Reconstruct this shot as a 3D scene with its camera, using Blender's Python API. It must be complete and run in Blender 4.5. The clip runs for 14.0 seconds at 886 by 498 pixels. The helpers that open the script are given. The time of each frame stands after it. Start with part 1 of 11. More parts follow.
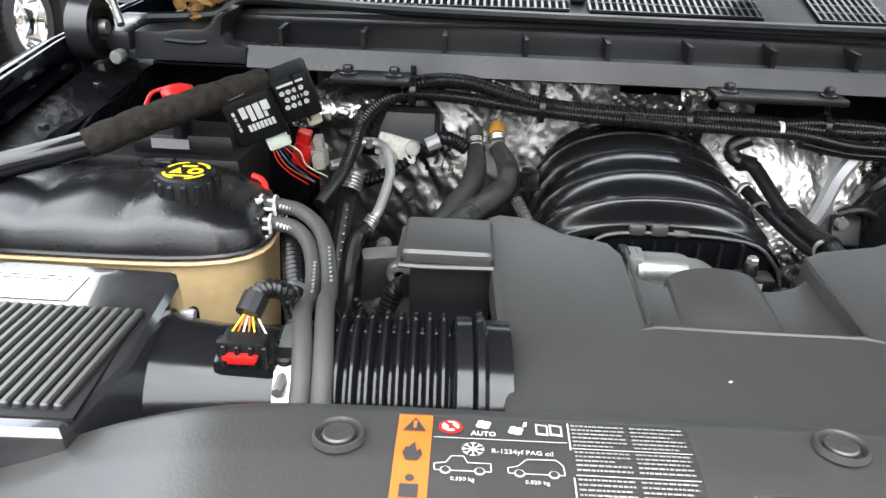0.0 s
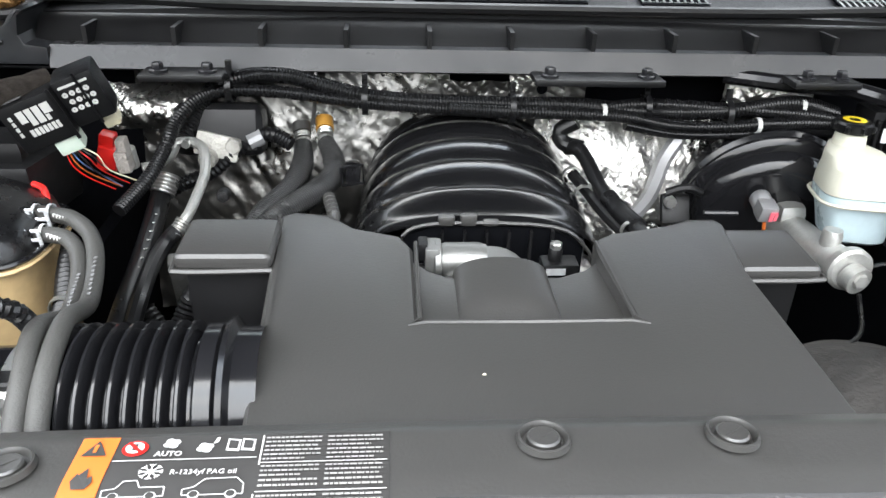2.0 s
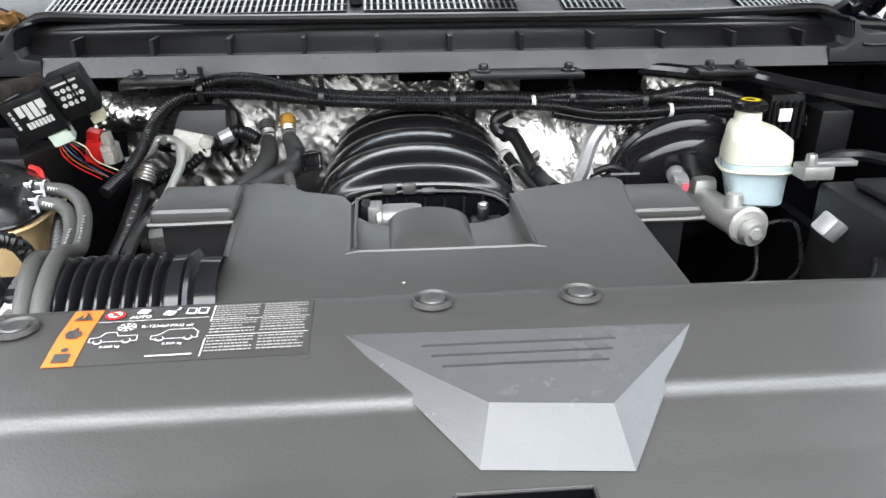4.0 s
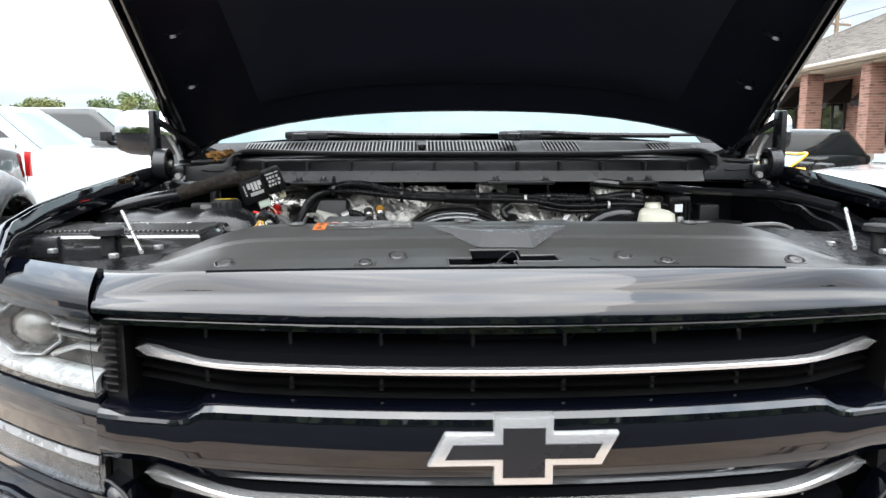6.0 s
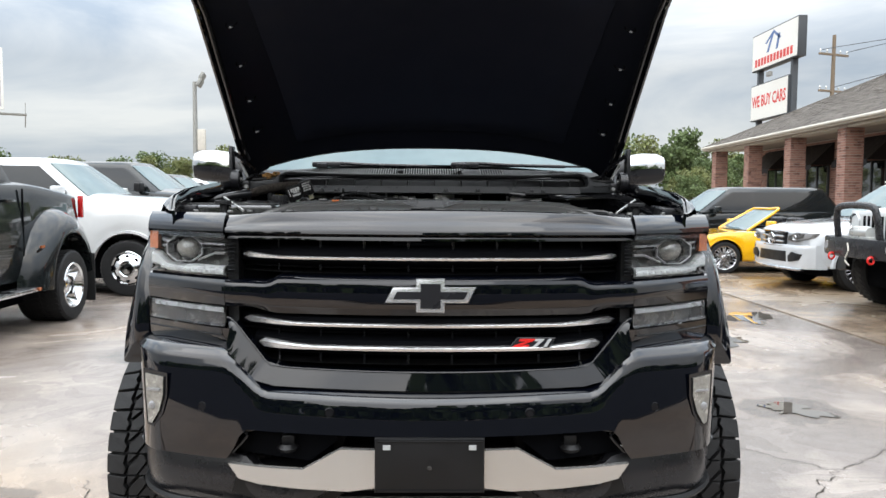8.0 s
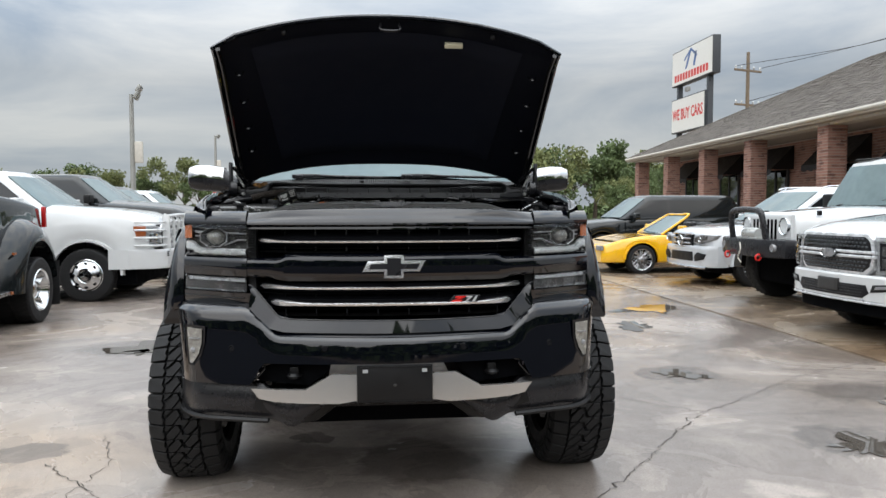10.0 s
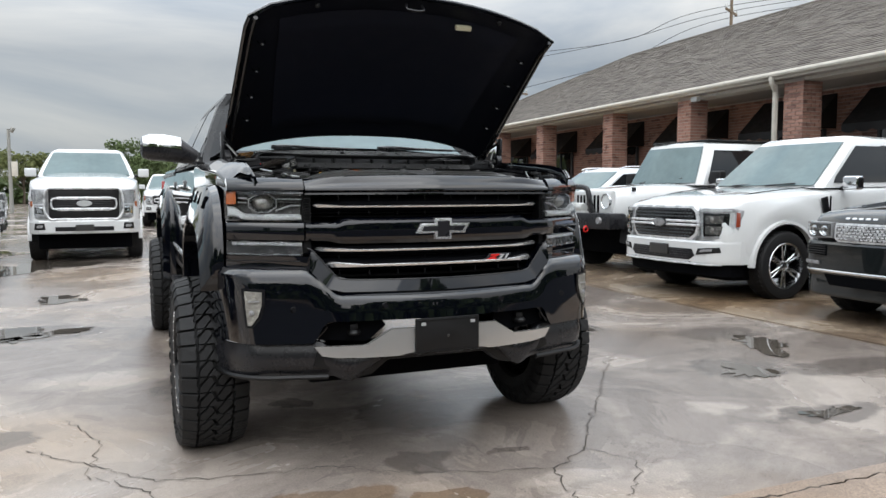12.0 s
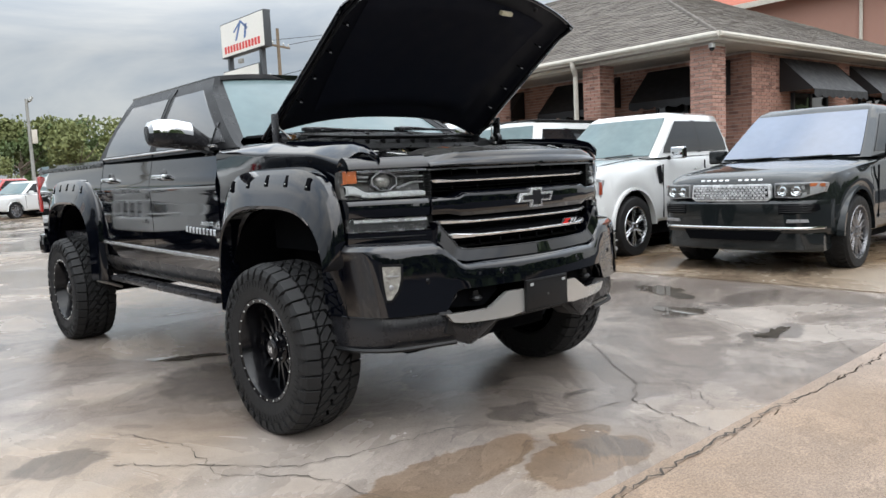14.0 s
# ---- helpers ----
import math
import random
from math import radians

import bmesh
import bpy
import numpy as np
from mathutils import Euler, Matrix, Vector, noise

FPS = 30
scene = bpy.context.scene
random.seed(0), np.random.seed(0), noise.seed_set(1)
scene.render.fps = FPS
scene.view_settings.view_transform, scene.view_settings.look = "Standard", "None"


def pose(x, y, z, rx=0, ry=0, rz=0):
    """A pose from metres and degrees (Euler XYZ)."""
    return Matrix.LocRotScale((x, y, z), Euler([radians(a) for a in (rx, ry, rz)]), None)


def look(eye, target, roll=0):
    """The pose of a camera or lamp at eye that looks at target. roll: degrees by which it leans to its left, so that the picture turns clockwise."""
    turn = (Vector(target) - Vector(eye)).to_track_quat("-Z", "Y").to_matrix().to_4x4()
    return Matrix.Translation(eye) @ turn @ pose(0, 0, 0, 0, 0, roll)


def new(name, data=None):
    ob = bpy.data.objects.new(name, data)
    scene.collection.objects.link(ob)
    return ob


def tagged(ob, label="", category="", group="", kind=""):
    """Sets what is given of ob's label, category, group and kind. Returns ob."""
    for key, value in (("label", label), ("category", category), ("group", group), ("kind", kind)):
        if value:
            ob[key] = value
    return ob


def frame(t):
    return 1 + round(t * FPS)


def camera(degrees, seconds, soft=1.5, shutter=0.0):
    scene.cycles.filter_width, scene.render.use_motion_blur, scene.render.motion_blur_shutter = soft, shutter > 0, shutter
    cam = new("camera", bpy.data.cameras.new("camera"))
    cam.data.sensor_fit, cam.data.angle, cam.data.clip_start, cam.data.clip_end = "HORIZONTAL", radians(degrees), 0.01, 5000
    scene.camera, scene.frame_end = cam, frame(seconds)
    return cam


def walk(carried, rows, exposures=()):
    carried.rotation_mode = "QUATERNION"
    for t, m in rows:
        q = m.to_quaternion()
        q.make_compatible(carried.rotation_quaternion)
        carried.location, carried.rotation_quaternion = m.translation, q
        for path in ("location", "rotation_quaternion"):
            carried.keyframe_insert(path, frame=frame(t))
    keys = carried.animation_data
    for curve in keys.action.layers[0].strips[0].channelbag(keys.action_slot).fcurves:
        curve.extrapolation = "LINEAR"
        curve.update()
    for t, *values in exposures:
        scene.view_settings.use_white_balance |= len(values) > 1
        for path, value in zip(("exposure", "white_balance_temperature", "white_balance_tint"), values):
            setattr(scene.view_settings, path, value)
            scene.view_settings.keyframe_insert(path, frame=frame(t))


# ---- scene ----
cam = camera(61.3, 14.0)
PATH = [
    (0, (-0.303, -0.136, 1.778), (-0.351, 1.644, 0.867), 2.3),
    (0.5, (-0.268, -0.132, 1.777), (-0.267, 1.646, 0.862), 2.5),
    (1, (-0.231, -0.128, 1.778), (-0.183, 1.646, 0.855), 2.5),
    (1.5, (-0.195, -0.12, 1.777), (-0.105, 1.651, 0.853), 2.3),
    (2, (-0.154, -0.113, 1.777), (-0.025, 1.655, 0.851), 1.8),
    (2.5, (-0.109, -0.107, 1.776), (0.055, 1.662, 0.856), 1.2),
    (2.7, (-0.091, -0.104, 1.775), (0.089, 1.665, 0.86), 0.9),
    (5, (-0.106, -0.634, 1.707), (0.011, 1.271, 1.109), -0.83),
    (5.5, (-0.098, -0.873, 1.679), (-0.01, 1.081, 1.259), -0.37),
    (6, (-0.146, -1.158, 1.627), (-0.084, 0.819, 1.331), -0.05),
    (6.5, (-0.114, -1.459, 1.576), (-0.06, 0.53, 1.369), 0.1),
    (7, (-0.083, -1.772, 1.545), (-0.037, 0.221, 1.378), 0.3),
    (7.5, (-0.091, -2.094, 1.511), (-0.05, -0.099, 1.365), 0.4),
    (8, (-0.006, -2.376, 1.477), (0.032, -0.381, 1.342), 0.4),
    (10.3, (-0.186, -3.467, 1.423), (0.084, -1.488, 1.319), -0.0),
    (10.5, (-0.301, -3.49, 1.412), (0.018, -1.518, 1.305), 0.1),
    (11, (-0.638, -3.467, 1.376), (-0.17, -1.526, 1.254), 0.3),
    (11.5, (-1.01, -3.464, 1.379), (-0.382, -1.571, 1.24), 0.3),
    (12, (-1.406, -3.426, 1.366), (-0.62, -1.594, 1.21), -0.1),
    (12.5, (-1.787, -3.292, 1.375), (-0.851, -1.533, 1.206), -0.8),
    (13, (-2.239, -3.212, 1.367), (-1.162, -1.536, 1.185), -1.6),
    (13.5, (-2.61, -2.992, 1.336), (-1.404, -1.408, 1.143), -2.4),
    (14, (-2.98, -2.753, 1.343), (-1.659, -1.266, 1.136), -2.7),
]
walk(cam, [(t, look(eye, target, roll)) for t, eye, target, roll in PATH],
     exposures=[(0.0, 1.55), (1.5, 1.65), (2.7, 1.78), (5.0, 1.48), (6.0, 1.10), (6.5, 0.80), (8.0, 0.32), (10.5, -0.18), (12.5, -0.16), (14.0, 0.03)])

# ---- world and sun: a bright overcast sky with broken cloud ----
G = 0.02          # height of the paved ground
SUN_EL, SUN_AZ = radians(38), radians(150)
world = bpy.data.worlds.new("overcast_sky")
scene.world = world
world.use_nodes = True
wt = world.node_tree
wt.nodes.clear()
w_out = wt.nodes.new("ShaderNodeOutputWorld")
w_bg = wt.nodes.new("ShaderNodeBackground")
w_bg2 = wt.nodes.new("ShaderNodeBackground")
w_mix = wt.nodes.new("ShaderNodeMixShader")
w_sky = wt.nodes.new("ShaderNodeTexSky")
w_sky.sky_type = "NISHITA"
w_sky.sun_disc = False
w_sky.sun_elevation, w_sky.sun_rotation = SUN_EL, SUN_AZ
w_sky.air_density, w_sky.dust_density = 1.0, 2.5
w_bg.inputs["Strength"].default_value = 0.13
wt.links.new(w_sky.outputs["Color"], w_bg.inputs["Color"])
w_co = wt.nodes.new("ShaderNodeTexCoord")
w_map = wt.nodes.new("ShaderNodeMapping")
w_map.inputs["Scale"].default_value = (1.2, 1.2, 5.0)
w_n = wt.nodes.new("ShaderNodeTexNoise")
w_n.inputs["Scale"].default_value, w_n.inputs["Detail"].default_value = 1.7, 7.0
w_n.inputs["Roughness"].default_value = 0.55
w_n.inputs["Distortion"].default_value = 0.6
wt.links.new(w_co.outputs["Generated"], w_map.inputs["Vector"])
wt.links.new(w_map.outputs["Vector"], w_n.inputs["Vector"])
w_ramp = wt.nodes.new("ShaderNodeValToRGB")
w_ramp.color_ramp.elements[0].position, w_ramp.color_ramp.elements[1].position = 0.36, 0.66
w_ramp.color_ramp.elements[0].color = (0.40, 0.465, 0.545, 1)
w_ramp.color_ramp.elements[1].color = (0.79, 0.80, 0.79, 1)
wt.links.new(w_n.outputs["Fac"], w_ramp.inputs["Fac"])
w_sep = wt.nodes.new("ShaderNodeSeparateXYZ")
wt.links.new(w_co.outputs["Generated"], w_sep.inputs[0])
w_up = wt.nodes.new("ShaderNodeMapRange")
w_up.inputs["From Min"].default_value, w_up.inputs["From Max"].default_value = 0.16, 0.95
w_up.inputs["To Min"].default_value, w_up.inputs["To Max"].default_value = 0.78, 5.2
wt.links.new(w_sep.outputs["Z"], w_up.inputs["Value"])
w_mul = wt.nodes.new("ShaderNodeVectorMath")
w_mul.operation = "SCALE"
wt.links.new(w_ramp.outputs["Color"], w_mul.inputs[0])
wt.links.new(w_up.outputs["Result"], w_mul.inputs["Scale"])
wt.links.new(w_mul.outputs[0], w_bg2.inputs["Color"])
w_bg2.inputs["Strength"].default_value = 1.15
w_mix.inputs["Fac"].default_value = 0.86
wt.links.new(w_bg.outputs[0], w_mix.inputs[1])
wt.links.new(w_bg2.outputs[0], w_mix.inputs[2])
wt.links.new(w_mix.outputs[0], w_out.inputs["Surface"])
sun_data = bpy.data.lights.new("sun", "SUN")
sun_data.energy, sun_data.angle, sun_data.color = 1.7, radians(80), (1.0, 0.97, 0.94)
sun = new("sun", sun_data)
sun.matrix_world = look((-14, -30, 34), (0, 0, 0))


# ---- materials ----
def mat(name, col, rough=0.5, metal=0.0, var=0.12, scale=8.0, bump=0.0, bscale=60.0, coat=0.0, spec=0.5, rvar=0.1, alpha=None, trans=0.0, ior=1.45, col2=None, island=0.0):
    """A surface with colour and roughness that vary at two scales, and fine relief."""
    m = bpy.data.materials.new(name)
    m.use_nodes = True
    nt = m.node_tree
    b = nt.nodes["Principled BSDF"]
    b.inputs["Metallic"].default_value = metal
    b.inputs["Specular IOR Level"].default_value = spec
    b.inputs["Coat Weight"].default_value = coat
    b.inputs["Coat Roughness"].default_value = 0.03
    b.inputs["Transmission Weight"].default_value = trans
    b.inputs["IOR"].default_value = ior
    co = nt.nodes.new("ShaderNodeTexCoord")
    n1 = nt.nodes.new("ShaderNodeTexNoise")
    n1.inputs["Scale"].default_value, n1.inputs["Detail"].default_value = scale, 5.0
    n2 = nt.nodes.new("ShaderNodeTexNoise")
    n2.inputs["Scale"].default_value, n2.inputs["Detail"].default_value = scale * 9, 3.0
    for n in (n1, n2):
        nt.links.new(co.outputs["Object"], n.inputs["Vector"])
    add = nt.nodes.new("ShaderNodeMath")
    add.operation = "MULTIPLY_ADD"
    add.inputs[1].default_value = 0.35
    nt.links.new(n2.outputs["Fac"], add.inputs[0])
    nt.links.new(n1.outputs["Fac"], add.inputs[2])
    fac = add.outputs[0]
    if island:
        oi = nt.nodes.new("ShaderNodeObjectInfo")
        gm = nt.nodes.new("ShaderNodeNewGeometry")
        s1 = nt.nodes.new("ShaderNodeMath")
        s1.operation = "ADD"
        nt.links.new(oi.outputs["Random"], s1.inputs[0])
        nt.links.new(gm.outputs["Random Per Island"], s1.inputs[1])
        s2 = nt.nodes.new("ShaderNodeMath")
        s2.operation = "FRACT"
        nt.links.new(s1.outputs[0], s2.inputs[0])
        s3 = nt.nodes.new("ShaderNodeMath")
        s3.operation = "MULTIPLY_ADD"
        s3.inputs[1].default_value = island
        nt.links.new(s2.outputs[0], s3.inputs[0])
        nt.links.new(fac, s3.inputs[2])
        fac = s3.outputs[0]
    r = nt.nodes.new("ShaderNodeValToRGB")
    r.color_ramp.elements[0].position, r.color_ramp.elements[1].position = 0.4, 0.95 + island
    lo = [max(c * (1 - var), 0) for c in col]
    hi = col2 or [min(c * (1 + var), 1) for c in col]
    r.color_ramp.elements[0].color, r.color_ramp.elements[1].color = (*lo, 1), (*hi, 1)
    nt.links.new(fac, r.inputs["Fac"])
    nt.links.new(r.outputs["Color"], b.inputs["Base Color"])
    rr = nt.nodes.new("ShaderNodeMapRange")
    rr.inputs["From Min"].default_value, rr.inputs["From Max"].default_value = 0.45, 0.9
    rr.inputs["To Min"].default_value, rr.inputs["To Max"].default_value = max(rough - rvar, 0.0), min(rough + rvar, 1.0)
    nt.links.new(add.outputs[0], rr.inputs["Value"])
    nt.links.new(rr.outputs["Result"], b.inputs["Roughness"])
    if bump:
        n3 = nt.nodes.new("ShaderNodeTexNoise")
        n3.inputs["Scale"].default_value, n3.inputs["Detail"].default_value = bscale, 4.0
        nt.links.new(co.outputs["Object"], n3.inputs["Vector"])
        bp = nt.nodes.new("ShaderNodeBump")
        bp.inputs["Strength"].default_value, bp.inputs["Distance"].default_value = min(bump, 1), 0.01
        nt.links.new(n3.outputs["Fac"], bp.inputs["Height"])
        nt.links.new(bp.outputs["Normal"], b.inputs["Normal"])
    return m


def glow(name, col, s):
    m = mat(name, col, 0.5)
    b = m.node_tree.nodes["Principled BSDF"]
    b.inputs["Emission Color"].default_value, b.inputs["Emission Strength"].default_value = (*col, 1), s
    return m


PAINT = mat("black_paint", (0.0013, 0.0017, 0.0034), 0.04, coat=1.0, rvar=0.02, var=0.1, scale=3, spec=0.3)
SATIN = mat("satin_black", (0.012, 0.012, 0.014), 0.28, rvar=0.06)
PLAST = mat("grey_black_plastic", (0.035, 0.034, 0.0325), 0.33, bump=0.05, bscale=420, rvar=0.05, scale=3, var=0.10, spec=0.75)
FACET = mat("smooth_facet_plastic", (0.055, 0.055, 0.056), 0.24, bump=0.05, bscale=700, rvar=0.06)
PLASTD = mat("dark_plastic", (0.0065, 0.0065, 0.007), 0.42, bump=0.08, bscale=700, spec=0.35)
PLASTG = mat("glossy_black_plastic", (0.008, 0.008, 0.009), 0.14, rvar=0.05)
FRAMEB = mat("door_frame_black", (0.003, 0.003, 0.004), 0.3, spec=0.16, rvar=0.05)
MOULD = mat("moulded_manifold", (0.005, 0.005, 0.0055), 0.24, rvar=0.05, coat=0.3)
# darker copy of FOIL: shade by the firewall is put into its colour
SHADEFOIL = mat("shaded_foil", (0.167, 0.164, 0.155), 0.32, 0.95, bump=0.25, bscale=38, rvar=0.1, var=0.25)
ALUL = mat("bright_casting", (0.42, 0.42, 0.40), 0.38, 0.55, bump=0.12, bscale=260, var=0.2, scale=25)
MATTE = mat("hood_liner", (0.0085, 0.0105, 0.019), 0.7, bump=0.3, bscale=300, rvar=0.1, spec=0.2)
# black of hidden parts; deep shade in openings is put into it too
VOID = mat("part_and_shade_black", (0.0022, 0.0024, 0.0032), 0.8, spec=0.05)
CHROME = mat("chrome", (0.70, 0.71, 0.72), 0.07, 1.0, var=0.04, rvar=0.03)
ALU = mat("cast_aluminium", (0.27, 0.27, 0.262), 0.45, 0.75, bump=0.10, bscale=300)
STEEL = mat("zinc_steel", (0.55, 0.55, 0.53), 0.32, 0.9)
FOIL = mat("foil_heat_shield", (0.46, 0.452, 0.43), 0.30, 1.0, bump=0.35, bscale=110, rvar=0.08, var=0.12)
RUBBER = mat("tyre_rubber", (0.013, 0.013, 0.0135), 0.6, spec=0.3, bump=0.25, bscale=160, var=0.3, scale=14)
HOSE = mat("grey_hose", (0.046, 0.045, 0.042), 0.55, bump=0.15, bscale=400)
HOSEB = mat("black_hose", (0.006, 0.006, 0.0065), 0.30, spec=0.4)
LOOM = mat("cloth_loom", (0.046, 0.039, 0.034), 0.95, bump=1.0, bscale=900, var=0.6, scale=90, spec=0.1)
TANK = mat("translucent_tank", (0.46, 0.33, 0.17), 0.4, var=0.3, scale=9, bump=0.1, bscale=90)
RESV = mat("reservoir_cream", (0.55, 0.54, 0.45), 0.38, var=0.08, scale=14)
RESB = mat("reservoir_fluid_blue", (0.44, 0.54, 0.57), 0.35, var=0.1, scale=14)
RED = mat("red_plastic", (0.55, 0.015, 0.012), 0.35)
ORANGE = mat("orange_sticker", (0.44, 0.105, 0.016), 0.5, var=0.05)
YELLOW = mat("yellow_print", (0.72, 0.55, 0.02), 0.5)
WHITE = mat("white_print", (0.46, 0.46, 0.445), 0.6, var=0.05)
LABELB = mat("label_black", (0.030, 0.029, 0.028), 0.45)
PRINT = mat("faint_print", (0.22, 0.215, 0.205), 0.6, var=0.2, scale=60)
LABELW = mat("paper_label", (0.72, 0.74, 0.76), 0.5)
CREAM = mat("cream_plug", (0.62, 0.58, 0.42), 0.5)
PALEG = mat("pale_green_plug", (0.50, 0.58, 0.50), 0.5)
BRASS = mat("amber_cap", (0.34, 0.17, 0.03), 0.4)
AMBER = mat("amber_lens", (0.32, 0.09, 0.03), 0.2, coat=1.0)
REDLENS = mat("red_lens", (0.40, 0.01, 0.01), 0.15, coat=1.0)
LENS = mat("clear_lens", (0.9, 0.92, 0.93), 0.03, trans=1.0, rvar=0.01, var=0.02, ior=1.12)
LEDW = mat("white_light_bar", (0.36, 0.37, 0.37), 0.3, coat=0.4, bump=0.3, bscale=90)
LAMPG = mat("lamp_bowl_grey", (0.26, 0.26, 0.265), 0.3, 0.3)
BOWL = mat("headlight_bowl", (0.075, 0.073, 0.07), 0.25, 0.3, var=0.25, scale=20)
PROJ = mat("projector_glass", (0.15, 0.145, 0.135), 0.06, 0.2, coat=1.0, var=0.6, scale=30, rvar=0.02)
BRIGHT = mat("bright_trim", (0.66, 0.665, 0.67), 0.22, 0.75, var=0.05, rvar=0.05)
SILV = mat("bright_silver", (0.60, 0.61, 0.62), 0.26, 0.35, var=0.05)
GLASS = mat("tinted_glass", (0.014, 0.017, 0.018), 0.03, coat=0.9, rvar=0.01, spec=0.5)
# opaque pale base: the sky's reflection in the glass is put into the colour
WSCREEN = mat("windshield_glass", (0.12, 0.165, 0.172), 0.05, coat=0.0, rvar=0.02, spec=0.2, var=0.2, scale=1.2)
CARGL = mat("dark_car_glass", (0.008, 0.0095, 0.0105), 0.04, coat=0.25, rvar=0.01, spec=0.3)
BLUEGL = mat("bluish_windshield", (0.085, 0.11, 0.17), 0.05, coat=0.8, rvar=0.02, spec=0.6, var=0.2, scale=1.2)
WPAINT = mat("white_paint", (0.57, 0.58, 0.58), 0.16, coat=1.0, rvar=0.05, var=0.03, scale=2)
GPAINT = mat("dark_grey_paint", (0.009, 0.011, 0.0115), 0.13, coat=0.8, rvar=0.04, spec=0.15)
SILVERP = mat("silver_paint", (0.58, 0.60, 0.62), 0.2, 0.3, coat=1.0, rvar=0.04, var=0.04)
YPAINT = mat("yellow_paint", (0.78, 0.42, 0.01), 0.14, coat=1.0, rvar=0.04, var=0.05)
RPAINT = mat("red_paint", (0.30, 0.015, 0.015), 0.15, coat=1.0)
RIMB = mat("black_wheel", (0.0035, 0.0035, 0.0045), 0.16, spec=0.4)
RIMS = mat("silver_wheel", (0.62, 0.63, 0.65), 0.22, 1.0)
BRICK = mat("red_brick", (0.115, 0.050, 0.040), 0.85, var=0.4, scale=5, bump=0.5, bscale=80, island=0.6, col2=(0.36, 0.205, 0.16))
MORTAR = mat("mortar", (0.42, 0.385, 0.35), 0.9, bump=0.4, bscale=120)
SHINGLE = mat("roof_shingle", (0.066, 0.054, 0.044), 0.9, var=0.35, scale=3, bump=0.5, bscale=50, island=0.35, col2=(0.145, 0.128, 0.112))
TRIM = mat("cream_trim", (0.52, 0.49, 0.43), 0.6, var=0.12)
SOFFIT = mat("soffit_boards", (0.36, 0.33, 0.29), 0.7)
AWN = mat("black_awning", (0.010, 0.010, 0.011), 0.5, bump=0.3, bscale=60)
BLIND = mat("window_blind", (0.46, 0.36, 0.26), 0.7)
WOODP = mat("utility_pole_wood", (0.17, 0.13, 0.09), 0.85, bump=0.5, bscale=30)
METALP = mat("galvanised_pole", (0.30, 0.30, 0.28), 0.5, 0.5)
SIGNW = mat("sign_face", (0.74, 0.73, 0.68), 0.4, var=0.05)
SIGNB = mat("sign_case", (0.045, 0.05, 0.055), 0.5)
SIGNR = mat("sign_red", (0.60, 0.05, 0.04), 0.5)
SIGNBL = mat("sign_blue", (0.09, 0.16, 0.34), 0.5)
BARK = mat("bark", (0.10, 0.08, 0.06), 0.9, bump=0.6, bscale=30)
LEAF = mat("leaves", (0.030, 0.055, 0.018), 0.7, var=0.4, scale=0.5, island=0.6, col2=(0.10, 0.14, 0.05))
LEAF2 = mat("olive_leaves", (0.055, 0.075, 0.022), 0.7, var=0.4, scale=0.5, island=0.6, col2=(0.16, 0.18, 0.065))
REDROOF = mat("red_roof_tiles", (0.34, 0.10, 0.06), 0.8, var=0.2, bump=0.4, bscale=20)


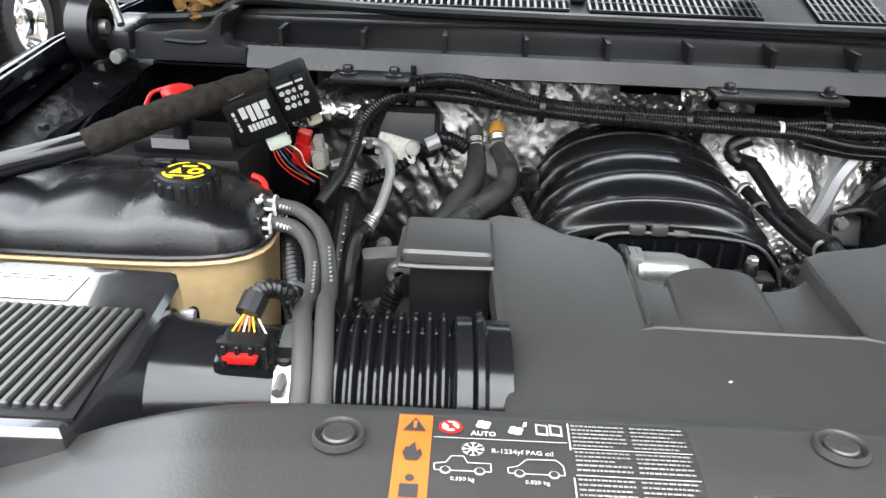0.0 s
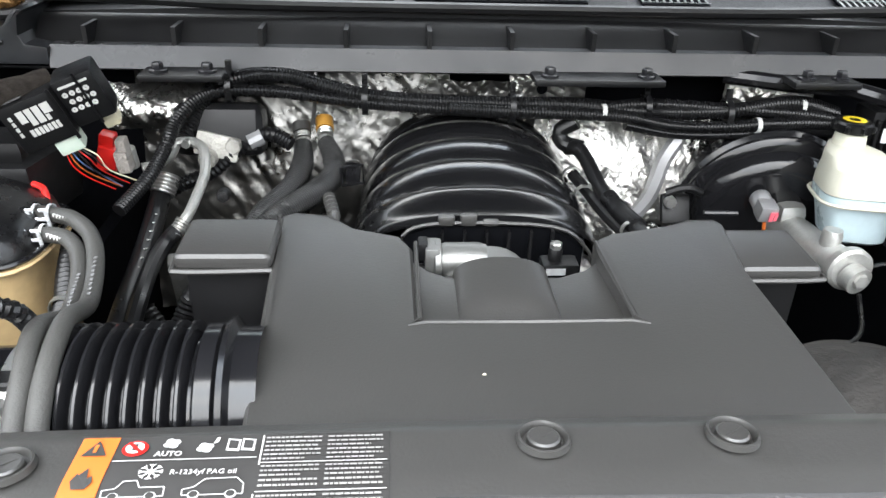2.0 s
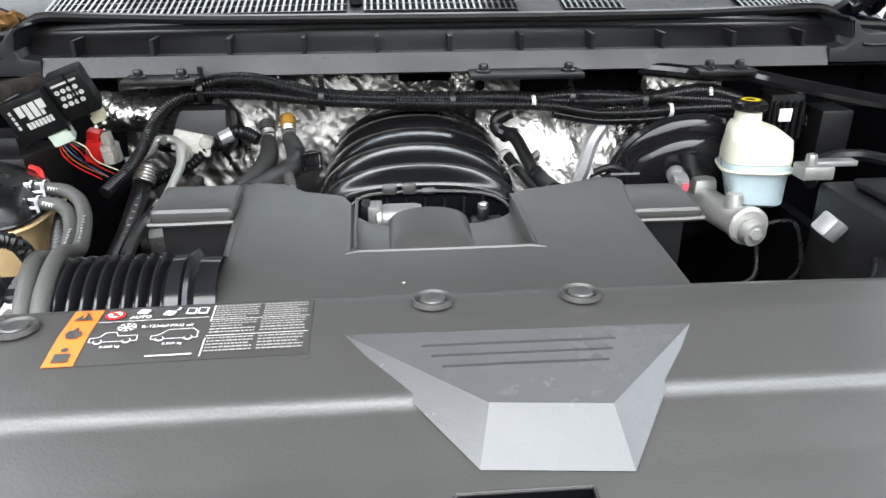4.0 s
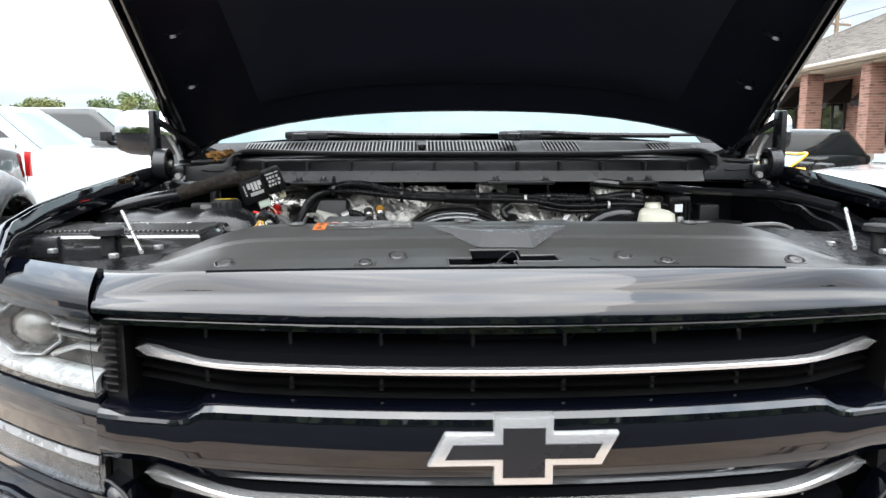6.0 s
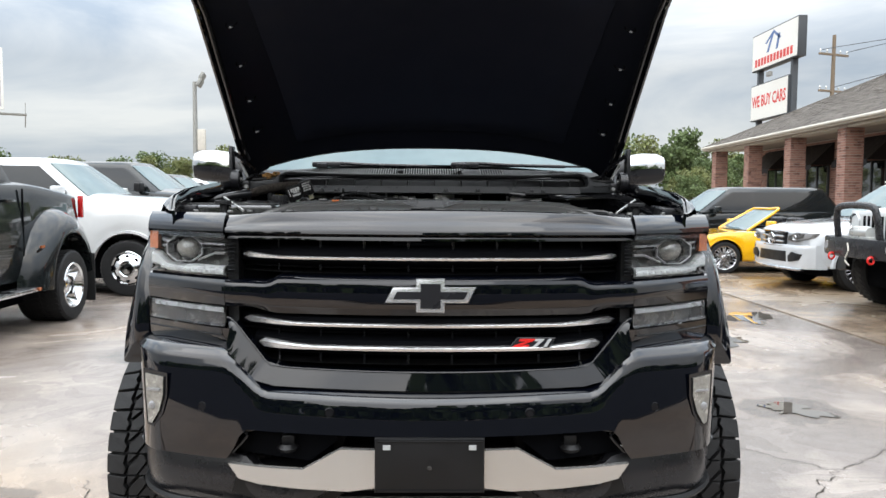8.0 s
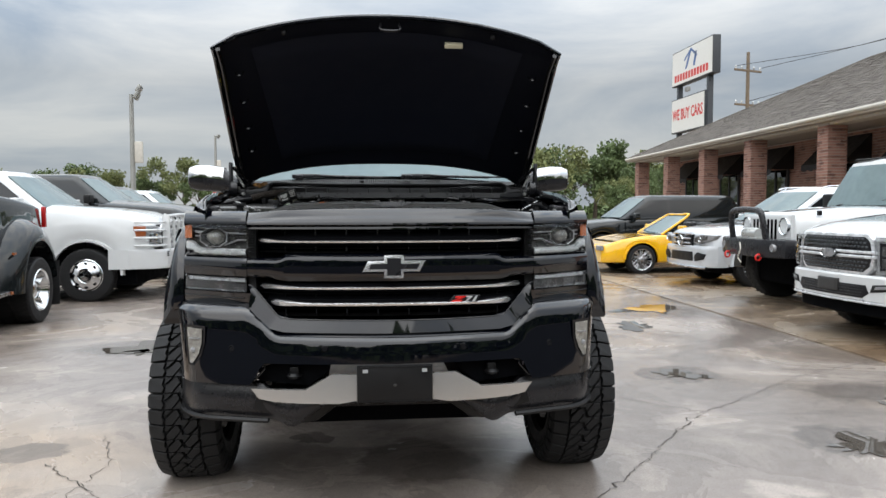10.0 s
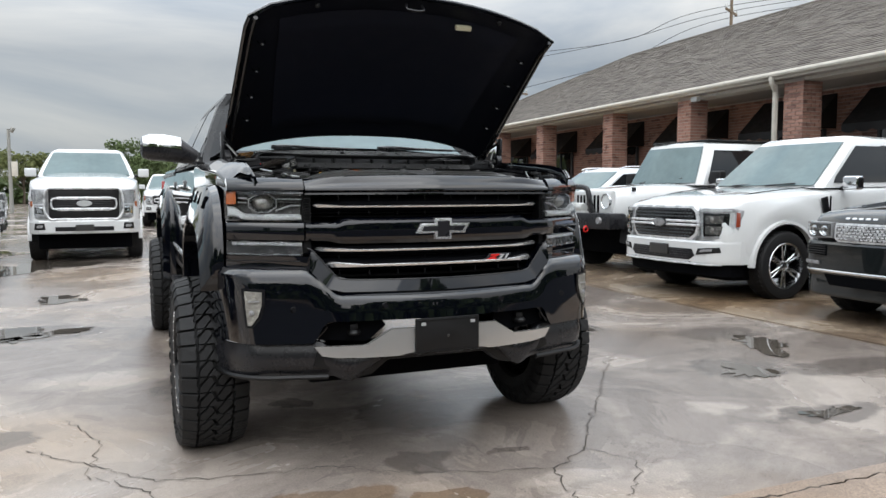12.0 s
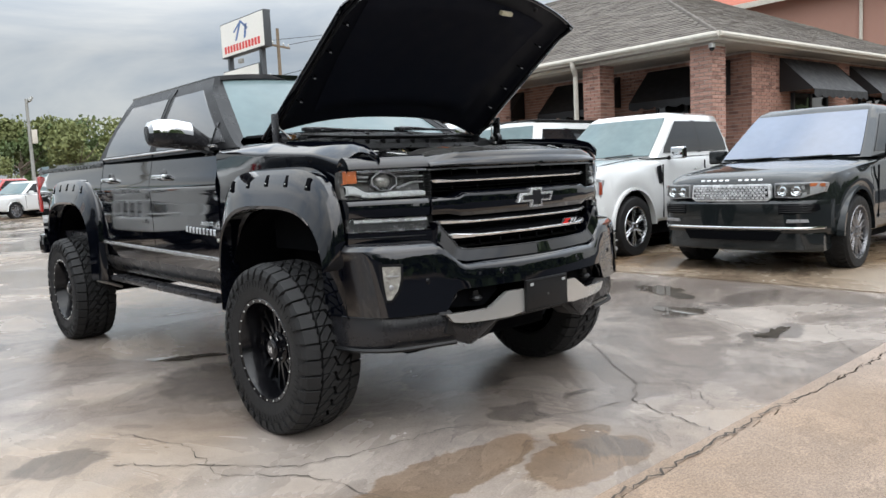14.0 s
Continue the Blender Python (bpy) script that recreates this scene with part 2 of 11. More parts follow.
def concrete(name, dry, wet, wetness, stain, aggregate=False, damp=(), pale=(), mud=()):
    """Wet, stained paving: a film of water in the low spots, dark damp, pale dry islands."""
    m = bpy.data.materials.new(name)
    m.use_nodes = True
    nt = m.node_tree
    b = nt.nodes["Principled BSDF"]
    co = nt.nodes.new("ShaderNodeTexCoord")

    def nz(scale, detail, dist=0.0, rough=0.5):
        n = nt.nodes.new("ShaderNodeTexNoise")
        n.inputs["Scale"].default_value, n.inputs["Detail"].default_value = scale, detail
        n.inputs["Distortion"].default_value, n.inputs["Roughness"].default_value = dist, rough
        nt.links.new(co.outputs["Object"], n.inputs["Vector"])
        return n.outputs["Fac"]

    def ramp(src, p0, p1, c0, c1):
        r = nt.nodes.new("ShaderNodeValToRGB")
        r.color_ramp.elements[0].position, r.color_ramp.elements[1].position = p0, p1
        r.color_ramp.elements[0].color, r.color_ramp.elements[1].color = (*c0, 1), (*c1, 1)
        nt.links.new(src, r.inputs["Fac"])
        return r.outputs["Color"]

    def mixc(f, a, c, blend="MIX"):
        x = nt.nodes.new("ShaderNodeMix")
        x.data_type, x.blend_type = "RGBA", blend
        if isinstance(f, float):
            x.inputs["Factor"].default_value = f
        else:
            nt.links.new(f, x.inputs["Factor"])
        nt.links.new(a, x.inputs["A"])
        nt.links.new(c, x.inputs["B"])
        return x.outputs["Result"]

    low = nz(0.55, 6.0, 0.9, 0.62)
    mid = nz(2.3, 7.0, 0.4)
    fine = nz(110.0 if not aggregate else 95.0, 5.0, 0.0, 0.75)
    wetm = ramp(low, wetness - 0.07, wetness + 0.07, (1, 1, 1), (0, 0, 0))
    drycol = ramp(mid, 0.30, 0.75, [(p + q) / 2 for p, q in zip(stain, dry)] if not aggregate else stain, dry)
    wetcol = ramp(mid, 0.3, 0.75, [c * 0.86 for c in wet], wet)
    base = mixc(wetm, drycol, wetcol)
    rag = nt.nodes.new("ShaderNodeVectorMath")
    rag.operation = "MULTIPLY_ADD"
    rn = nt.nodes.new("ShaderNodeTexNoise")
    rn.inputs["Scale"].default_value, rn.inputs["Detail"].default_value = 5.0, 6.0
    nt.links.new(co.outputs["Object"], rn.inputs["Vector"])
    nt.links.new(rn.outputs["Color"], rag.inputs[0])
    rag.inputs[1].default_value = (0.34, 0.34, 0.0)
    nt.links.new(co.outputs["Object"], rag.inputs[2])
    for group, tone in ((pale, "dry"), (mud, "mud"), (damp, "wet")):
        for x, y, rx, ry in group:
            mp = nt.nodes.new("ShaderNodeMapping")
            mp.vector_type = "TEXTURE"
            mp.inputs["Location"].default_value = (x + 0.17, y + 0.17, 0)
            mp.inputs["Scale"].default_value = (rx, ry, 1000)
            nt.links.new(rag.outputs[0], mp.inputs["Vector"])
            ln = nt.nodes.new("ShaderNodeVectorMath")
            ln.operation = "LENGTH"
            nt.links.new(mp.outputs["Vector"], ln.inputs[0])
            edge_f = ramp(ln.outputs["Value"], {"dry": 0.55, "mud": 0.90, "wet": 0.80}[tone], {"dry": 1.15, "mud": 1.0, "wet": 1.06}[tone], (0.85, 0.85, 0.85), (0, 0, 0))
            spot = nt.nodes.new("ShaderNodeRGB")
            spot.outputs[0].default_value = (*([c * 0.52 for c in wet] if tone == "wet" else (0.165, 0.118, 0.082) if tone == "mud" else [c * 1.05 for c in dry]), 1)
            base = mixc(edge_f, base, spot.outputs[0])
    grain = ramp(fine, 0.3, 0.72, (0.62, 0.62, 0.62) if not aggregate else (0.28, 0.26, 0.24), (1.15, 1.14, 1.12) if not aggregate else (1.6, 1.55, 1.48))
    blot = ramp(nz(9.0, 8.0, 0.5, 0.68), 0.38, 0.64, (0.88, 0.872, 0.865), (1.07, 1.07, 1.07))
    edge_n = nz(0.9, 7.0, 1.4, 0.6)
    tide = nt.nodes.new("ShaderNodeValToRGB")
    for pos, c in ((0.0, 0.95), (0.44, 0.86), (0.494, 0.74), (0.5, 1.14), (0.53, 1.06)):
        el = tide.color_ramp.elements.new(pos) if pos else tide.color_ramp.elements[0]
        el.position, el.color = pos, (c, c * 0.995, c * 0.985, 1)
    tide.color_ramp.elements[-1].color = (1.05, 1.05, 1.05, 1)
    nt.links.new(edge_n, tide.inputs["Fac"])
    base = mixc(0.55, base, tide.outputs["Color"], "MULTIPLY")
    rust = ramp(nz(0.21, 4.0, 0.6, 0.55), 0.46, 0.58, (1, 1, 1), (1.0, 0.90, 0.77))
    base = mixc(0.9, base, rust, "MULTIPLY")
    spk = ramp(nz(38.0, 3.0, 0.0, 0.6), 0.24, 0.33, (0.45, 0.43, 0.42), (1, 1, 1))
    base = mixc(0.6, base, blot, "MULTIPLY")
    base = mixc(0.6, base, spk, "MULTIPLY")
    nt.links.new(mixc(0.8, base, grain, "MULTIPLY"), b.inputs["Base Color"])
    rgh = nt.nodes.new("ShaderNodeMapRange")
    rgh.inputs["From Min"].default_value, rgh.inputs["From Max"].default_value = wetness - 0.10, wetness + 0.18
    rgh.inputs["To Min"].default_value, rgh.inputs["To Max"].default_value = (0.30, 0.6) if aggregate else (0.10, 0.42)
    nt.links.new(low, rgh.inputs["Value"])
    nt.links.new(rgh.outputs["Result"], b.inputs["Roughness"])
    bp = nt.nodes.new("ShaderNodeBump")
    bp.inputs["Strength"].default_value, bp.inputs["Distance"].default_value = 0.9 if aggregate else 0.22, 0.006
    nt.links.new(fine, bp.inputs["Height"])
    nt.links.new(bp.outputs["Normal"], b.inputs["Normal"])
    return m


PAVE = concrete("wet_concrete", (0.345, 0.302, 0.270), (0.235, 0.202, 0.182), 0.53, (0.265, 0.226, 0.198), False,
                ((-0.08, -0.04, 0.2, 0.15), (0.45, -0.09, 0.12, 0.05), (-2.1, 1.14, 0.24, 0.16), (1.2, 3.0, 0.5, 0.6), (0.15, 0.75, 0.35, 0.4), (-0.8, 1.9, 0.5, 0.6), (-0.15, -0.7, 0.16, 0.2), (3.7, 1.96, 0.5, 0.3), (2.85, 0.82, 0.42, 0.36), (2.5, -0.27, 0.42, 0.18), (3.7, 0.55, 0.7, 0.22), (2.55, 2.72, 0.42, 0.36), (-0.44, 1.22, 0.14, 0.12), (-2.3, 4.5, 0.8, 0.5)),
                ((0.86, 1.35, 0.55, 0.28), (1.95, 0.11, 0.22, 0.14), (2.4, -0.18, 0.4, 0.12), (-1.9, 0.2, 0.5, 0.2), (-1.55, 2.4, 0.6, 0.35), (0.95, -0.62, 0.24, 0.12), (0.5, -0.5, 0.3, 0.12)),
                ((-0.9, -0.36, 0.62, 0.2), (-0.35, -0.72, 0.42, 0.2), (-0.15, -0.5, 0.2, 0.1)))
PAVET = concrete("tan_concrete", (0.27, 0.215, 0.16), (0.16, 0.118, 0.085), 0.48, (0.19, 0.145, 0.105))
ROADM = concrete("aggregate_concrete", (0.315, 0.255, 0.215), (0.24, 0.19, 0.155), 0.2, (0.25, 0.20, 0.165), True)
DAMP = mat("damp_concrete", (0.125, 0.10, 0.085), 0.30, var=0.3, scale=3, bump=0.15, bscale=90, rvar=0.12)
DRYC = mat("dry_concrete", (0.40, 0.355, 0.31), 0.7, var=0.15, scale=6, bump=0.3, bscale=90)
WATER = mat("puddle_water", (0.07, 0.06, 0.05), 0.015, rvar=0.01, spec=0.9, var=0.2, scale=2)
CRACK = mat("crack_shadow", (0.05, 0.042, 0.035), 0.95)


# ---- mesh helpers ----
def mesh(name, verts, faces, m, smooth=True):
    me = bpy.data.meshes.new(name)
    me.from_pydata([tuple(v) for v in verts], [], faces)
    me.materials.append(m)
    if smooth:
        me.shade_smooth()
        me.set_sharp_from_angle(angle=radians(32))
    return me


FORM = []          # a bend that the parts of the engine bay share


def put(name, geo, m, parent=None, label="", smooth=True):
    """Links verts and faces as one mesh object, as a part where it has a parent."""
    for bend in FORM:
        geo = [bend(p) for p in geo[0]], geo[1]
    ob = new(name, mesh(name, geo[0], geo[1], m, smooth))
    ob.parent = parent
    if label:
        tagged(ob, label)
    return ob


def thing(name, label, category, group="", at=None):
    ob = tagged(new(name), label, category, group)
    if at is not None:
        ob.matrix_world = at
    return ob


def join(*geos):
    v, f = [], []
    for gv, gf in geos:
        n = len(v)
        v += [tuple(p) for p in gv]
        f += [tuple(i + n for i in q) for q in gf]
    return v, f


def moved(geo, m):
    return [tuple(m @ Vector(p)) for p in geo[0]], geo[1]


def mirrored(geo):
    return [(-x, y, z) for x, y, z in geo[0]], [tuple(reversed(q)) for q in geo[1]]


def from_bm(bm):
    bm.verts.index_update()
    r = [tuple(v.co) for v in bm.verts], [tuple(v.index for v in q.verts) for q in bm.faces]
    bm.free()
    return r


def box(x0, x1, y0, y1, z0, z1, bevel=0.0, segs=2):
    bm = bmesh.new()
    bmesh.ops.create_cube(bm, size=1)
    for v in bm.verts:
        v.co = ((x0 + x1) / 2 + v.co.x * (x1 - x0), (y0 + y1) / 2 + v.co.y * (y1 - y0), (z0 + z1) / 2 + v.co.z * (z1 - z0))
    if bevel:
        bmesh.ops.bevel(bm, geom=bm.edges[:], offset=bevel, segments=segs, affect="EDGES", profile=0.6)
    return from_bm(bm)


def prism(poly, lo, hi, axis="z", bevel=0.0, segs=2):
    """A flat outline given thickness along an axis: z (x, y), y (x, z) or x (y, z)."""
    bm = bmesh.new()
    lift = {"z": lambda p, h: (p[0], p[1], h), "y": lambda p, h: (p[0], h, p[1]), "x": lambda p, h: (h, p[0], p[1])}[axis]
    a = [bm.verts.new(lift(p, lo)) for p in poly]
    b = [bm.verts.new(lift(p, hi)) for p in poly]
    n = len(poly)
    bm.faces.new(a[::-1])
    bm.faces.new(b)
    for i in range(n):
        bm.faces.new((a[i], a[(i + 1) % n], b[(i + 1) % n], b[i]))
    bmesh.ops.recalc_face_normals(bm, faces=bm.faces[:])
    if bevel:
        rim = [e for e in bm.edges if not all(len(q.verts) == 4 and abs(q.normal.dot(Vector(lift((0, 0), 1)))) < 0.5 for q in e.link_faces)]
        bmesh.ops.bevel(bm, geom=rim, offset=bevel, segments=segs, affect="EDGES", profile=0.6)
    return from_bm(bm)


def loft(rings, caps=True, closed=True):
    """Skin over rings of equal count."""
    v = [tuple(p) for r in rings for p in r]
    n, k = len(rings[0]), len(rings)
    f = []
    for a in range(k - 1):
        for i in range(n if closed else n - 1):
            j = (i + 1) % n
            f.append((a * n + i, a * n + j, (a + 1) * n + j, (a + 1) * n + i))
    if caps and closed:
        f.append(tuple(range(n - 1, -1, -1)))
        f.append(tuple(range((k - 1) * n, k * n)))
    return v, f


def sheet(fn, nu, nv, thick=None):
    """A curved panel fn(u, v), u and v from 0 to 1; thick: the way to its back."""
    v = [tuple(fn(i / nu, j / nv)) for i in range(nu + 1) for j in range(nv + 1)]
    w = nv + 1
    f = [(i * w + j, (i + 1) * w + j, (i + 1) * w + j + 1, i * w + j + 1) for i in range(nu) for j in range(nv)]
    if thick is None:
        return v, f
    n = len(v)
    v2 = v + [(x + thick[0], y + thick[1], z + thick[2]) for x, y, z in v]
    f2 = f + [tuple(n + q for q in reversed(p)) for p in f]
    rim = [j for j in range(w)] + [i * w + nv for i in range(1, nu + 1)] + [nu * w + j for j in range(nv - 1, -1, -1)] + [i * w for i in range(nu - 1, 0, -1)]
    for a, b in zip(rim, rim[1:] + rim[:1]):
        f2.append((b, a, a + n, b + n))
    return v2, f2


def smooth_path(pts, per=6):
    """A Catmull-Rom line through points."""
    p = [Vector(q) for q in pts]
    p = [p[0] * 2 - p[1]] + p + [p[-1] * 2 - p[-2]]
    out = []
    for i in range(1, len(p) - 2):
        for k in range(per):
            t = k / per
            a, b, c, d = p[i - 1], p[i], p[i + 1], p[i + 2]
            out.append(0.5 * (2 * b + (c - a) * t + (2 * a - 5 * b + 4 * c - d) * t * t + (3 * b - a - 3 * c + d) * t ** 3))
    out.append(p[-2])
    return out


def tube(pts, r, segs=10, per=6, ribs=0.0, pitch=0.008, caps=True):
    """A hose along points; ribs: depth of corrugation."""
    line = smooth_path(pts, per) if per > 1 else [Vector(q) for q in pts]
    if ribs:
        fine, run = [], 0.0
        for a, b in zip(line, line[1:]):
            n = max(1, round((b - a).length / (pitch / 2)))
            fine += [a.lerp(b, k / n) for k in range(n)]
        line = fine + [line[-1]]
    rings = []
    up = Vector((0.02, 0.05, 1))
    for i, p in enumerate(line):
        d = (line[min(i + 1, len(line) - 1)] - line[max(i - 1, 0)]).normalized()
        s = d.cross(up)
        if s.length < 0.15:
            s = d.cross(Vector((1, 0.1, 0)))
        s.normalize()
        u = s.cross(d)
        rad = r(i / (len(line) - 1)) if callable(r) else r
        if ribs and i % 2:
            rad -= ribs
        rings.append([p + (s * math.cos(2 * math.pi * k / segs) + u * math.sin(2 * math.pi * k / segs)) * rad for k in range(segs)])
    return loft(rings, caps)


def lathe(profile, segs=32, axis="x", close=False):
    """Turns (along, radius) pairs round an axis through the origin."""
    rings = []
    for k in range(segs):
        a = 2 * math.pi * k / segs
        c, s = math.cos(a), math.sin(a)
        rings.append([{"x": (h, r * c, r * s), "y": (r * c, h, r * s), "z": (r * c, r * s, h)}[axis] for h, r in profile])
    n = len(profile)
    v = [p for r in rings for p in r]
    f = []
    for k in range(segs):
        q = (k + 1) % segs
        for i in range(n if close else n - 1):
            j = (i + 1) % n
            f.append((k * n + i, k * n + j, q * n + j, q * n + i))
    return v, f


def at(geo, x, y, z, rx=0, ry=0, rz=0):
    return moved(geo, pose(x, y, z, rx, ry, rz))


def rod(a, b, r, segs=8):
    return tube([a, b], r, segs, 1)


def disc(r, h, segs=20, axis="z", bev=0.15):
    return lathe([(0, 0.0001), (0, r * (1 - bev)), (h * 0.15, r), (h * 0.85, r), (h, r * (1 - bev)), (h, 0.0001)], segs, axis)


def S(t):
    t = min(max(t, 0.0), 1.0)
    return t * t * (3 - 2 * t)


def lerp(a, b, t):
    return a + (b - a) * t


def curve_at(keys, t):
    """Smoothly between (t, value) keys."""
    if t <= keys[0][0]:
        return keys[0][1]
    for (a, va), (b, vb) in zip(keys, keys[1:]):
        if t <= b:
            return lerp(va, vb, (t - a) / (b - a))
    return keys[-1][1]


def words(text, size, m, parent, matrix, name="lettering", bold=0.0, depth=0.0006, sx=1.0):
    """Lettering in the built-in font, as a mesh."""
    cu = bpy.data.curves.new(name, "FONT")
    cu.body, cu.size, cu.extrude, cu.offset = text, size, depth, bold
    cu.align_x, cu.align_y = "CENTER", "CENTER"
    cu.resolution_u = 2
    tmp = bpy.data.objects.new("tmp", cu)
    scene.collection.objects.link(tmp)
    me = bpy.data.meshes.new_from_object(tmp.evaluated_get(bpy.context.evaluated_depsgraph_get()))
    bpy.data.objects.remove(tmp)
    bpy.data.curves.remove(cu)
    me.materials.clear()
    me.materials.append(m)
    me.transform(matrix @ Matrix.Diagonal((sx, 1, 1, 1)))
    ob = new(name, me)
    ob.parent = parent
    return ob


# ---- ground: one sheet of wet concrete to the horizon, a tan strip by the building, an aggregate road ----
def ground_sheet():
    def fn(u, v):
        x = (abs(2 * u - 1) ** 3.2) * (1 if u > 0.5 else -1) * 1500
        y = (abs(2 * v - 1) ** 3.2) * (1 if v > 0.5 else -1) * 1500 + 3
        far = S((math.hypot(x, y) - 30) / 60)
        return x, y, G - 0.003 + 0.006 * noise.noise((x * 0.5, y * 0.5, 0)) * (1 - far) - 0.03
    return sheet(fn, 90, 90)


def slab_poly(poly, z):
    return [(x, y, z) for x, y in poly], [tuple(range(len(poly)))]


put("ground", ground_sheet(), PAVE, None, "")
tagged(scene.objects["ground"], "wet stained concrete car lot reaching to the horizon", "ground", kind="structure")
lot = put("pavement", prism([(-60, -0.98), (4.62, -1.0), (4.6, 40), (-60, 40)], G - 0.2, G, "z", 0.006), PAVE)
tagged(lot, "grey-brown wet concrete paving with damp stains and cracks", "pavement", kind="structure")
strip = put("parking_strip", prism([(4.63, -1.0), (40, -1.0), (40, 60), (4.61, 60)], G - 0.2, G + 0.012, "z", 0.006), PAVET)
tagged(strip, "tan muddy concrete parking strip beside the brick building", "pavement", kind="structure")


def ragged(a, b, n, amp, seed):
    rnd = random.Random(seed)
    return [(lerp(a[0], b[0], i / n) + rnd.uniform(-amp, amp) * 0.5, lerp(a[1], b[1], i / n) + rnd.uniform(-amp, amp)) for i in range(n + 1)]


edge = ragged((-40, -1.12), (40, -1.06), 700, 0.013, 3)
road = put("road", prism(edge + [(40, -30), (-40, -30)], G - 0.2, G + 0.02, "z"), ROADM)
tagged(road, "coarse aggregate concrete road with a broken edge", "road", kind="structure")
# unseen sheet behind the camera, added to darken what the bumper reflects
reflect_sheet = put("reflect_sheet", prism([(-400, -2.4), (400, -2.4), (400, -21), (-400, -21)], G - 0.2, G + 0.03, "z"), mat("unseen_dark_ground", (0.030, 0.031, 0.034), 0.95, var=0.3, scale=2, bump=0.4, bscale=120, spec=0.05))
tagged(reflect_sheet, "unseen dark ground sheet added to darken the paint's reflections", "road", kind="structure")
kerb = put("road_joint", prism([(-40, -0.99)] + [(x, y + 0.016) for x, y in edge] + [(40, -0.99)], G - 0.2, G + 0.009, "z"), ROADM)
tagged(kerb, "pale worn concrete joint strip along the road", "pavement", kind="structure")


def crack(points, width, seed, z=None):
    """A jagged, thin open crack along points."""
    rnd = random.Random(seed)
    line = []
    for a, b in zip(points, points[1:]):
        n = max(2, int(math.dist(a, b) / 0.035))
        for i in range(n):
            line.append((lerp(a[0], b[0], i / n) + rnd.gauss(0, 0.013), lerp(a[1], b[1], i / n) + rnd.gauss(0, 0.013)))
    line.append(points[-1])
    v, f = [], []
    for i, p in enumerate(line):
        q = line[min(i + 1, len(line) - 1)]
        o = line[max(i - 1, 0)]
        d = Vector((q[0] - o[0], q[1] - o[1])).normalized()
        w = width * rnd.uniform(0.35, 1.3)
        zz = (z or G) + 0.004
        v += [(p[0] - d.y * w, p[1] + d.x * w, zz), (p[0] + d.y * w, p[1] - d.x * w, zz)]
        if i:
            k = 2 * i
            f.append((k - 2, k - 1, k + 1, k))
    return v, f


for pts, wd in (([(0.33, -0.95), (0.4, -0.6), (0.5, -0.39), (0.77, -0.2), (1.05, 0.15), (1.42, 0.58), (1.75, 1.0), (2.19, 1.53), (2.52, 1.74), (3.54, 2.55), (4.5, 3.0)], 0.0038),
                ([(0.5, -0.39), (0.1, -0.28), (-0.3, -0.1), (-0.53, 0.09), (-0.9, 0.1), (-1.3, 0.2), (-1.9, 0.9)], 0.003),
                ([(0.77, -0.2), (0.9, -0.45), (0.85, -0.58), (0.6, -0.8)], 0.003),
                ([(2.19, 1.53), (1.6, 2.2), (1.1, 3.1)], 0.003), ([(-1.33, 0.07), (-1.6, 0.4), (-1.55, 0.9), (-1.75, 1.4)], 0.003),
                ([(-1.33, 0.07), (-1.2, -0.5), (-1.0, -0.95)], 0.0025), ([(3.5, 0.4), (3.0, -0.4), (2.2, -0.95)], 0.0025)):
    tagged(put("crack", crack(pts, wd, len(pts)), CRACK, None, "", False), "thin jagged crack in wet concrete", "crack", kind="structure")
tagged(put("joint_crack", crack([(-20, -1.09), (-5, -1.07), (0, -1.06), (0.8, -1.05), (1.3, -1.10), (8, -1.08), (20, -1.08)], 0.0065, 77, G + 0.016), CRACK, None, "", False), "dark open joint between lot and road", "crack", kind="structure")


def blot(cx, cy, rx, ry, seed, z, turn=0.0, n=56, rag=0.38):
    rnd = random.Random(seed)
    ph = [rnd.uniform(0, 6.28) for _ in range(16)]
    v = [(cx, cy, z)]
    for i in range(n):
        a = 2 * math.pi * i / n
        k = 1 + rag * sum(math.sin(a * (j + 2) + ph[j]) / (j + 1.6) for j in range(16)) * 0.7
        x, y = math.cos(a) * rx * k, math.sin(a) * ry * k
        v.append((cx + x * math.cos(turn) - y * math.sin(turn), cy + x * math.sin(turn) + y * math.cos(turn), z))
    return v, [(0, 1 + i, 1 + (i + 1) % n) for i in range(n)]


for i, (x, y, rx, ry) in enumerate(((2.55, 2.72, 0.22, 0.2), (2.85, 0.72, 0.26, 0.2), (3.9, 6.8, 0.45, 0.5), (3.1, 5.3, 0.3, 0.3), (-2.4, 4.5, 0.4, 0.35), (-2.05, 4.45, 0.16, 0.5),
                                    (-2.15, 6.9, 0.35, 0.4), (-0.75, 2.75, 0.28, 0.1), (2.5, -0.27, 0.2, 0.1), (-3.0, 11.5, 1.2, 1.2), (-4.2, 14.5, 1.4, 1.0), (3.7, 1.4, 0.35, 0.3))):
    tagged(put("puddle", blot(x, y, rx * 0.85, ry * 0.75, i + 5, G + 0.006, 0.4 * i, n=160, rag=0.72), WATER, None, "", False), "shallow rain puddle on concrete mirroring the sky", "puddle", "puddles on the lot", "structure")


# ---- brick building with a porch, hipped shingle roof ----
bld = thing("brick_building", "red brick building with porch columns and brown shingle hip roof", "building", at=pose(10.5, 4.4, 0, 0, 0, -2.85))
EAVE, RIDGE, LEN = 3.68, 6.95, 25.4
BW, BH, BD, JT = 0.2, 0.062, 0.09, 0.012


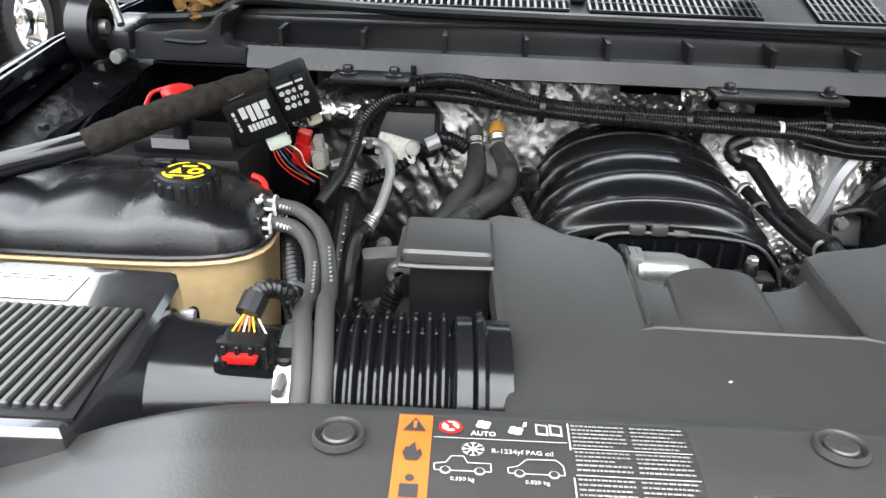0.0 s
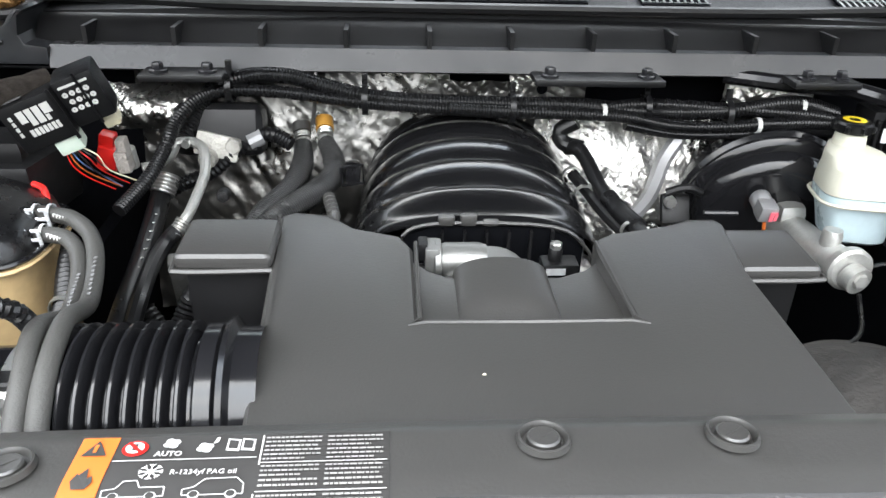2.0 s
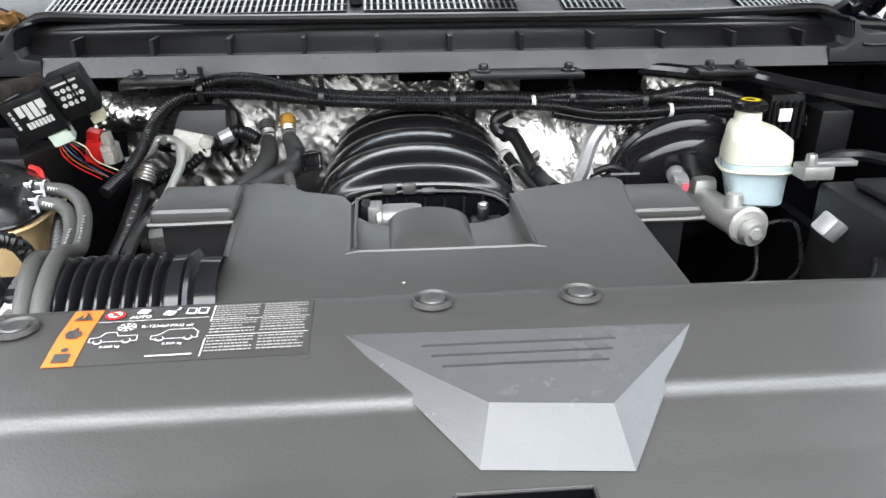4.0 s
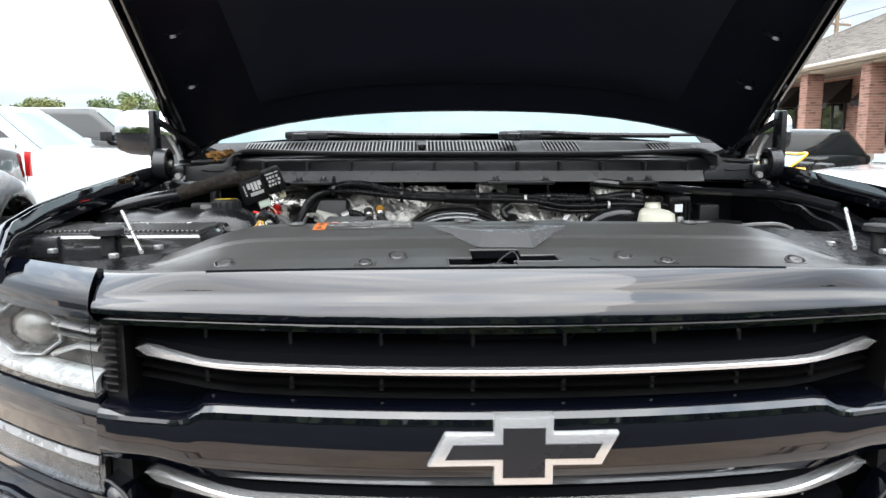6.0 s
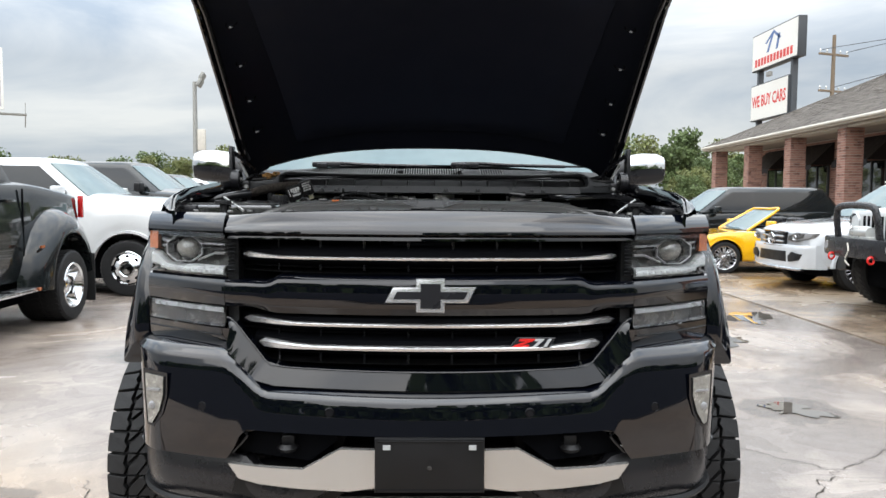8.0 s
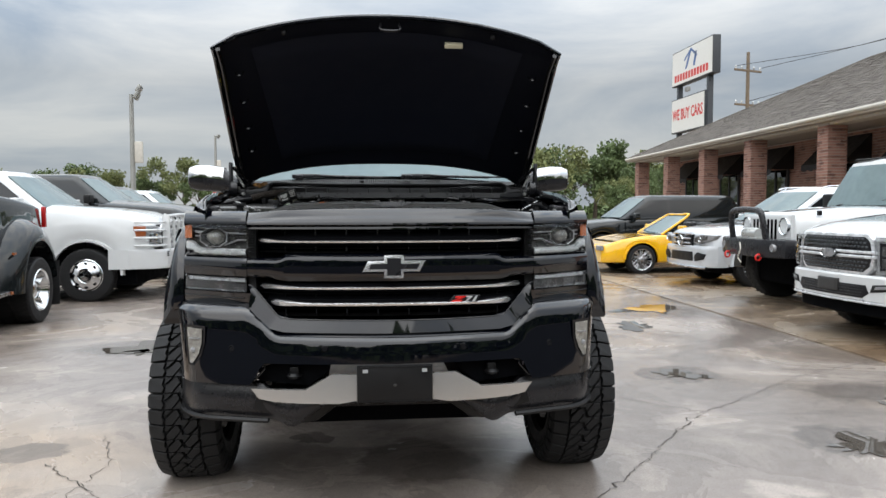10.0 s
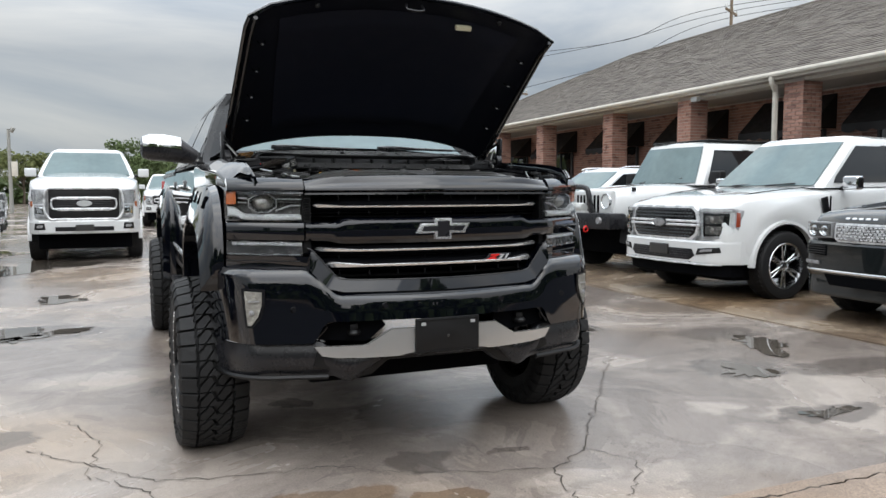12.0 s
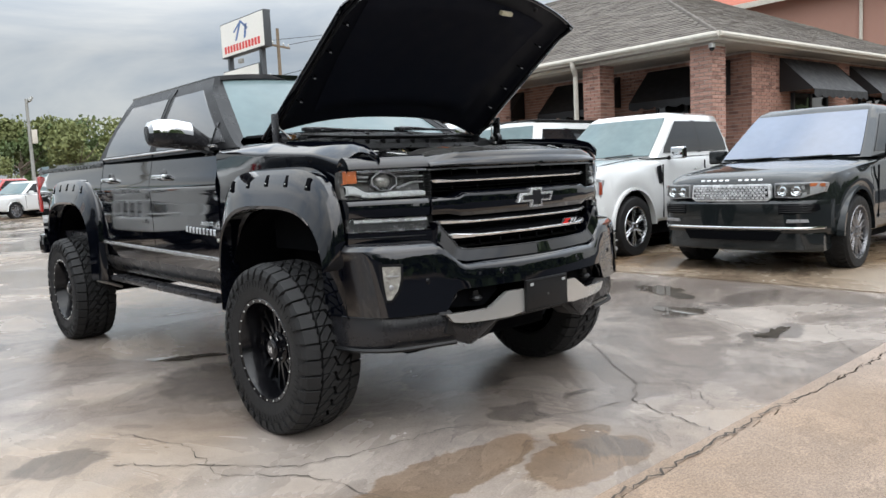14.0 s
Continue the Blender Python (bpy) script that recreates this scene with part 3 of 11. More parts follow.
def brick_rows(x0, x1, z0, z1, y, rnd, shift=0):
    """Bricks of one wall face in the plane y, along x: (x centre, z centre, length)."""
    out = []
    rows = int((z1 - z0) / (BH + JT))
    for r in range(rows):
        z = z0 + (r + 0.5) * (BH + JT)
        x = x0 - (0.5 * (BW + JT) if (r + shift) % 2 else 0)
        while x < x1 - 0.02:
            a, b = max(x, x0), min(x + BW, x1)
            if b - a > 0.03:
                out.append(((a + b) / 2, z, b - a))
            x += BW + JT
    return out


def brick_box(cx, cy, cz, lx, ly):
    return box(cx - lx / 2, cx + lx / 2, cy - ly / 2, cy + ly / 2, cz - BH / 2, cz + BH / 2)


brick_face = box(-0.1, 0.1, -0.012, 0.012, -BH / 2, BH / 2, 0.004, 1)
brick_mesh = mesh("brick", *brick_face, BRICK, False)
half_mesh = mesh("brick", *box(-0.048, 0.048, -0.012, 0.012, -BH / 2, BH / 2, 0.004, 1), BRICK, False)
col_y = (0.5, 3.22, 6.55, 9.85, 13.9, 17.4, 20.95, 24.6)
pieces_late = []
for n, cy in enumerate(col_y):
    c = put("column", box(0.23, 0.69, cy - 0.23, cy + 0.23, 0, 3.56), MORTAR, bld, "square red brick porch column", False)
    if n == 0:
        pieces_late.append((c, cy))
        continue
    geo = []
    for face in range(4):
        for u, z, ln in brick_rows(-0.24, 0.24, 1.2, 3.55, 0, None, face):
            g = brick_box(u, -0.236, z, ln, 0.02)
            geo.append(at(g, 0.46, cy, 0, 0, 0, 90 * face))
    tagged(put("bricks", join(*geo), BRICK, c, "", False), kind="stuff")
# porch wall set back, with openings behind the awnings
wall = put("wall", join(box(2.1, 2.3, 0.5, LEN - 0.6, 0, 3.56), box(2.3, 14, 0.5, 0.7, 0, 3.56), box(13.8, 14, 0.7, LEN - 0.6, 0, 3.56)), MORTAR, bld, "red brick wall", False)
geo = []
for u, z, ln in brick_rows(0.48, LEN - 0.6, 1.3, 3.55, 0, None):
    geo.append(box(2.08, 2.102, u - ln / 2, u + ln / 2, z - BH / 2, z + BH / 2))
for u, z, ln in brick_rows(2.08, 13.9, 1.3, 3.55, 0, None):
    geo.append(box(u - ln / 2, u + ln / 2, 0.478, 0.502, z - BH / 2, z + BH / 2))
tagged(put("bricks", join(*geo), BRICK, wall, "", False), kind="stuff")


def awning(parent, length):
    """A black canvas awning with a scalloped hem, along x, its back on y = 0."""
    def top(u, v):
        return (u - 0.5) * length, -0.75 * v, 0.75 * (1 - v) - 0.02 * math.sin(v * 3.14) + 0.006 * math.sin(u * 40) * v
    def hem(u, v):
        s = abs(math.sin(u * length * 9)) * 0.05
        return (u - 0.5) * length, -0.75 - 0.01 * v, -v * (0.13 + s)
    side = [(-length / 2, 0, 0.75), (-length / 2, -0.75, 0), (-length / 2, 0, 0)]
    a = put("canopy", join(sheet(top, 20, 8, (0, 0, -0.012)), (side, [(0, 1, 2)]), ([(-x, y, z) for x, y, z in side], [(0, 2, 1)])), AWN, parent, "black canvas canopy")
    put("hem", sheet(hem, 80, 2, (0, 0.006, 0)), AWN, parent, "scalloped black hem")
    return a


def window_unit(parent, w):
    put("frame", join(box(-w / 2, w / 2, -0.05, 0.02, -1.3, -1.24), box(-w / 2, -w / 2 + 0.06, -0.05, 0.02, -1.24, 0), box(w / 2 - 0.06, w / 2, -0.05, 0.02, -1.24, 0), box(-0.03, 0.03, -0.05, 0.02, -1.24, 0)), SIGNB, parent)
    put("pane", box(-w / 2 + 0.06, w / 2 - 0.06, -0.02, -0.012, -1.24, 0.0), GLASS, parent, "dark window pane")
    put("blind", box(-w / 2 + 0.08, w / 2 - 0.08, 0.0, 0.02, -0.35, -0.02), BLIND, parent, "tan roller blind")


for k, wy in enumerate((2.0, 4.9, 8.2, 11.8, 15.7, 19.2, 22.7)):
    aw = thing("awning", "black scalloped canvas awning over a window on a brick wall", "awning", "porch awnings", bld.matrix_world @ pose(2.07, wy, 2.68, 0, 0, -90))
    awning(aw, 2.1)
    wn = thing("window", "dark window with tan blind in a brick porch wall", "window", "porch windows", bld.matrix_world @ pose(2.05, wy, 2.69, 0, 0, -90))
    window_unit(wn, 1.6)
for k, wx in enumerate((4.6, 8.1, 11.6)):
    aw = thing("awning", "black scalloped canvas awning over a window on a brick wall", "awning", "side awnings", bld.matrix_world @ pose(wx, 0.465, 2.72))
    awning(aw, 2.7)
    wn = thing("window", "dark window with tan blind in a brick wall", "window", "side windows", bld.matrix_world @ pose(wx, 0.445, 2.72))
    window_unit(wn, 1.7)
# eave: soffit, fascia, gutter; roof planes with shingle courses
put("soffit", join(box(0.06, 2.1, 0.06, LEN - 0.1, 3.565, 3.59), box(2.1, 15, 0.06, 0.5, 3.565, 3.59)), SOFFIT, bld, "cream soffit boards", False)
put("beam", join(box(0.25, 0.67, 0.25, LEN - 0.5, 3.50, 3.562)), TRIM, bld, "cream porch beam", False)
put("fascia", join(box(0, 0.05, 0, LEN, 3.565, EAVE, 0.006), box(0.05, 15, 0, 0.05, 3.565, EAVE, 0.006), box(0.05, 15, LEN - 0.05, LEN, 3.565, EAVE, 0.006)), TRIM, bld, "cream fascia board", False)
put("gutter", join(tube([(-0.04, -0.04, EAVE - 0.02), (-0.04, LEN, EAVE - 0.02)], 0.055, 8, 1), tube([(-0.04, -0.04, EAVE - 0.02), (15, -0.04, EAVE - 0.02)], 0.055, 8, 1)), TRIM, bld, "cream metal gutter")
put("downspout", join(tube([(-0.03, 3.55, 3.62), (-0.02, 3.55, 3.5), (0.1, 3.6, 3.38), (0.15, 3.62, 3.2), (0.15, 3.62, 0.1)], 0.055, 8, 4)), TRIM, bld, "cream downspout")
HW = 6.9


def roof_pt(face, a, s):
    """A point of a roof plane: a along its eave, s from eave (0) to ridge (1)."""
    r = HW * s
    z = EAVE + (RIDGE - EAVE) * s
    if face == 0:
        return r - 0.04, lerp(r, LEN - r, a) if LEN - 2 * r > 0 else r, z
    if face == 1:
        return lerp(r, 2 * HW - r, a), r - 0.04, z
    if face == 2:
        return lerp(r, 2 * HW - r, a), LEN - r + 0.04, z
    return 2 * HW - r + 0.04, lerp(r, LEN - r, a), z


rv, rf = [], []
for face in range(4):
    b0 = len(rv)
    rv += [roof_pt(face, 0, 0), roof_pt(face, 1, 0), roof_pt(face, 1, 1), roof_pt(face, 0, 1)]
    rf.append((b0, b0 + 1, b0 + 2, b0 + 3))
put("roof", (rv, rf), SHINGLE, bld, "weathered brown-grey shingle roof", False)
sv, sf = [], []
rnd = random.Random(8)
for face, length in ((0, LEN), (1, 2 * HW)):
    rows = 54
    for r in range(rows):
        s0, s1 = r / rows, (r + 1.15) / rows
        run = length - 2 * HW * s0
        n = max(1, int(run / 0.32))
        for i in range(n):
            a0, a1 = i / n, (i + 0.96) / n
            off = 0.5 / n if r % 2 else 0
            k = len(sv)
            lift = 0.012 + rnd.uniform(0, 0.012)
            for a, s, h in ((a0, s0, lift), (a1, s0, lift), (a1, min(s1, 1), 0.003), (a0, min(s1, 1), 0.003)):
                x, y, z = roof_pt(face, min(a + off, 1), s)
                sv.append((x, y, z + h))
            for a in (a0, a1):
                x, y, z = roof_pt(face, min(a + off, 1), s0)
                sv.append((x, y, z + 0.001))
            sf += [(k, k + 1, k + 2, k + 3), (k + 4, k + 5, k + 1, k)]
tagged(put("shingles", (sv, sf), SHINGLE, bld, "", False), kind="stuff")
put("hip_cap", join(tube([roof_pt(0, 0, 0.0), roof_pt(0, 0, 1)], 0.05, 6, 1), tube([roof_pt(0, 1, 0.0), roof_pt(0, 1, 1)], 0.05, 6, 1), tube([roof_pt(0, 0, 1), roof_pt(0, 1, 1)], 0.05, 6, 1)), SHINGLE, bld, "shingle hip cap")
fl = thing("flood_lamp", "small white flood lamp under a porch soffit", "lamp", at=bld.matrix_world @ pose(0.1, 6.0, 3.47))
put("housing", box(-0.06, 0.06, -0.1, 0.1, -0.06, 0.05, 0.02), WHITE, fl)
put("lens", box(-0.066, -0.05, -0.08, 0.08, -0.045, 0.035, 0.01), LEDW, fl)
cmr = thing("security_camera", "small white dome security camera at the eave corner", "camera", at=bld.matrix_world @ pose(0.12, 0.2, 3.48))
put("mount", box(-0.05, 0.05, -0.05, 0.05, -0.04, 0.05, 0.01), WHITE, cmr)
put("dome", at(lathe([(0, 0.001), (0.0, 0.05), (-0.04, 0.045), (-0.065, 0.02), (-0.068, 0.001)], 14, "z"), 0, 0, -0.04), PLASTG, cmr)

# red-roofed house behind
rh = thing("red_roof_house", "red tiled roof and brick upper wall of a farther house", "house", at=pose(31, 9, 0, 0, 0, -3))
put("wall", box(0, 12, -7, 8, 0, 8.2), BRICK, rh, "", False)
put("roof", loft([[(-0.6, -7.6, 8.2), (12.6, -7.6, 8.2), (12.6, 8.6, 8.2), (-0.6, 8.6, 8.2)], [(5, -3, 11.4), (7, -3, 11.4), (7, 4, 11.4), (5, 4, 11.4)]]), REDROOF, rh, "", False)
put("fascia", join(box(-0.66, -0.58, -7.6, 8.6, 8.0, 8.24), box(-0.6, 12.6, -7.66, -7.58, 8.0, 8.24)), TRIM, rh, "", False)
put("downspout", rod((-0.1, 0, 8.1), (-0.1, 0, 5), 0.07), TRIM, rh)

# ---- signs, poles, lamps ----
sg = thing("pylon_sign", "two white pylon sign boxes with red lettering on dark posts", "sign", at=pose(19.0, 42.0, 0, 0, 0, -90))
put("post", box(0.5, 0.75, 0.1, 0.4, 0, 9.4, 0.02), SIGNB, sg)
put("post", box(4.55, 4.8, 0.1, 0.4, 0, 9.4, 0.02), SIGNB, sg)
top_sign = put("sign_box", box(0, 5.5, 0, 0.45, 8.97, 11.05, 0.02), SIGNB, sg, "dark cased upper sign box")
put("face", box(0.06, 5.44, -0.014, -0.002, 9.03, 10.99), SIGNW, top_sign, "white upper sign face")
low_sign = put("sign_box", box(0.0, 4.6, 0, 0.45, 6.1, 8.17, 0.02), SIGNB, sg, "dark cased lower sign box")
put("face", box(0.06, 4.54, -0.014, -0.002, 6.16, 8.11), SIGNW, low_sign, "white lower sign face")
words("WE BUY CARS", 0.9, SIGNR, low_sign, pose(2.3, -0.02, 7.15, 90), "lettering", 0.02, 0.004, 0.72)
for i in range(12):
    put("name_bar", box(0.45 + i * 0.385, 0.72 + i * 0.385, -0.022, -0.015, 9.2, 9.62), SIGNR, top_sign, "plain red letter bar", False)
put("emblem", join(prism([(1.9, 9.8), (2.15, 9.8), (2.75, 10.75), (2.5, 10.75)], -0.022, -0.015, "y"), prism([(3.0, 9.8), (3.25, 9.8), (3.5, 10.6), (3.25, 10.6)], -0.022, -0.015, "y"), prism([(1.7, 10.35), (2.7, 10.92), (3.6, 10.35), (3.45, 10.28), (2.7, 10.76), (1.85, 10.28)], -0.022, -0.015, "y")), SIGNBL, top_sign, "plain blue mark", False)
put("flood_lamp", box(3.2, 3.6, -0.6, -0.4, 8.25, 8.5, 0.03), METALP, sg, "small sign flood lamp")

up = thing("utility_pole", "wooden utility pole with crossarms and insulators", "utility pole", at=pose(33.5, 60, 0, 0, 0, 20))
put("pole", tube([(0, 0, 0), (0, 0, 15.2)], lambda t: 0.22 - 0.08 * t, 10, 4), WOODP, up)
for zz, ww in ((13.6, 1.6), (10.6, 1.5)):
    arm = put("crossarm", box(-ww, ww, -0.08, 0.08, zz - 0.09, zz + 0.09, 0.02), WOODP, up)
    for k in (-1, -0.5, 0.5, 1):
        put("insulator", at(lathe([(0, 0.001), (0, 0.07), (0.1, 0.05), (0.2, 0.08), (0.3, 0.03), (0.32, 0.001)], 8, "z"), k * ww * 0.92, 0, zz + 0.09), STEEL, arm)
up2 = thing("utility_pole", "far utility pole top with crossarm behind the roof", "utility pole", at=pose(52, 52, 0, 0, 0, 30))
put("pole", tube([(0, 0, 0), (0, 0, 19.2)], lambda t: 0.22 - 0.08 * t, 10, 4), WOODP, up2)
arm = put("crossarm", box(-1.7, 1.7, -0.08, 0.08, 18.0, 18.2, 0.02), WOODP, up2)
for k in (-1, 0.4, 1):
    put("insulator", at(disc(0.09, 0.35, 8), k * 1.6, 0, 18.2), STEEL, arm)
for k, (za, zb) in enumerate(((13.9, 18.4), (13.9, 18.5), (10.9, 17.6))):
    wr = thing("power_line", "thin sagging overhead power cable", "cable", "power lines")
    off = (-1.4, 1.4, 0)[k]
    put("cable", tube([(33.5 + off, 60 + off * 0.3, za), (43, 56, (za + zb) / 2 - 0.6), (52 + off, 52, zb), (75, 40, zb + 3)], 0.03, 5, 8), SIGNB, wr)


def lot_light(label, m, h, heads):
    lp = thing("lot_light", label, "lamp post", "lot light poles", m)
    put("pole", tube([(0, 0, 0), (0, 0, h)], lambda t: 0.13 - 0.04 * t, 10, 3), METALP, lp)
    for k in range(heads):
        put("lamp_head", at(box(-0.16, 0.16, -0.42, 0.42, -0.07, 0.07, 0.03), 0.22 + 0.1 * k, 0, h - 0.05 + 0.28 * k, 0, -62, 0), METALP, lp, "tilted flood lamp head")
    put("junction_box", box(0.1, 0.42, -0.16, 0.16, h - 2.9, h - 2.0, 0.02), TRIM, lp, "weathered equipment box")
    return lp


lot_light("tall grey lot light pole with flood heads and a box", pose(-10.0, 30, 0, 0, 0, 10), 6.35, 2)
lot_light("slender grey lot light pole with an angled head", pose(-12.3, 60, 0), 7.5, 1)
lot_light("small white twin flood lamp on a pole", pose(-7.7, 50, 0), 5.2, 1)
lot_light("far grey lot light pole before the trees", pose(10.0, 52, 0), 7.3, 1)
stop = thing("stop_sign", "small red octagonal stop sign far across the lot", "road sign", at=pose(-10.8, 52, 0))
put("post", rod((0, 0, 0), (0, 0, 2.6), 0.03), METALP, stop)
put("plate", prism([(0.38 * math.cos(radians(22.5 + 45 * i)), 2.35 + 0.38 * math.sin(radians(22.5 + 45 * i))) for i in range(8)], -0.05, -0.035, "y"), SIGNR, stop, "red octagonal plate", False)
bb = thing("billboard", "tall billboard with catwalk on a steel column", "billboard", at=pose(-36.6, 60, 0, 0, 0, 30))
put("column", rod((0, 0.4, 0), (0, 0.4, 9), 0.35, 12), METALP, bb)
put("panel", box(-7, 1.6, -0.1, 0.25, 8.6, 13.6, 0.03), SIGNW, bb, "pale billboard panel")
put("poster", box(-6.8, 1.4, -0.115, -0.103, 8.8, 13.4), mat("faded_poster", (0.55, 0.35, 0.32), 0.6, var=0.5, scale=0.6, col2=(0.62, 0.66, 0.68)), bb, "faded red and pale poster", False)
put("catwalk", box(-7, 3.2, -1.3, -0.2, 8.1, 8.2), METALP, bb, "", False)
for k in range(5):
    put("bracket", rod((-6.5 + k * 2.4, -1.2, 8.1), (-6.5 + k * 2.4, 0, 7.2), 0.04, 6), METALP, bb)
for k in range(5):
    put("rail_post", rod((-6.5 + k * 2.4, -1.25, 8.15), (-6.5 + k * 2.4, -1.25, 9.1), 0.03, 6), METALP, bb)


# ---- trees: tapered trunk, limbs and a crown of many leaf clumps ----
def tree_mesh(seed, h, spread, clumps, leaf):
    rnd = random.Random(seed)
    wood = [tube([(0, 0, 0), (0.1, 0.05, h * 0.25), (0.05, 0.1, h * 0.55)], lambda t: h * 0.028 * (1 - 0.5 * t), 8, 4)]
    ends = []
    for k in range(9):
        a = k * 2.4 + rnd.uniform(-0.3, 0.3)
        z0 = h * rnd.uniform(0.28, 0.5)
        e = (math.cos(a) * spread * rnd.uniform(0.35, 0.8), math.sin(a) * spread * rnd.uniform(0.35, 0.8), h * rnd.uniform(0.5, 0.88))
        wood.append(tube([(0.05, 0.05, z0), (e[0] * 0.5, e[1] * 0.5, lerp(z0, e[2], 0.4)), e], lambda t: h * 0.012 * (1.1 - t), 5, 4))
        ends.append(Vector(e))
    v, f = [], []
    hubs = []
    for k in range(26):
        c = rnd.choice(ends) + Vector((rnd.gauss(0, spread * 0.24), rnd.gauss(0, spread * 0.24), rnd.gauss(0, h * 0.1)))
        c.z = max(h * 0.22, min(c.z, h * 0.95))
        hubs.append((c, spread * rnd.uniform(0.16, 0.36)))
    for k in range(clumps):
        c, r = rnd.choice(hubs)
        d = Vector((rnd.gauss(0, 1), rnd.gauss(0, 1), rnd.gauss(0, 0.8)))
        p = c + d.normalized() * r * rnd.random() ** 0.4
        q = Euler((rnd.uniform(0, 6.3), rnd.uniform(0, 6.3), rnd.uniform(0, 6.3))).to_matrix()
        s = leaf * rnd.uniform(0.6, 1.5)
        b0 = len(v)
        for x, y in ((-1, -0.4), (0.1, -0.75), (1, 0.1), (0.2, 0.6), (-0.7, 0.55)):
            v.append(tuple(p + q @ Vector((x * s, y * s, 0.25 * s * x * y))))
        f.append((b0, b0 + 1, b0 + 2, b0 + 3, b0 + 4))
    return join(*wood), (v, f)


tree_sets = [[(mesh("trunk", *a, BARK), mesh("crown", *b, m, False)) for a, b in [tree_mesh(sd, 7.6, 3.6, 4600, 0.135)]][0] for sd, m in ((1, LEAF), (2, LEAF2), (3, LEAF))]


def tree(x, y, k, s, label):
    t = thing("tree", label, "tree", "trees beyond the lot", pose(x, y, 0, 0, 0, (x * 37 + y * 17) % 360) @ Matrix.Diagonal((s, s, s * 0.95, 1)))
    for nm, me in zip(("trunk", "crown"), tree_sets[k % 3]):
        p = new(nm, me)
        p.parent = t


rnd = random.Random(21)
for x, y, s in ((-30, 80, 0.85), (-27, 78, 0.75), (-24, 86, 0.8), (-20, 82, 0.95), (-17.5, 78, 0.7), (-14, 84, 0.7), (-11, 88, 0.75), (-34, 84, 0.8), (-38, 78, 0.75), (-43, 80, 0.8), (-49, 82, 0.9), (-7, 92, 0.8), (-3, 95, 0.8),
                (17, 72, 0.95), (20, 70, 1.05), (23.5, 72, 1.15), (26.5, 75, 1.0), (29, 70, 0.85), (22, 60, 0.55), (19.5, 52, 0.45), (25, 62, 0.7), (33, 78, 0.9),
                (0, 75, 0.85), (3.5, 68, 0.85), (6.5, 64, 0.9), (9, 66, 0.95), (11.5, 62, 0.9), (13.5, 66, 1.0), (4.5, 58, 0.6), (8, 56, 0.5), (1.5, 80, 0.9), (15, 60, 0.9), (-1, 66, 0.6)):
    tree(x, y, rnd.randrange(3), s * 0.98, "leafy green tree at the edge of the lot")
hd = []
# unseen line behind the camera, added for a dark band in the paint's reflections
for k in range(5200):
    x = rnd.uniform(-70, 70)
    hd.append((x, -24 - rnd.uniform(0, 4), rnd.random() * (6.6 + 1.5 * math.sin(x * 0.23) + 0.9 * math.sin(x * 0.8 + 1))))
for k in range(5200):
    x = rnd.uniform(-70, 42)
    y = 88 + rnd.uniform(0, 5)
    z = rnd.random() * (2.3 + 1.1 * math.sin(x * 0.35) + 0.7 * math.sin(x * 1.1))
    hd.append((x, y, z))
hv, hf = [], []
for p in hd:
    q = Euler((rnd.uniform(0, 6.3), rnd.uniform(0, 6.3), rnd.uniform(0, 6.3))).to_matrix()
    b0 = len(hv)
    for x, y in ((-1, -0.4), (0.1, -0.75), (1, 0.1), (0.2, 0.6), (-0.7, 0.55)):
        r = 0.95 if p[1] < 0 else 0.55
        hv.append(tuple(Vector(p) + q @ Vector((x * r, y * r, 0))))
    hf.append(tuple(range(b0, b0 + 5)))
tagged(put("far_hedge", (hv, hf), LEAF, None, "", False), "dense far line of green bushes and woods", "woods", kind="stuff")


# ---- parked vehicles: local frame with the nose to -y, the front axle at y = 0, the ground at z = 0 ----
def tyre_profile(r, rim, w):
    return [(-w * 0.36, rim * 0.96), (-w * 0.46, rim * 1.0), (-w * 0.5, lerp(rim, r, 0.45)), (-w * 0.47, lerp(rim, r, 0.85)), (-w * 0.40, r * 0.985), (-w * 0.2, r), (w * 0.2, r), (w * 0.40, r * 0.985), (w * 0.47, lerp(rim, r, 0.85)), (w * 0.5, lerp(rim, r, 0.45)), (w * 0.46, rim), (w * 0.36, rim * 0.96)]


wheel_cache = {}


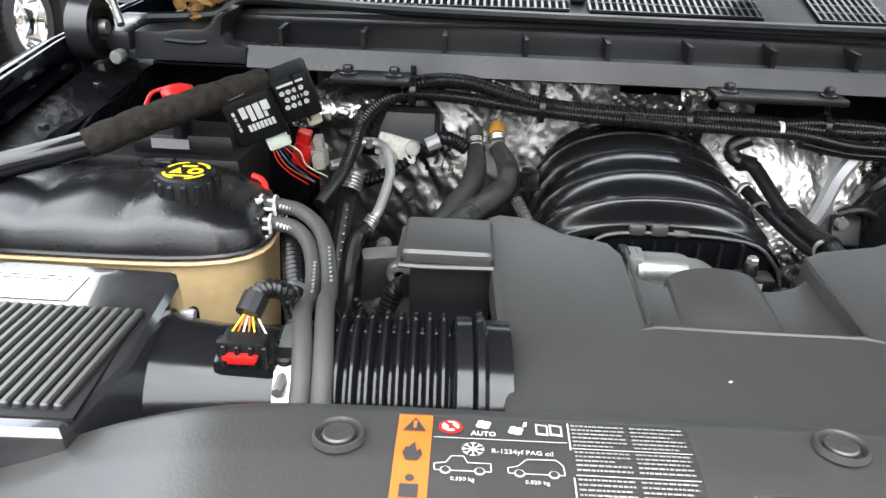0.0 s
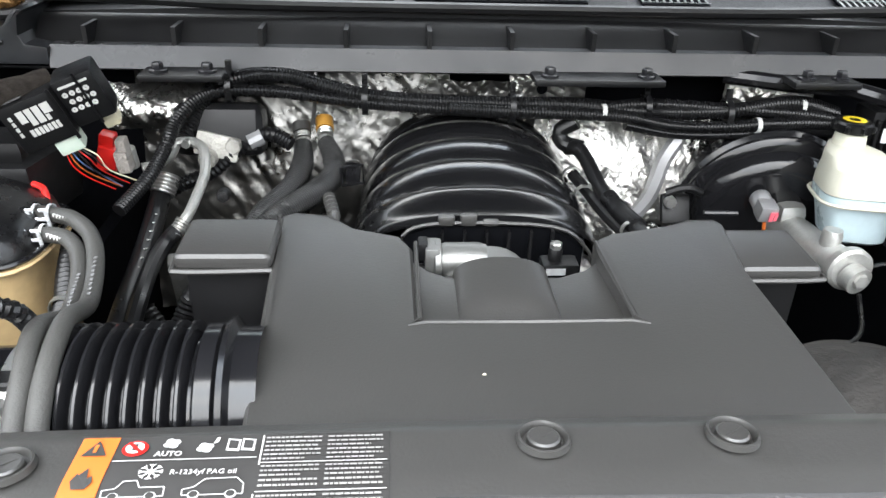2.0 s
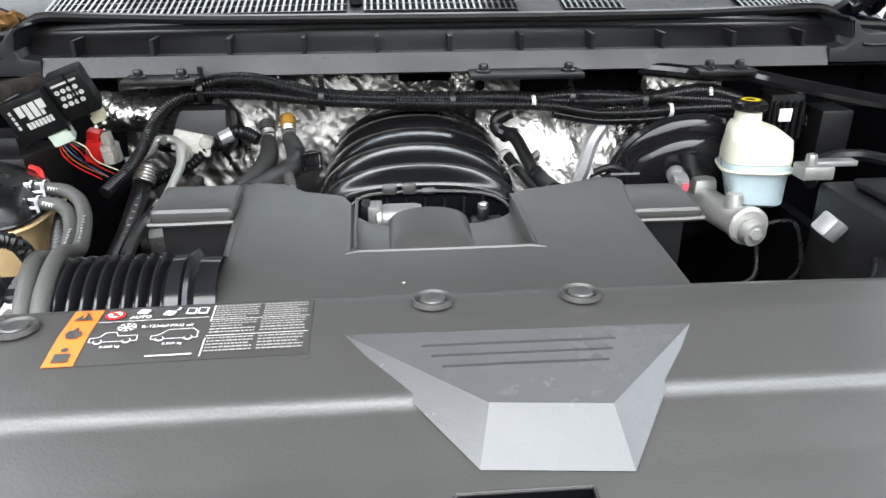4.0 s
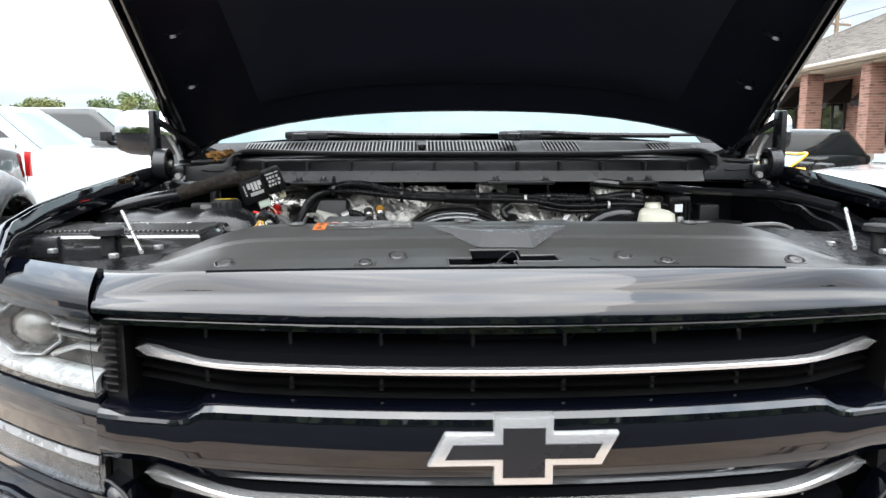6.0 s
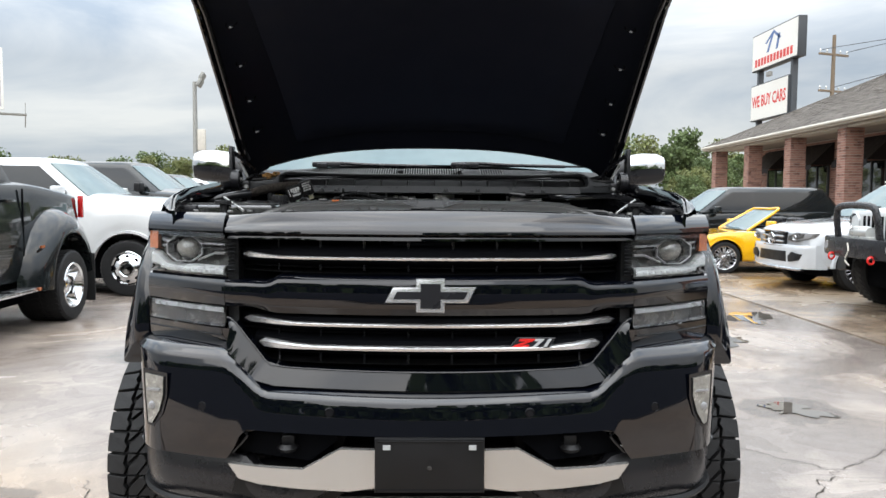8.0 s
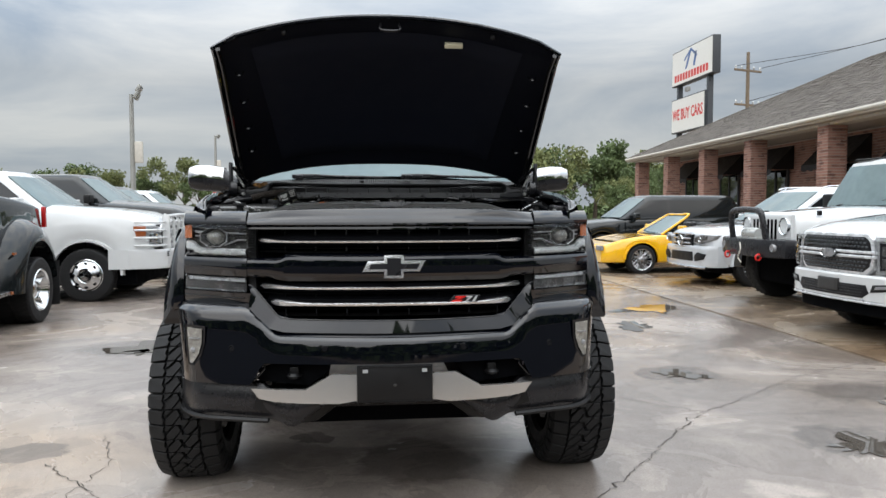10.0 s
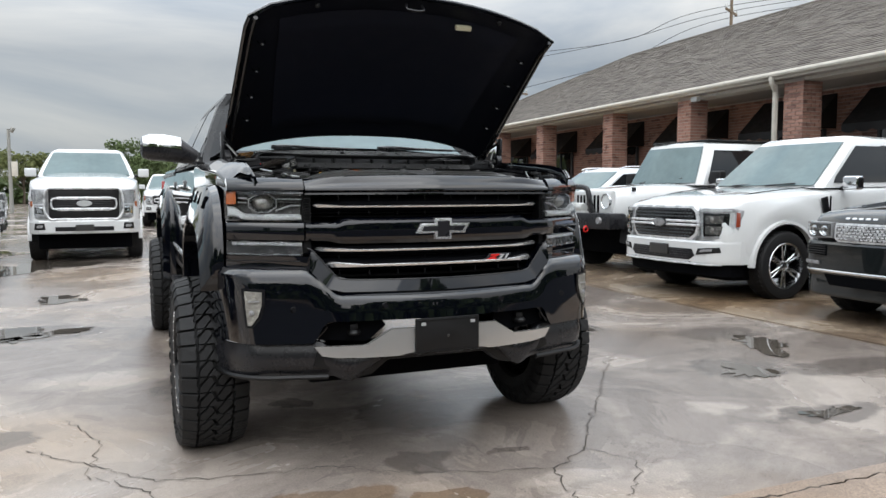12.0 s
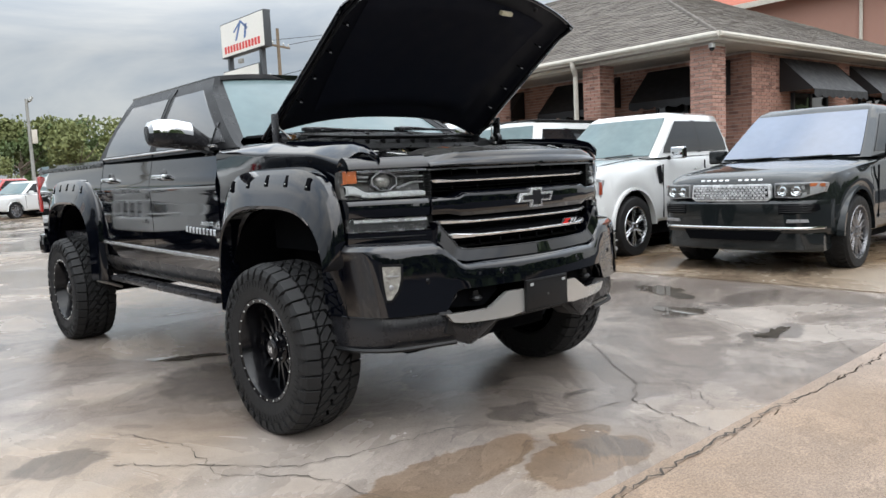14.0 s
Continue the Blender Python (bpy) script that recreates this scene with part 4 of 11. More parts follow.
def wheel_meshes(r, rim, w, spokes, m, dish):
    key = (r, rim, w, spokes, m.name, dish)
    if key in wheel_cache:
        return wheel_cache[key]
    ty = lathe(tyre_profile(r, rim, w), 40)
    grooves = []
    for k in range(40):
        a = 2 * math.pi * k / 40
        for sgn in (-1, 1):
            g = box(-w * 0.14, w * 0.14, -0.017, 0.017, r - 0.003, r + 0.006)
            grooves.append(moved(at(g, sgn * w * 0.24, 0, 0, 0, 0, sgn * 25), pose(0, 0, 0, math.degrees(a))))
    ty = join(ty, *grooves)
    barrel = lathe([(w * 0.47, rim * 1.0), (w * 0.49, rim * 0.985), (w * 0.47, rim * 0.93), (w * 0.3, rim * 0.89), (-w * 0.35, rim * 0.87), (-w * 0.36, 0.02)], 40)
    face = w * (0.42 - dish)
    sp = []
    for k in range(spokes):
        a = 360 * k / spokes
        for da in (-7, 7):
            pts = prism([(-0.02, rim * 0.16), (0.02, rim * 0.16), (0.013, rim * 0.93), (-0.013, rim * 0.93)], face - 0.035, face, "x", 0.006, 1)
            sp.append(moved(pts, pose(0, 0, 0, a + da)))
    hub = lathe([(face - 0.05, rim * 0.27), (face, rim * 0.24), (face + 0.012, rim * 0.14), (face + 0.014, 0.001)], 24)
    nuts = [moved(disc(0.012, 0.02, 8, "x"), pose(face, math.cos(k * 1.05) * rim * 0.19, math.sin(k * 1.05) * rim * 0.19)) for k in range(6)]
    out = mesh("tyre", *ty, RUBBER), mesh("rim", *join(barrel, *sp, hub, *nuts), m)
    wheel_cache[key] = out
    return out


def wheel(parent, x, y, r, rim, w, spokes, m, dish=0.05, name="wheel"):
    e = new(name)
    e.parent = parent
    e.matrix_local = pose(x, y, r, 0, 0, 0 if x > 0 else 180)
    for nm, me in zip(("tyre", "rim"), wheel_meshes(r, rim, w, spokes, m, dish)):
        o = new(nm, me)
        o.parent = e
    return e


def flow(keys, t):
    """A rounded line through (t, value) keys."""
    if t <= keys[0][0]:
        return keys[0][1]
    if t >= keys[-1][0]:
        return keys[-1][1]
    k = max(i for i in range(len(keys) - 1) if keys[i][0] <= t)
    def slope(i):
        if 0 < i < len(keys) - 1:
            a = (keys[i][1] - keys[i - 1][1]) / (keys[i][0] - keys[i - 1][0])
            b = (keys[i + 1][1] - keys[i][1]) / (keys[i + 1][0] - keys[i][0])
            return 0.0 if a * b <= 0 else 2 * a * b / (a + b)
        n = min(max(i, 1), len(keys) - 1)
        return (keys[n][1] - keys[n - 1][1]) / (keys[n][0] - keys[n - 1][0])
    d = keys[k + 1][0] - keys[k][0]
    u = (t - keys[k][0]) / d
    return lerp(keys[k][1], keys[k + 1][1], u * u * (3 - 2 * u)) + d * (slope(k) * u * (1 - u) ** 2 - slope(k + 1) * u * u * (1 - u))


def body_shell(fo, wb, ro, plan, shoulder, crown, sill, arches, n=120, nose=0.09):
    """The lower body: sections from sill to shoulder to crown, with open wheel arches and a rounded nose and tail."""
    y0, y1 = -fo, wb + ro
    ys = sorted(set([lerp(y0, y1, i / n) for i in range(n + 1)] + [c + s * a for c, a, _ in arches for s in (-1, 1, -0.999, 0.999)] + [y0 + nose * q for q in (0.02, 0.08, 0.18, 0.32, 0.5, 0.72, 1.0)] + [y1 - 0.06 * q for q in (0.05, 0.2, 0.5)]))
    half = []
    for y in ys:
        w, zs, zc = flow(plan, y), flow(shoulder, y), flow(crown, y)
        for d, r in (((y - y0), nose), ((y1 - y), 0.06)):
            if d < r:
                cut = r * (1 - math.sqrt(max(1 - (1 - d / r) ** 2, 0.0)))
                zs, zc, w = zs - cut, zc - cut, w - 0.5 * cut
        zl = flow(sill, y)
        for c, a, zc0 in arches:
            if abs(y - c) < a:
                zl = max(zl, zc0 + math.sqrt(max(a * a - (y - c) ** 2, 0)))
        zl = min(zl, zs - 0.12)
        h = zs - zl
        half.append([(w * 0.93, y, zl), (w * 0.972, y, zl + 0.05 * h), (w * 0.992, y, zl + 0.18 * h), (w, y, zl + 0.36 * h), (w * 0.997, y, zl + 0.55 * h), (w * 0.986, y, zl + 0.70 * h), (w * 0.975, y, zl + 0.78 * h), (w * 0.966, y, zs - 0.06), (w * 0.948, y, zs - 0.022), (w * 0.915, y, zs - 0.002), (w * 0.86, y, lerp(zs, zc, 0.28)), (w * 0.66, y, lerp(zs, zc, 0.72)), (w * 0.52, y, lerp(zs, zc, 0.86) + 0.004), (w * 0.3, y, lerp(zs, zc, 0.97))])
    rings = [h + [(0, h[0][1], h[-1][2] + 0.003)] + [(-x, y, z) for x, y, z in reversed(h)] for h in half]
    v, f = loft(rings, False, False)
    f.append(tuple(range(len(rings[0]))))
    k = (len(rings) - 1) * len(rings[0])
    f.append(tuple(range(k + len(rings[0]) - 1, k - 1, -1)))
    return v, f


def arch_lip(x, yc, zc, r, w=0.03, d=0.05):
    """A wheel-arch lip, a bowed strip round a half circle."""
    rings = []
    for k in range(19):
        a = math.pi * k / 18
        c, s = math.cos(a), math.sin(a)
        rings.append([(x - d, yc + (r) * c, zc + r * s), (x + 0.012, yc + r * c, zc + r * s), (x + 0.012, yc + (r + w) * c, zc + (r + w) * s), (x - d, yc + (r + w * 1.4) * c, zc + (r + w * 1.4) * s)])
    return loft(rings)


def panel(x0, x1, z0, z1, yf, proud, depth=0.03, nx=10, nz=3, cut=0.0):
    """A panel with rounded rims that follows the nose; cut: its ends slope by that much."""
    big = min(x1 - x0, z1 - z0) > 0.06
    r = min(0.3 * depth, 0.2 * (z1 - z0), 0.018)
    def fn(u, v):
        x = lerp(x0 + cut * v, x1 - cut * v, u) if cut >= 0 else lerp(x0 - cut * (1 - v), x1 + cut * (1 - v), u)
        rim = max(1 - min(v, 1 - v) * (z1 - z0) / max(r, 1e-4), 1 - min(u, 1 - u) * (x1 - x0) / max(r, 1e-4), 0.0)
        return x, yf(x) - proud + r * (1 - math.sqrt(max(1 - rim * rim, 0.0))), lerp(z0, z1, v)
    return sheet(fn, (nx + 6) if big else nx, max(nz, 10) if big else nz, (0, depth, 0))


def patch(poly, yf, proud, thick, rim=0.004):
    """A flat outline (x, z) with a bevelled face, bent onto the nose."""
    v, f = prism(poly, 0, thick, "y", min(rim, thick * 0.4), 2)
    bm = bmesh.new()
    vs = [bm.verts.new(p) for p in v]
    for q in f:
        bm.faces.new([vs[i] for i in q])
    bmesh.ops.triangulate(bm, faces=[q for q in bm.faces if len(q.verts) > 4])
    bmesh.ops.subdivide_edges(bm, edges=[e for e in bm.edges if abs(e.verts[0].co.x - e.verts[1].co.x) > 0.12], cuts=3, use_grid_fill=True)
    bmesh.ops.triangulate(bm, faces=[q for q in bm.faces if len(q.verts) > 4])
    for p in bm.verts:
        p.co.y += yf(p.co.x) - proud
    bmesh.ops.recalc_face_normals(bm, faces=bm.faces[:])
    return from_bm(bm)


def flip(sx, pts):
    return [(sx * x, z) for x, z in (pts if sx > 0 else pts[::-1])]


def vehicle(name, label, category, m, s, paint, group="parked cars"):
    """A parked car or pickup from a table of sizes s."""
    e = thing(name, label, category, group, m)
    hw, fo, wb, ro, r = s["hw"], s["fo"], s["wb"], s["ro"], s["r"]
    y1 = wb + ro
    ar = s.get("arch", r + 0.07)
    plan = s.get("plan", [(-fo, hw * 0.80), (-fo + 0.08, hw * 0.88), (-fo + 0.3, hw * 0.96), (-fo + 0.7, hw), (y1 - 0.5, hw), (y1 - 0.1, hw * 0.97), (y1, hw * 0.9)])
    put("body", body_shell(fo, wb, ro, plan, s["shoulder"], s["crown"], s.get("sill", [(-fo, 0.42), (-fo + 0.3, 0.38), (0, 0.36), (y1, 0.40)]), [(0, ar, r), (wb, ar, r)]), paint, e)
    put("underbody", box(-hw * 0.82, hw * 0.82, -fo + 0.25, y1 - 0.15, 0.24, 0.72, 0.05), VOID, e, "dark underbody")
    g = s["cab"]
    yb0, zb0, yt0, zt, yt1, yb1, zb1 = g["wsb"][0], g["wsb"][1], g["wst"], g["roof"], g["rt"], g["rb"][0], g["rb"][1]
    bh, th = hw * 0.915, hw * g.get("top", 0.70)

    def ring(t):
        ya, yz = lerp(yb0, yt0, t), lerp(yb1, yt1, t)
        w = lerp(bh, th, t ** 1.15)
        z0, z1 = lerp(zb0, zt - 0.05, t), lerp(zb1, zt - 0.05, t)
        return [(-w * 0.92, ya, z0), (0, ya - 0.07, z0 + 0.01), (w * 0.92, ya, z0), (w, ya + 0.1, z0), (w, lerp(ya, yz, 0.35), lerp(z0, z1, 0.35)), (w, lerp(ya, yz, 0.7), lerp(z0, z1, 0.7)), (w, yz - 0.1, z1), (w * 0.9, yz, z1), (0, yz + 0.03, z1), (-w * 0.9, yz, z1), (-w, yz - 0.1, z1), (-w, lerp(ya, yz, 0.7), lerp(z0, z1, 0.7)), (-w, lerp(ya, yz, 0.35), lerp(z0, z1, 0.35)), (-w, ya + 0.1, z0)]
    put("cab", loft([ring(0), ring(0.25), ring(0.5), ring(0.75), ring(0.93), [(x * 0.97, y, z + 0.012) for x, y, z in ring(1.0)], [(x * 0.85, lerp(y, (yt0 + yt1) / 2, 0.06), zt) for x, y, z in ring(1.0)]], True), g.get("mat", paint), e, "cab pillars and roof")
    ws = s.get("screen", WSCREEN)

    def wsf(u, v):
        t = lerp(0.04, 0.93, v)
        w = lerp(bh, th, t ** 1.15) * 0.90
        x = lerp(-w, w, u)
        return x, lerp(yb0, yt0, t) - 0.075 * (1 - (x / w) ** 2) - 0.012, lerp(zb0, zt - 0.05, t) + 0.012
    put("windshield", sheet(wsf, 12, 8, (0, 0.008, -0.004)), ws, e, "windshield")

    def rsf(u, v):
        t = lerp(0.1, 0.9, v)
        w = lerp(bh, th, t ** 1.15) * 0.86
        x = lerp(w, -w, u)
        return x, lerp(yb1, yt1, t) + 0.03 * (1 - (x / w) ** 2) + 0.012, lerp(zb1, zt - 0.05, t) + 0.008
    put("rear_window", sheet(rsf, 10, 4, (0, -0.008, 0)), GLASS, e)
    for sx in (1, -1):
        for a0, a1, lead in g["side"]:
            def sw(u, v):
                t = lerp(0.10, 0.86, v)
                w = lerp(bh, th, t ** 1.15)
                ya, yz = lerp(yb0, yt0, t), lerp(yb1, yt1, t)
                y = lerp(max(lerp(a0, a0 + lead * 0.0, v), ya + 0.16), min(a1, yz - 0.14), u)
                k = (y - ya) / max(yz - ya, 0.01)
                return sx * (w + 0.009), y, lerp(lerp(zb0, zb1, k), zt - 0.05, t)
            put("side_window", sheet(sw, 8, 6, (-0.006 * sx, 0, 0)), s.get("glass", CARGL), e, "tinted side window")
        for (p0, p1, _), (q0, q1, _) in zip(g["side"], g["side"][1:]):
            def pil(u, v):
                t = lerp(0.08, 0.88, v)
                w = lerp(bh, th, t ** 1.15)
                ya, yz = lerp(yb0, yt0, t), lerp(yb1, yt1, t)
                y = lerp(p1 - 0.004, q0 + 0.004, u)
                return sx * (w + 0.007), y, lerp(lerp(zb0, zb1, (y - ya) / max(yz - ya, 0.01)), zt - 0.05, t)
            put("door_pillar", sheet(pil, 2, 6, (-0.006 * sx, 0, 0)), PLASTG, e, "black door pillar")
        my, mz = g["mirror"][1:]
        mr = put("mirror", at(box(-0.09, 0.13, -0.06, 0.07, -0.075, 0.1, 0.035, 3), sx * (hw + 0.08), my, mz), g.get("mirmat", paint), e, "door mirror")
        put("mirror_arm", rod((sx * (hw - 0.1), my + 0.04, mz - 0.06), (sx * (hw + 0.04), my + 0.01, mz - 0.03), 0.03), PLASTD, mr)
        for dy in s.get("handles", ()):
            put("door_handle", box(sx * (hw + 0.005) - 0.018, sx * (hw + 0.005) + 0.018, dy - 0.09, dy + 0.09, curve_at(s["shoulder"], dy) - 0.2, curve_at(s["shoulder"], dy) - 0.165, 0.01), s.get("handmat", paint), e)
        for dy in s.get("seams", ()):
            zz = curve_at(s["shoulder"], dy)
            put("door_seam", box(sx * (hw * 0.99) - 0.004, sx * (hw * 0.99) + 0.0135, dy - 0.005, dy + 0.005, 0.5, zz - 0.06), VOID, e, "", False)
        for yc in (0, wb):
            a = arch_lip(hw, yc, r, ar - 0.005, s.get("lip", 0.035), 0.06)
            put("arch_lip", a if sx > 0 else mirrored(a), s.get("lipmat", paint), e)
    wm, sp, rim = s.get("wheel", (RIMS, 6, 0.62))
    for yc in (0, wb):
        for sx in (1, -1):
            if s.get("disc"):
                dished_wheel(e, sx * (hw - 0.12), yc, r, r * 0.60, 0.24, False)
            else:
                wheel(e, sx * (hw - 0.13), yc, r, r * rim, s.get("tw", 0.27), sp, wm)
    return e


def lamp(e, geo_body, geo_lens, bowl=LAMPG):
    h = put("headlight", geo_body, bowl, e, "headlight")
    put("lens", geo_lens, LENS, h, "clear headlight lens").visible_shadow = False
    return h


PICKUP = dict(hw=1.0, fo=0.95, wb=3.68, ro=1.25, r=0.42, shoulder=[(-0.95, 1.06), (-0.6, 1.21), (0.3, 1.29), (1.0, 1.34), (1.4, 1.37), (3.0, 1.39), (4.93, 1.39)],
              crown=[(-0.95, 1.12), (-0.6, 1.27), (0.3, 1.36), (0.75, 1.39), (1.4, 1.40), (2.9, 1.43), (3.05, 1.41), (4.93, 1.41)],
              cab=dict(wsb=(0.62, 1.37), wst=1.32, roof=2.09, rt=2.85, rb=(3.05, 1.40), side=((0.9, 1.93, 0), (2.02, 2.85, 0)), mirror=(0, 1.0, 1.42)), seams=(0.75, 1.98, 2.98), handles=(1.75, 2.7), sill=[(-0.95, 0.46), (0, 0.44), (4.9, 0.5)], wheel=(RIMS, 6, 0.64), tw=0.29, arch=0.52)


def curved(fo, k):
    """The plan of a nose: gently bowed, then round the corner."""
    def fn(x):
        a = abs(x)
        return -fo - 0.25 * k * (1 - (a / 0.8) ** 2) + 5.2 * max(a - 0.72, 0.0) ** 2
    return fn


# white pickup with a honeycomb grille
def honeycomb_pickup(m):
    sh = [(-0.95, 1.14), (-0.6, 1.225), (0.3, 1.30), (1.0, 1.345), (1.4, 1.365), (3.0, 1.385), (4.93, 1.39)]
    cr = [(-0.95, 1.185), (-0.6, 1.285), (0.3, 1.37), (0.75, 1.395), (1.4, 1.405), (2.9, 1.43), (3.05, 1.41), (4.93, 1.41)]
    pl = [(-0.95, 0.80), (-0.88, 0.87), (-0.72, 0.935), (-0.45, 0.985), (0.0, 1.0), (4.4, 1.0), (4.8, 0.985), (4.93, 0.95)]
    e = vehicle("pickup_truck", "white crew-cab pickup with black mesh grille and chrome mirrors", "pickup truck", m, dict(PICKUP, shoulder=sh, crown=cr, plan=pl, cab=dict(PICKUP["cab"], mirmat=CHROME, top=0.76, wst=1.38, roof=2.06), wheel=(RIMS, 6, 0.68)), WPAINT, "cars parked by the building")
    yf = curved(0.95, 0.30)
    hexo = [(-0.50, 0.735), (0.50, 0.735), (0.585, 0.80), (0.62, 0.945), (0.585, 1.10), (0.52, 1.155), (-0.52, 1.155), (-0.585, 1.10), (-0.62, 0.945), (-0.585, 0.80)]
    gr = put("grille", patch(hexo, yf, 0.045, 0.07, 0.012), SILV, e, "silver hexagonal grille surround")
    hexi = [(x * 0.945, 0.945 + (z - 0.945) * 0.86) for x, z in hexo]
    put("mesh_ground", patch(hexi, yf, 0.050, 0.03, 0.003), PLASTG, gr, "black mesh grille")
    cells = []
    for j in range(9):
        zz = 0.785 + j * 0.04
        if abs(zz - 0.945) < 0.045:
            continue
        for i in range(-11, 12):
            x = i * 0.052 + (0.026 if j % 2 else 0)
            if abs(x) < 0.555 - abs(zz - 0.945) * 0.3:
                cells.append(at(box(-0.017, 0.017, -0.010, 0.006, -0.009, 0.009, 0.004, 1), x, yf(x) - 0.052, zz, 0, 0, 0))
    tagged(put("grille_studs", join(*cells), SIGNB, gr, "", False), kind="stuff")
    for zz in (0.968, 0.922):
        put("chrome_bar", panel(-0.64, 0.64, zz - 0.015, zz + 0.015, yf, 0.070, 0.05, 18), SILV, gr, "silver centre bar")
    put("badge", moved(lathe([(-0.006, 0.001), (-0.004, 0.05), (0.0, 0.075), (0.012, 0.08), (0.03, 0.08)], 28, "y"), Matrix.Translation((0, yf(0) - 0.09, 0.945)) @ Matrix.Diagonal((1.45, 1, 0.62, 1))), LAMPG, gr, "plain grey oval badge")
    put("badge_rim", moved(lathe([(-0.004, 0.080), (-0.012, 0.086), (0.012, 0.09)], 28, "y"), Matrix.Translation((0, yf(0) - 0.088, 0.945)) @ Matrix.Diagonal((1.45, 1, 0.64, 1))), CHROME, gr)
    for sx in (-1, 1):
        hl = put("headlight", patch(flip(sx, [(0.63, 0.755), (0.90, 0.765), (0.935, 0.86), (0.93, 1.10), (0.90, 1.125), (0.60, 1.125), (0.635, 0.99)]), yf, 0.034, 0.12, 0.012), LAMPG, e, "headlight with bright clamp and dark lens")
        put("lamp_ground", patch(flip(sx, [(0.675, 0.79), (0.875, 0.80), (0.895, 0.87), (0.89, 1.065), (0.665, 1.07)]), yf, 0.040, 0.03, 0.004), PLASTG, hl, "dark lamp interior")
        for za in (0.815, 0.94):
            put("projector", patch(flip(sx, [(0.70, za), (0.85, za + 0.004), (0.86, za + 0.10), (0.70, za + 0.10)]), yf, 0.044, 0.02, 0.008), BOWL, hl, "dark projector")
            put("projector_lens", moved(lathe([(-0.012, 0.001), (-0.008, 0.022), (0.006, 0.034)], 18, "y"), pose(sx * 0.775, yf(0.775) - 0.044, za + 0.05)), PROJ, hl)
        put("light_bar", patch(flip(sx, [(0.62, 1.085), (0.905, 1.085), (0.90, 1.112), (0.61, 1.112)]), yf, 0.042, 0.02, 0.004), LEDW, hl, "white light strip")
        put("light_bar", patch(flip(sx, [(0.885, 0.83), (0.915, 0.84), (0.918, 1.08), (0.895, 1.08)]), yf, 0.042, 0.02, 0.004), LEDW, hl)
        put("marker", patch(flip(sx, [(0.922, 0.90), (0.937, 0.91), (0.935, 1.07), (0.924, 1.08)]), yf, 0.036, 0.03, 0.004), mat("dull_amber", (0.22, 0.035, 0.015), 0.2, coat=1.0), hl, "amber side marker")
        put("lens", patch(flip(sx, [(0.64, 0.765), (0.895, 0.775), (0.925, 0.86), (0.92, 1.095), (0.895, 1.115), (0.61, 1.115), (0.645, 0.99)]), yf, 0.056, 0.005, 0.001), LENS, hl, "clear headlight lens").visible_shadow = False
        put("fog_pocket", patch(flip(sx, [(0.60, 0.565), (0.86, 0.60), (0.85, 0.665), (0.63, 0.645)]), yf, 0.078, 0.03, 0.004), PLASTD, e, "dark fog lamp slot")
        put("fog_lamp", patch(flip(sx, [(0.66, 0.60), (0.80, 0.617), (0.80, 0.645), (0.67, 0.633)]), yf, 0.082, 0.02, 0.003), LAMPG, e, "narrow fog lamp")
        put("tow_hook", at(box(-0.03, 0.03, -0.02, 0.06, -0.015, 0.015, 0.012), sx * 0.50, yf(0.5) - 0.055, 0.475), CHROME, e, "chrome tow hook")
        put("vent", at(box(-0.012, 0.012, -0.05, 0.05, -0.13, 0.13, 0.008), sx * 1.0, 0.66, 1.13, 14), PLASTG, e, "black fender vent")
        put("hood_line", tube([(sx * 0.66, -0.80, 1.205), (sx * 0.70, -0.3, 1.30), (sx * 0.80, 0.4, 1.372), (sx * 0.86, 0.62, 1.384)], 0.006, 6, 6), VOID, e, "hood shut line")
    put("bumper", panel(-0.955, 0.955, 0.455, 0.735, yf, 0.070, 0.24, 24, 12), WPAINT, e, "white front bumper")
    put("lower_intake", patch([(-0.58, 0.555), (-0.50, 0.50), (0.50, 0.50), (0.58, 0.555), (0.54, 0.635), (-0.54, 0.635)], yf, 0.078, 0.03, 0.006), PLASTD, e, "dark lower intake")
    for zz in (0.525, 0.555, 0.585, 0.612):
        put("intake_slat", panel(-0.52, 0.52, zz - 0.005, zz + 0.005, yf, 0.084, 0.01, 12), SATIN, e)
    put("chrome_strip", panel(-0.86, 0.86, 0.445, 0.465, yf, 0.078, 0.03, 18), SILV, e, "silver lower strip")
    # set back and near-black: shade under the bumper is put into its colour
    put("air_dam", panel(-0.88, 0.88, 0.30, 0.455, yf, -0.03, 0.2, 18), VOID, e, "air dam in near-black for the shade under the bumper")
    put("plate", panel(-0.17, 0.17, 0.545, 0.675, yf, 0.100, 0.02, 6), LABELB, e, "dark plate holder")
    put("bed_rail", join(box(-0.98, -0.91, 3.1, 4.85, 1.385, 1.415, 0.01), box(0.91, 0.98, 3.1, 4.85, 1.385, 1.415, 0.01)), PLASTD, e, "black bed rail")
    for x in (-0.45, 0.12):
        put("wiper", rod((x, 0.57, 1.405), (x + 0.45, 0.61, 1.43), 0.010), PLASTD, e, "black wiper")
    return e


honeycomb_pickup(pose(6.0, 4.27, G, 0, 0, -89))

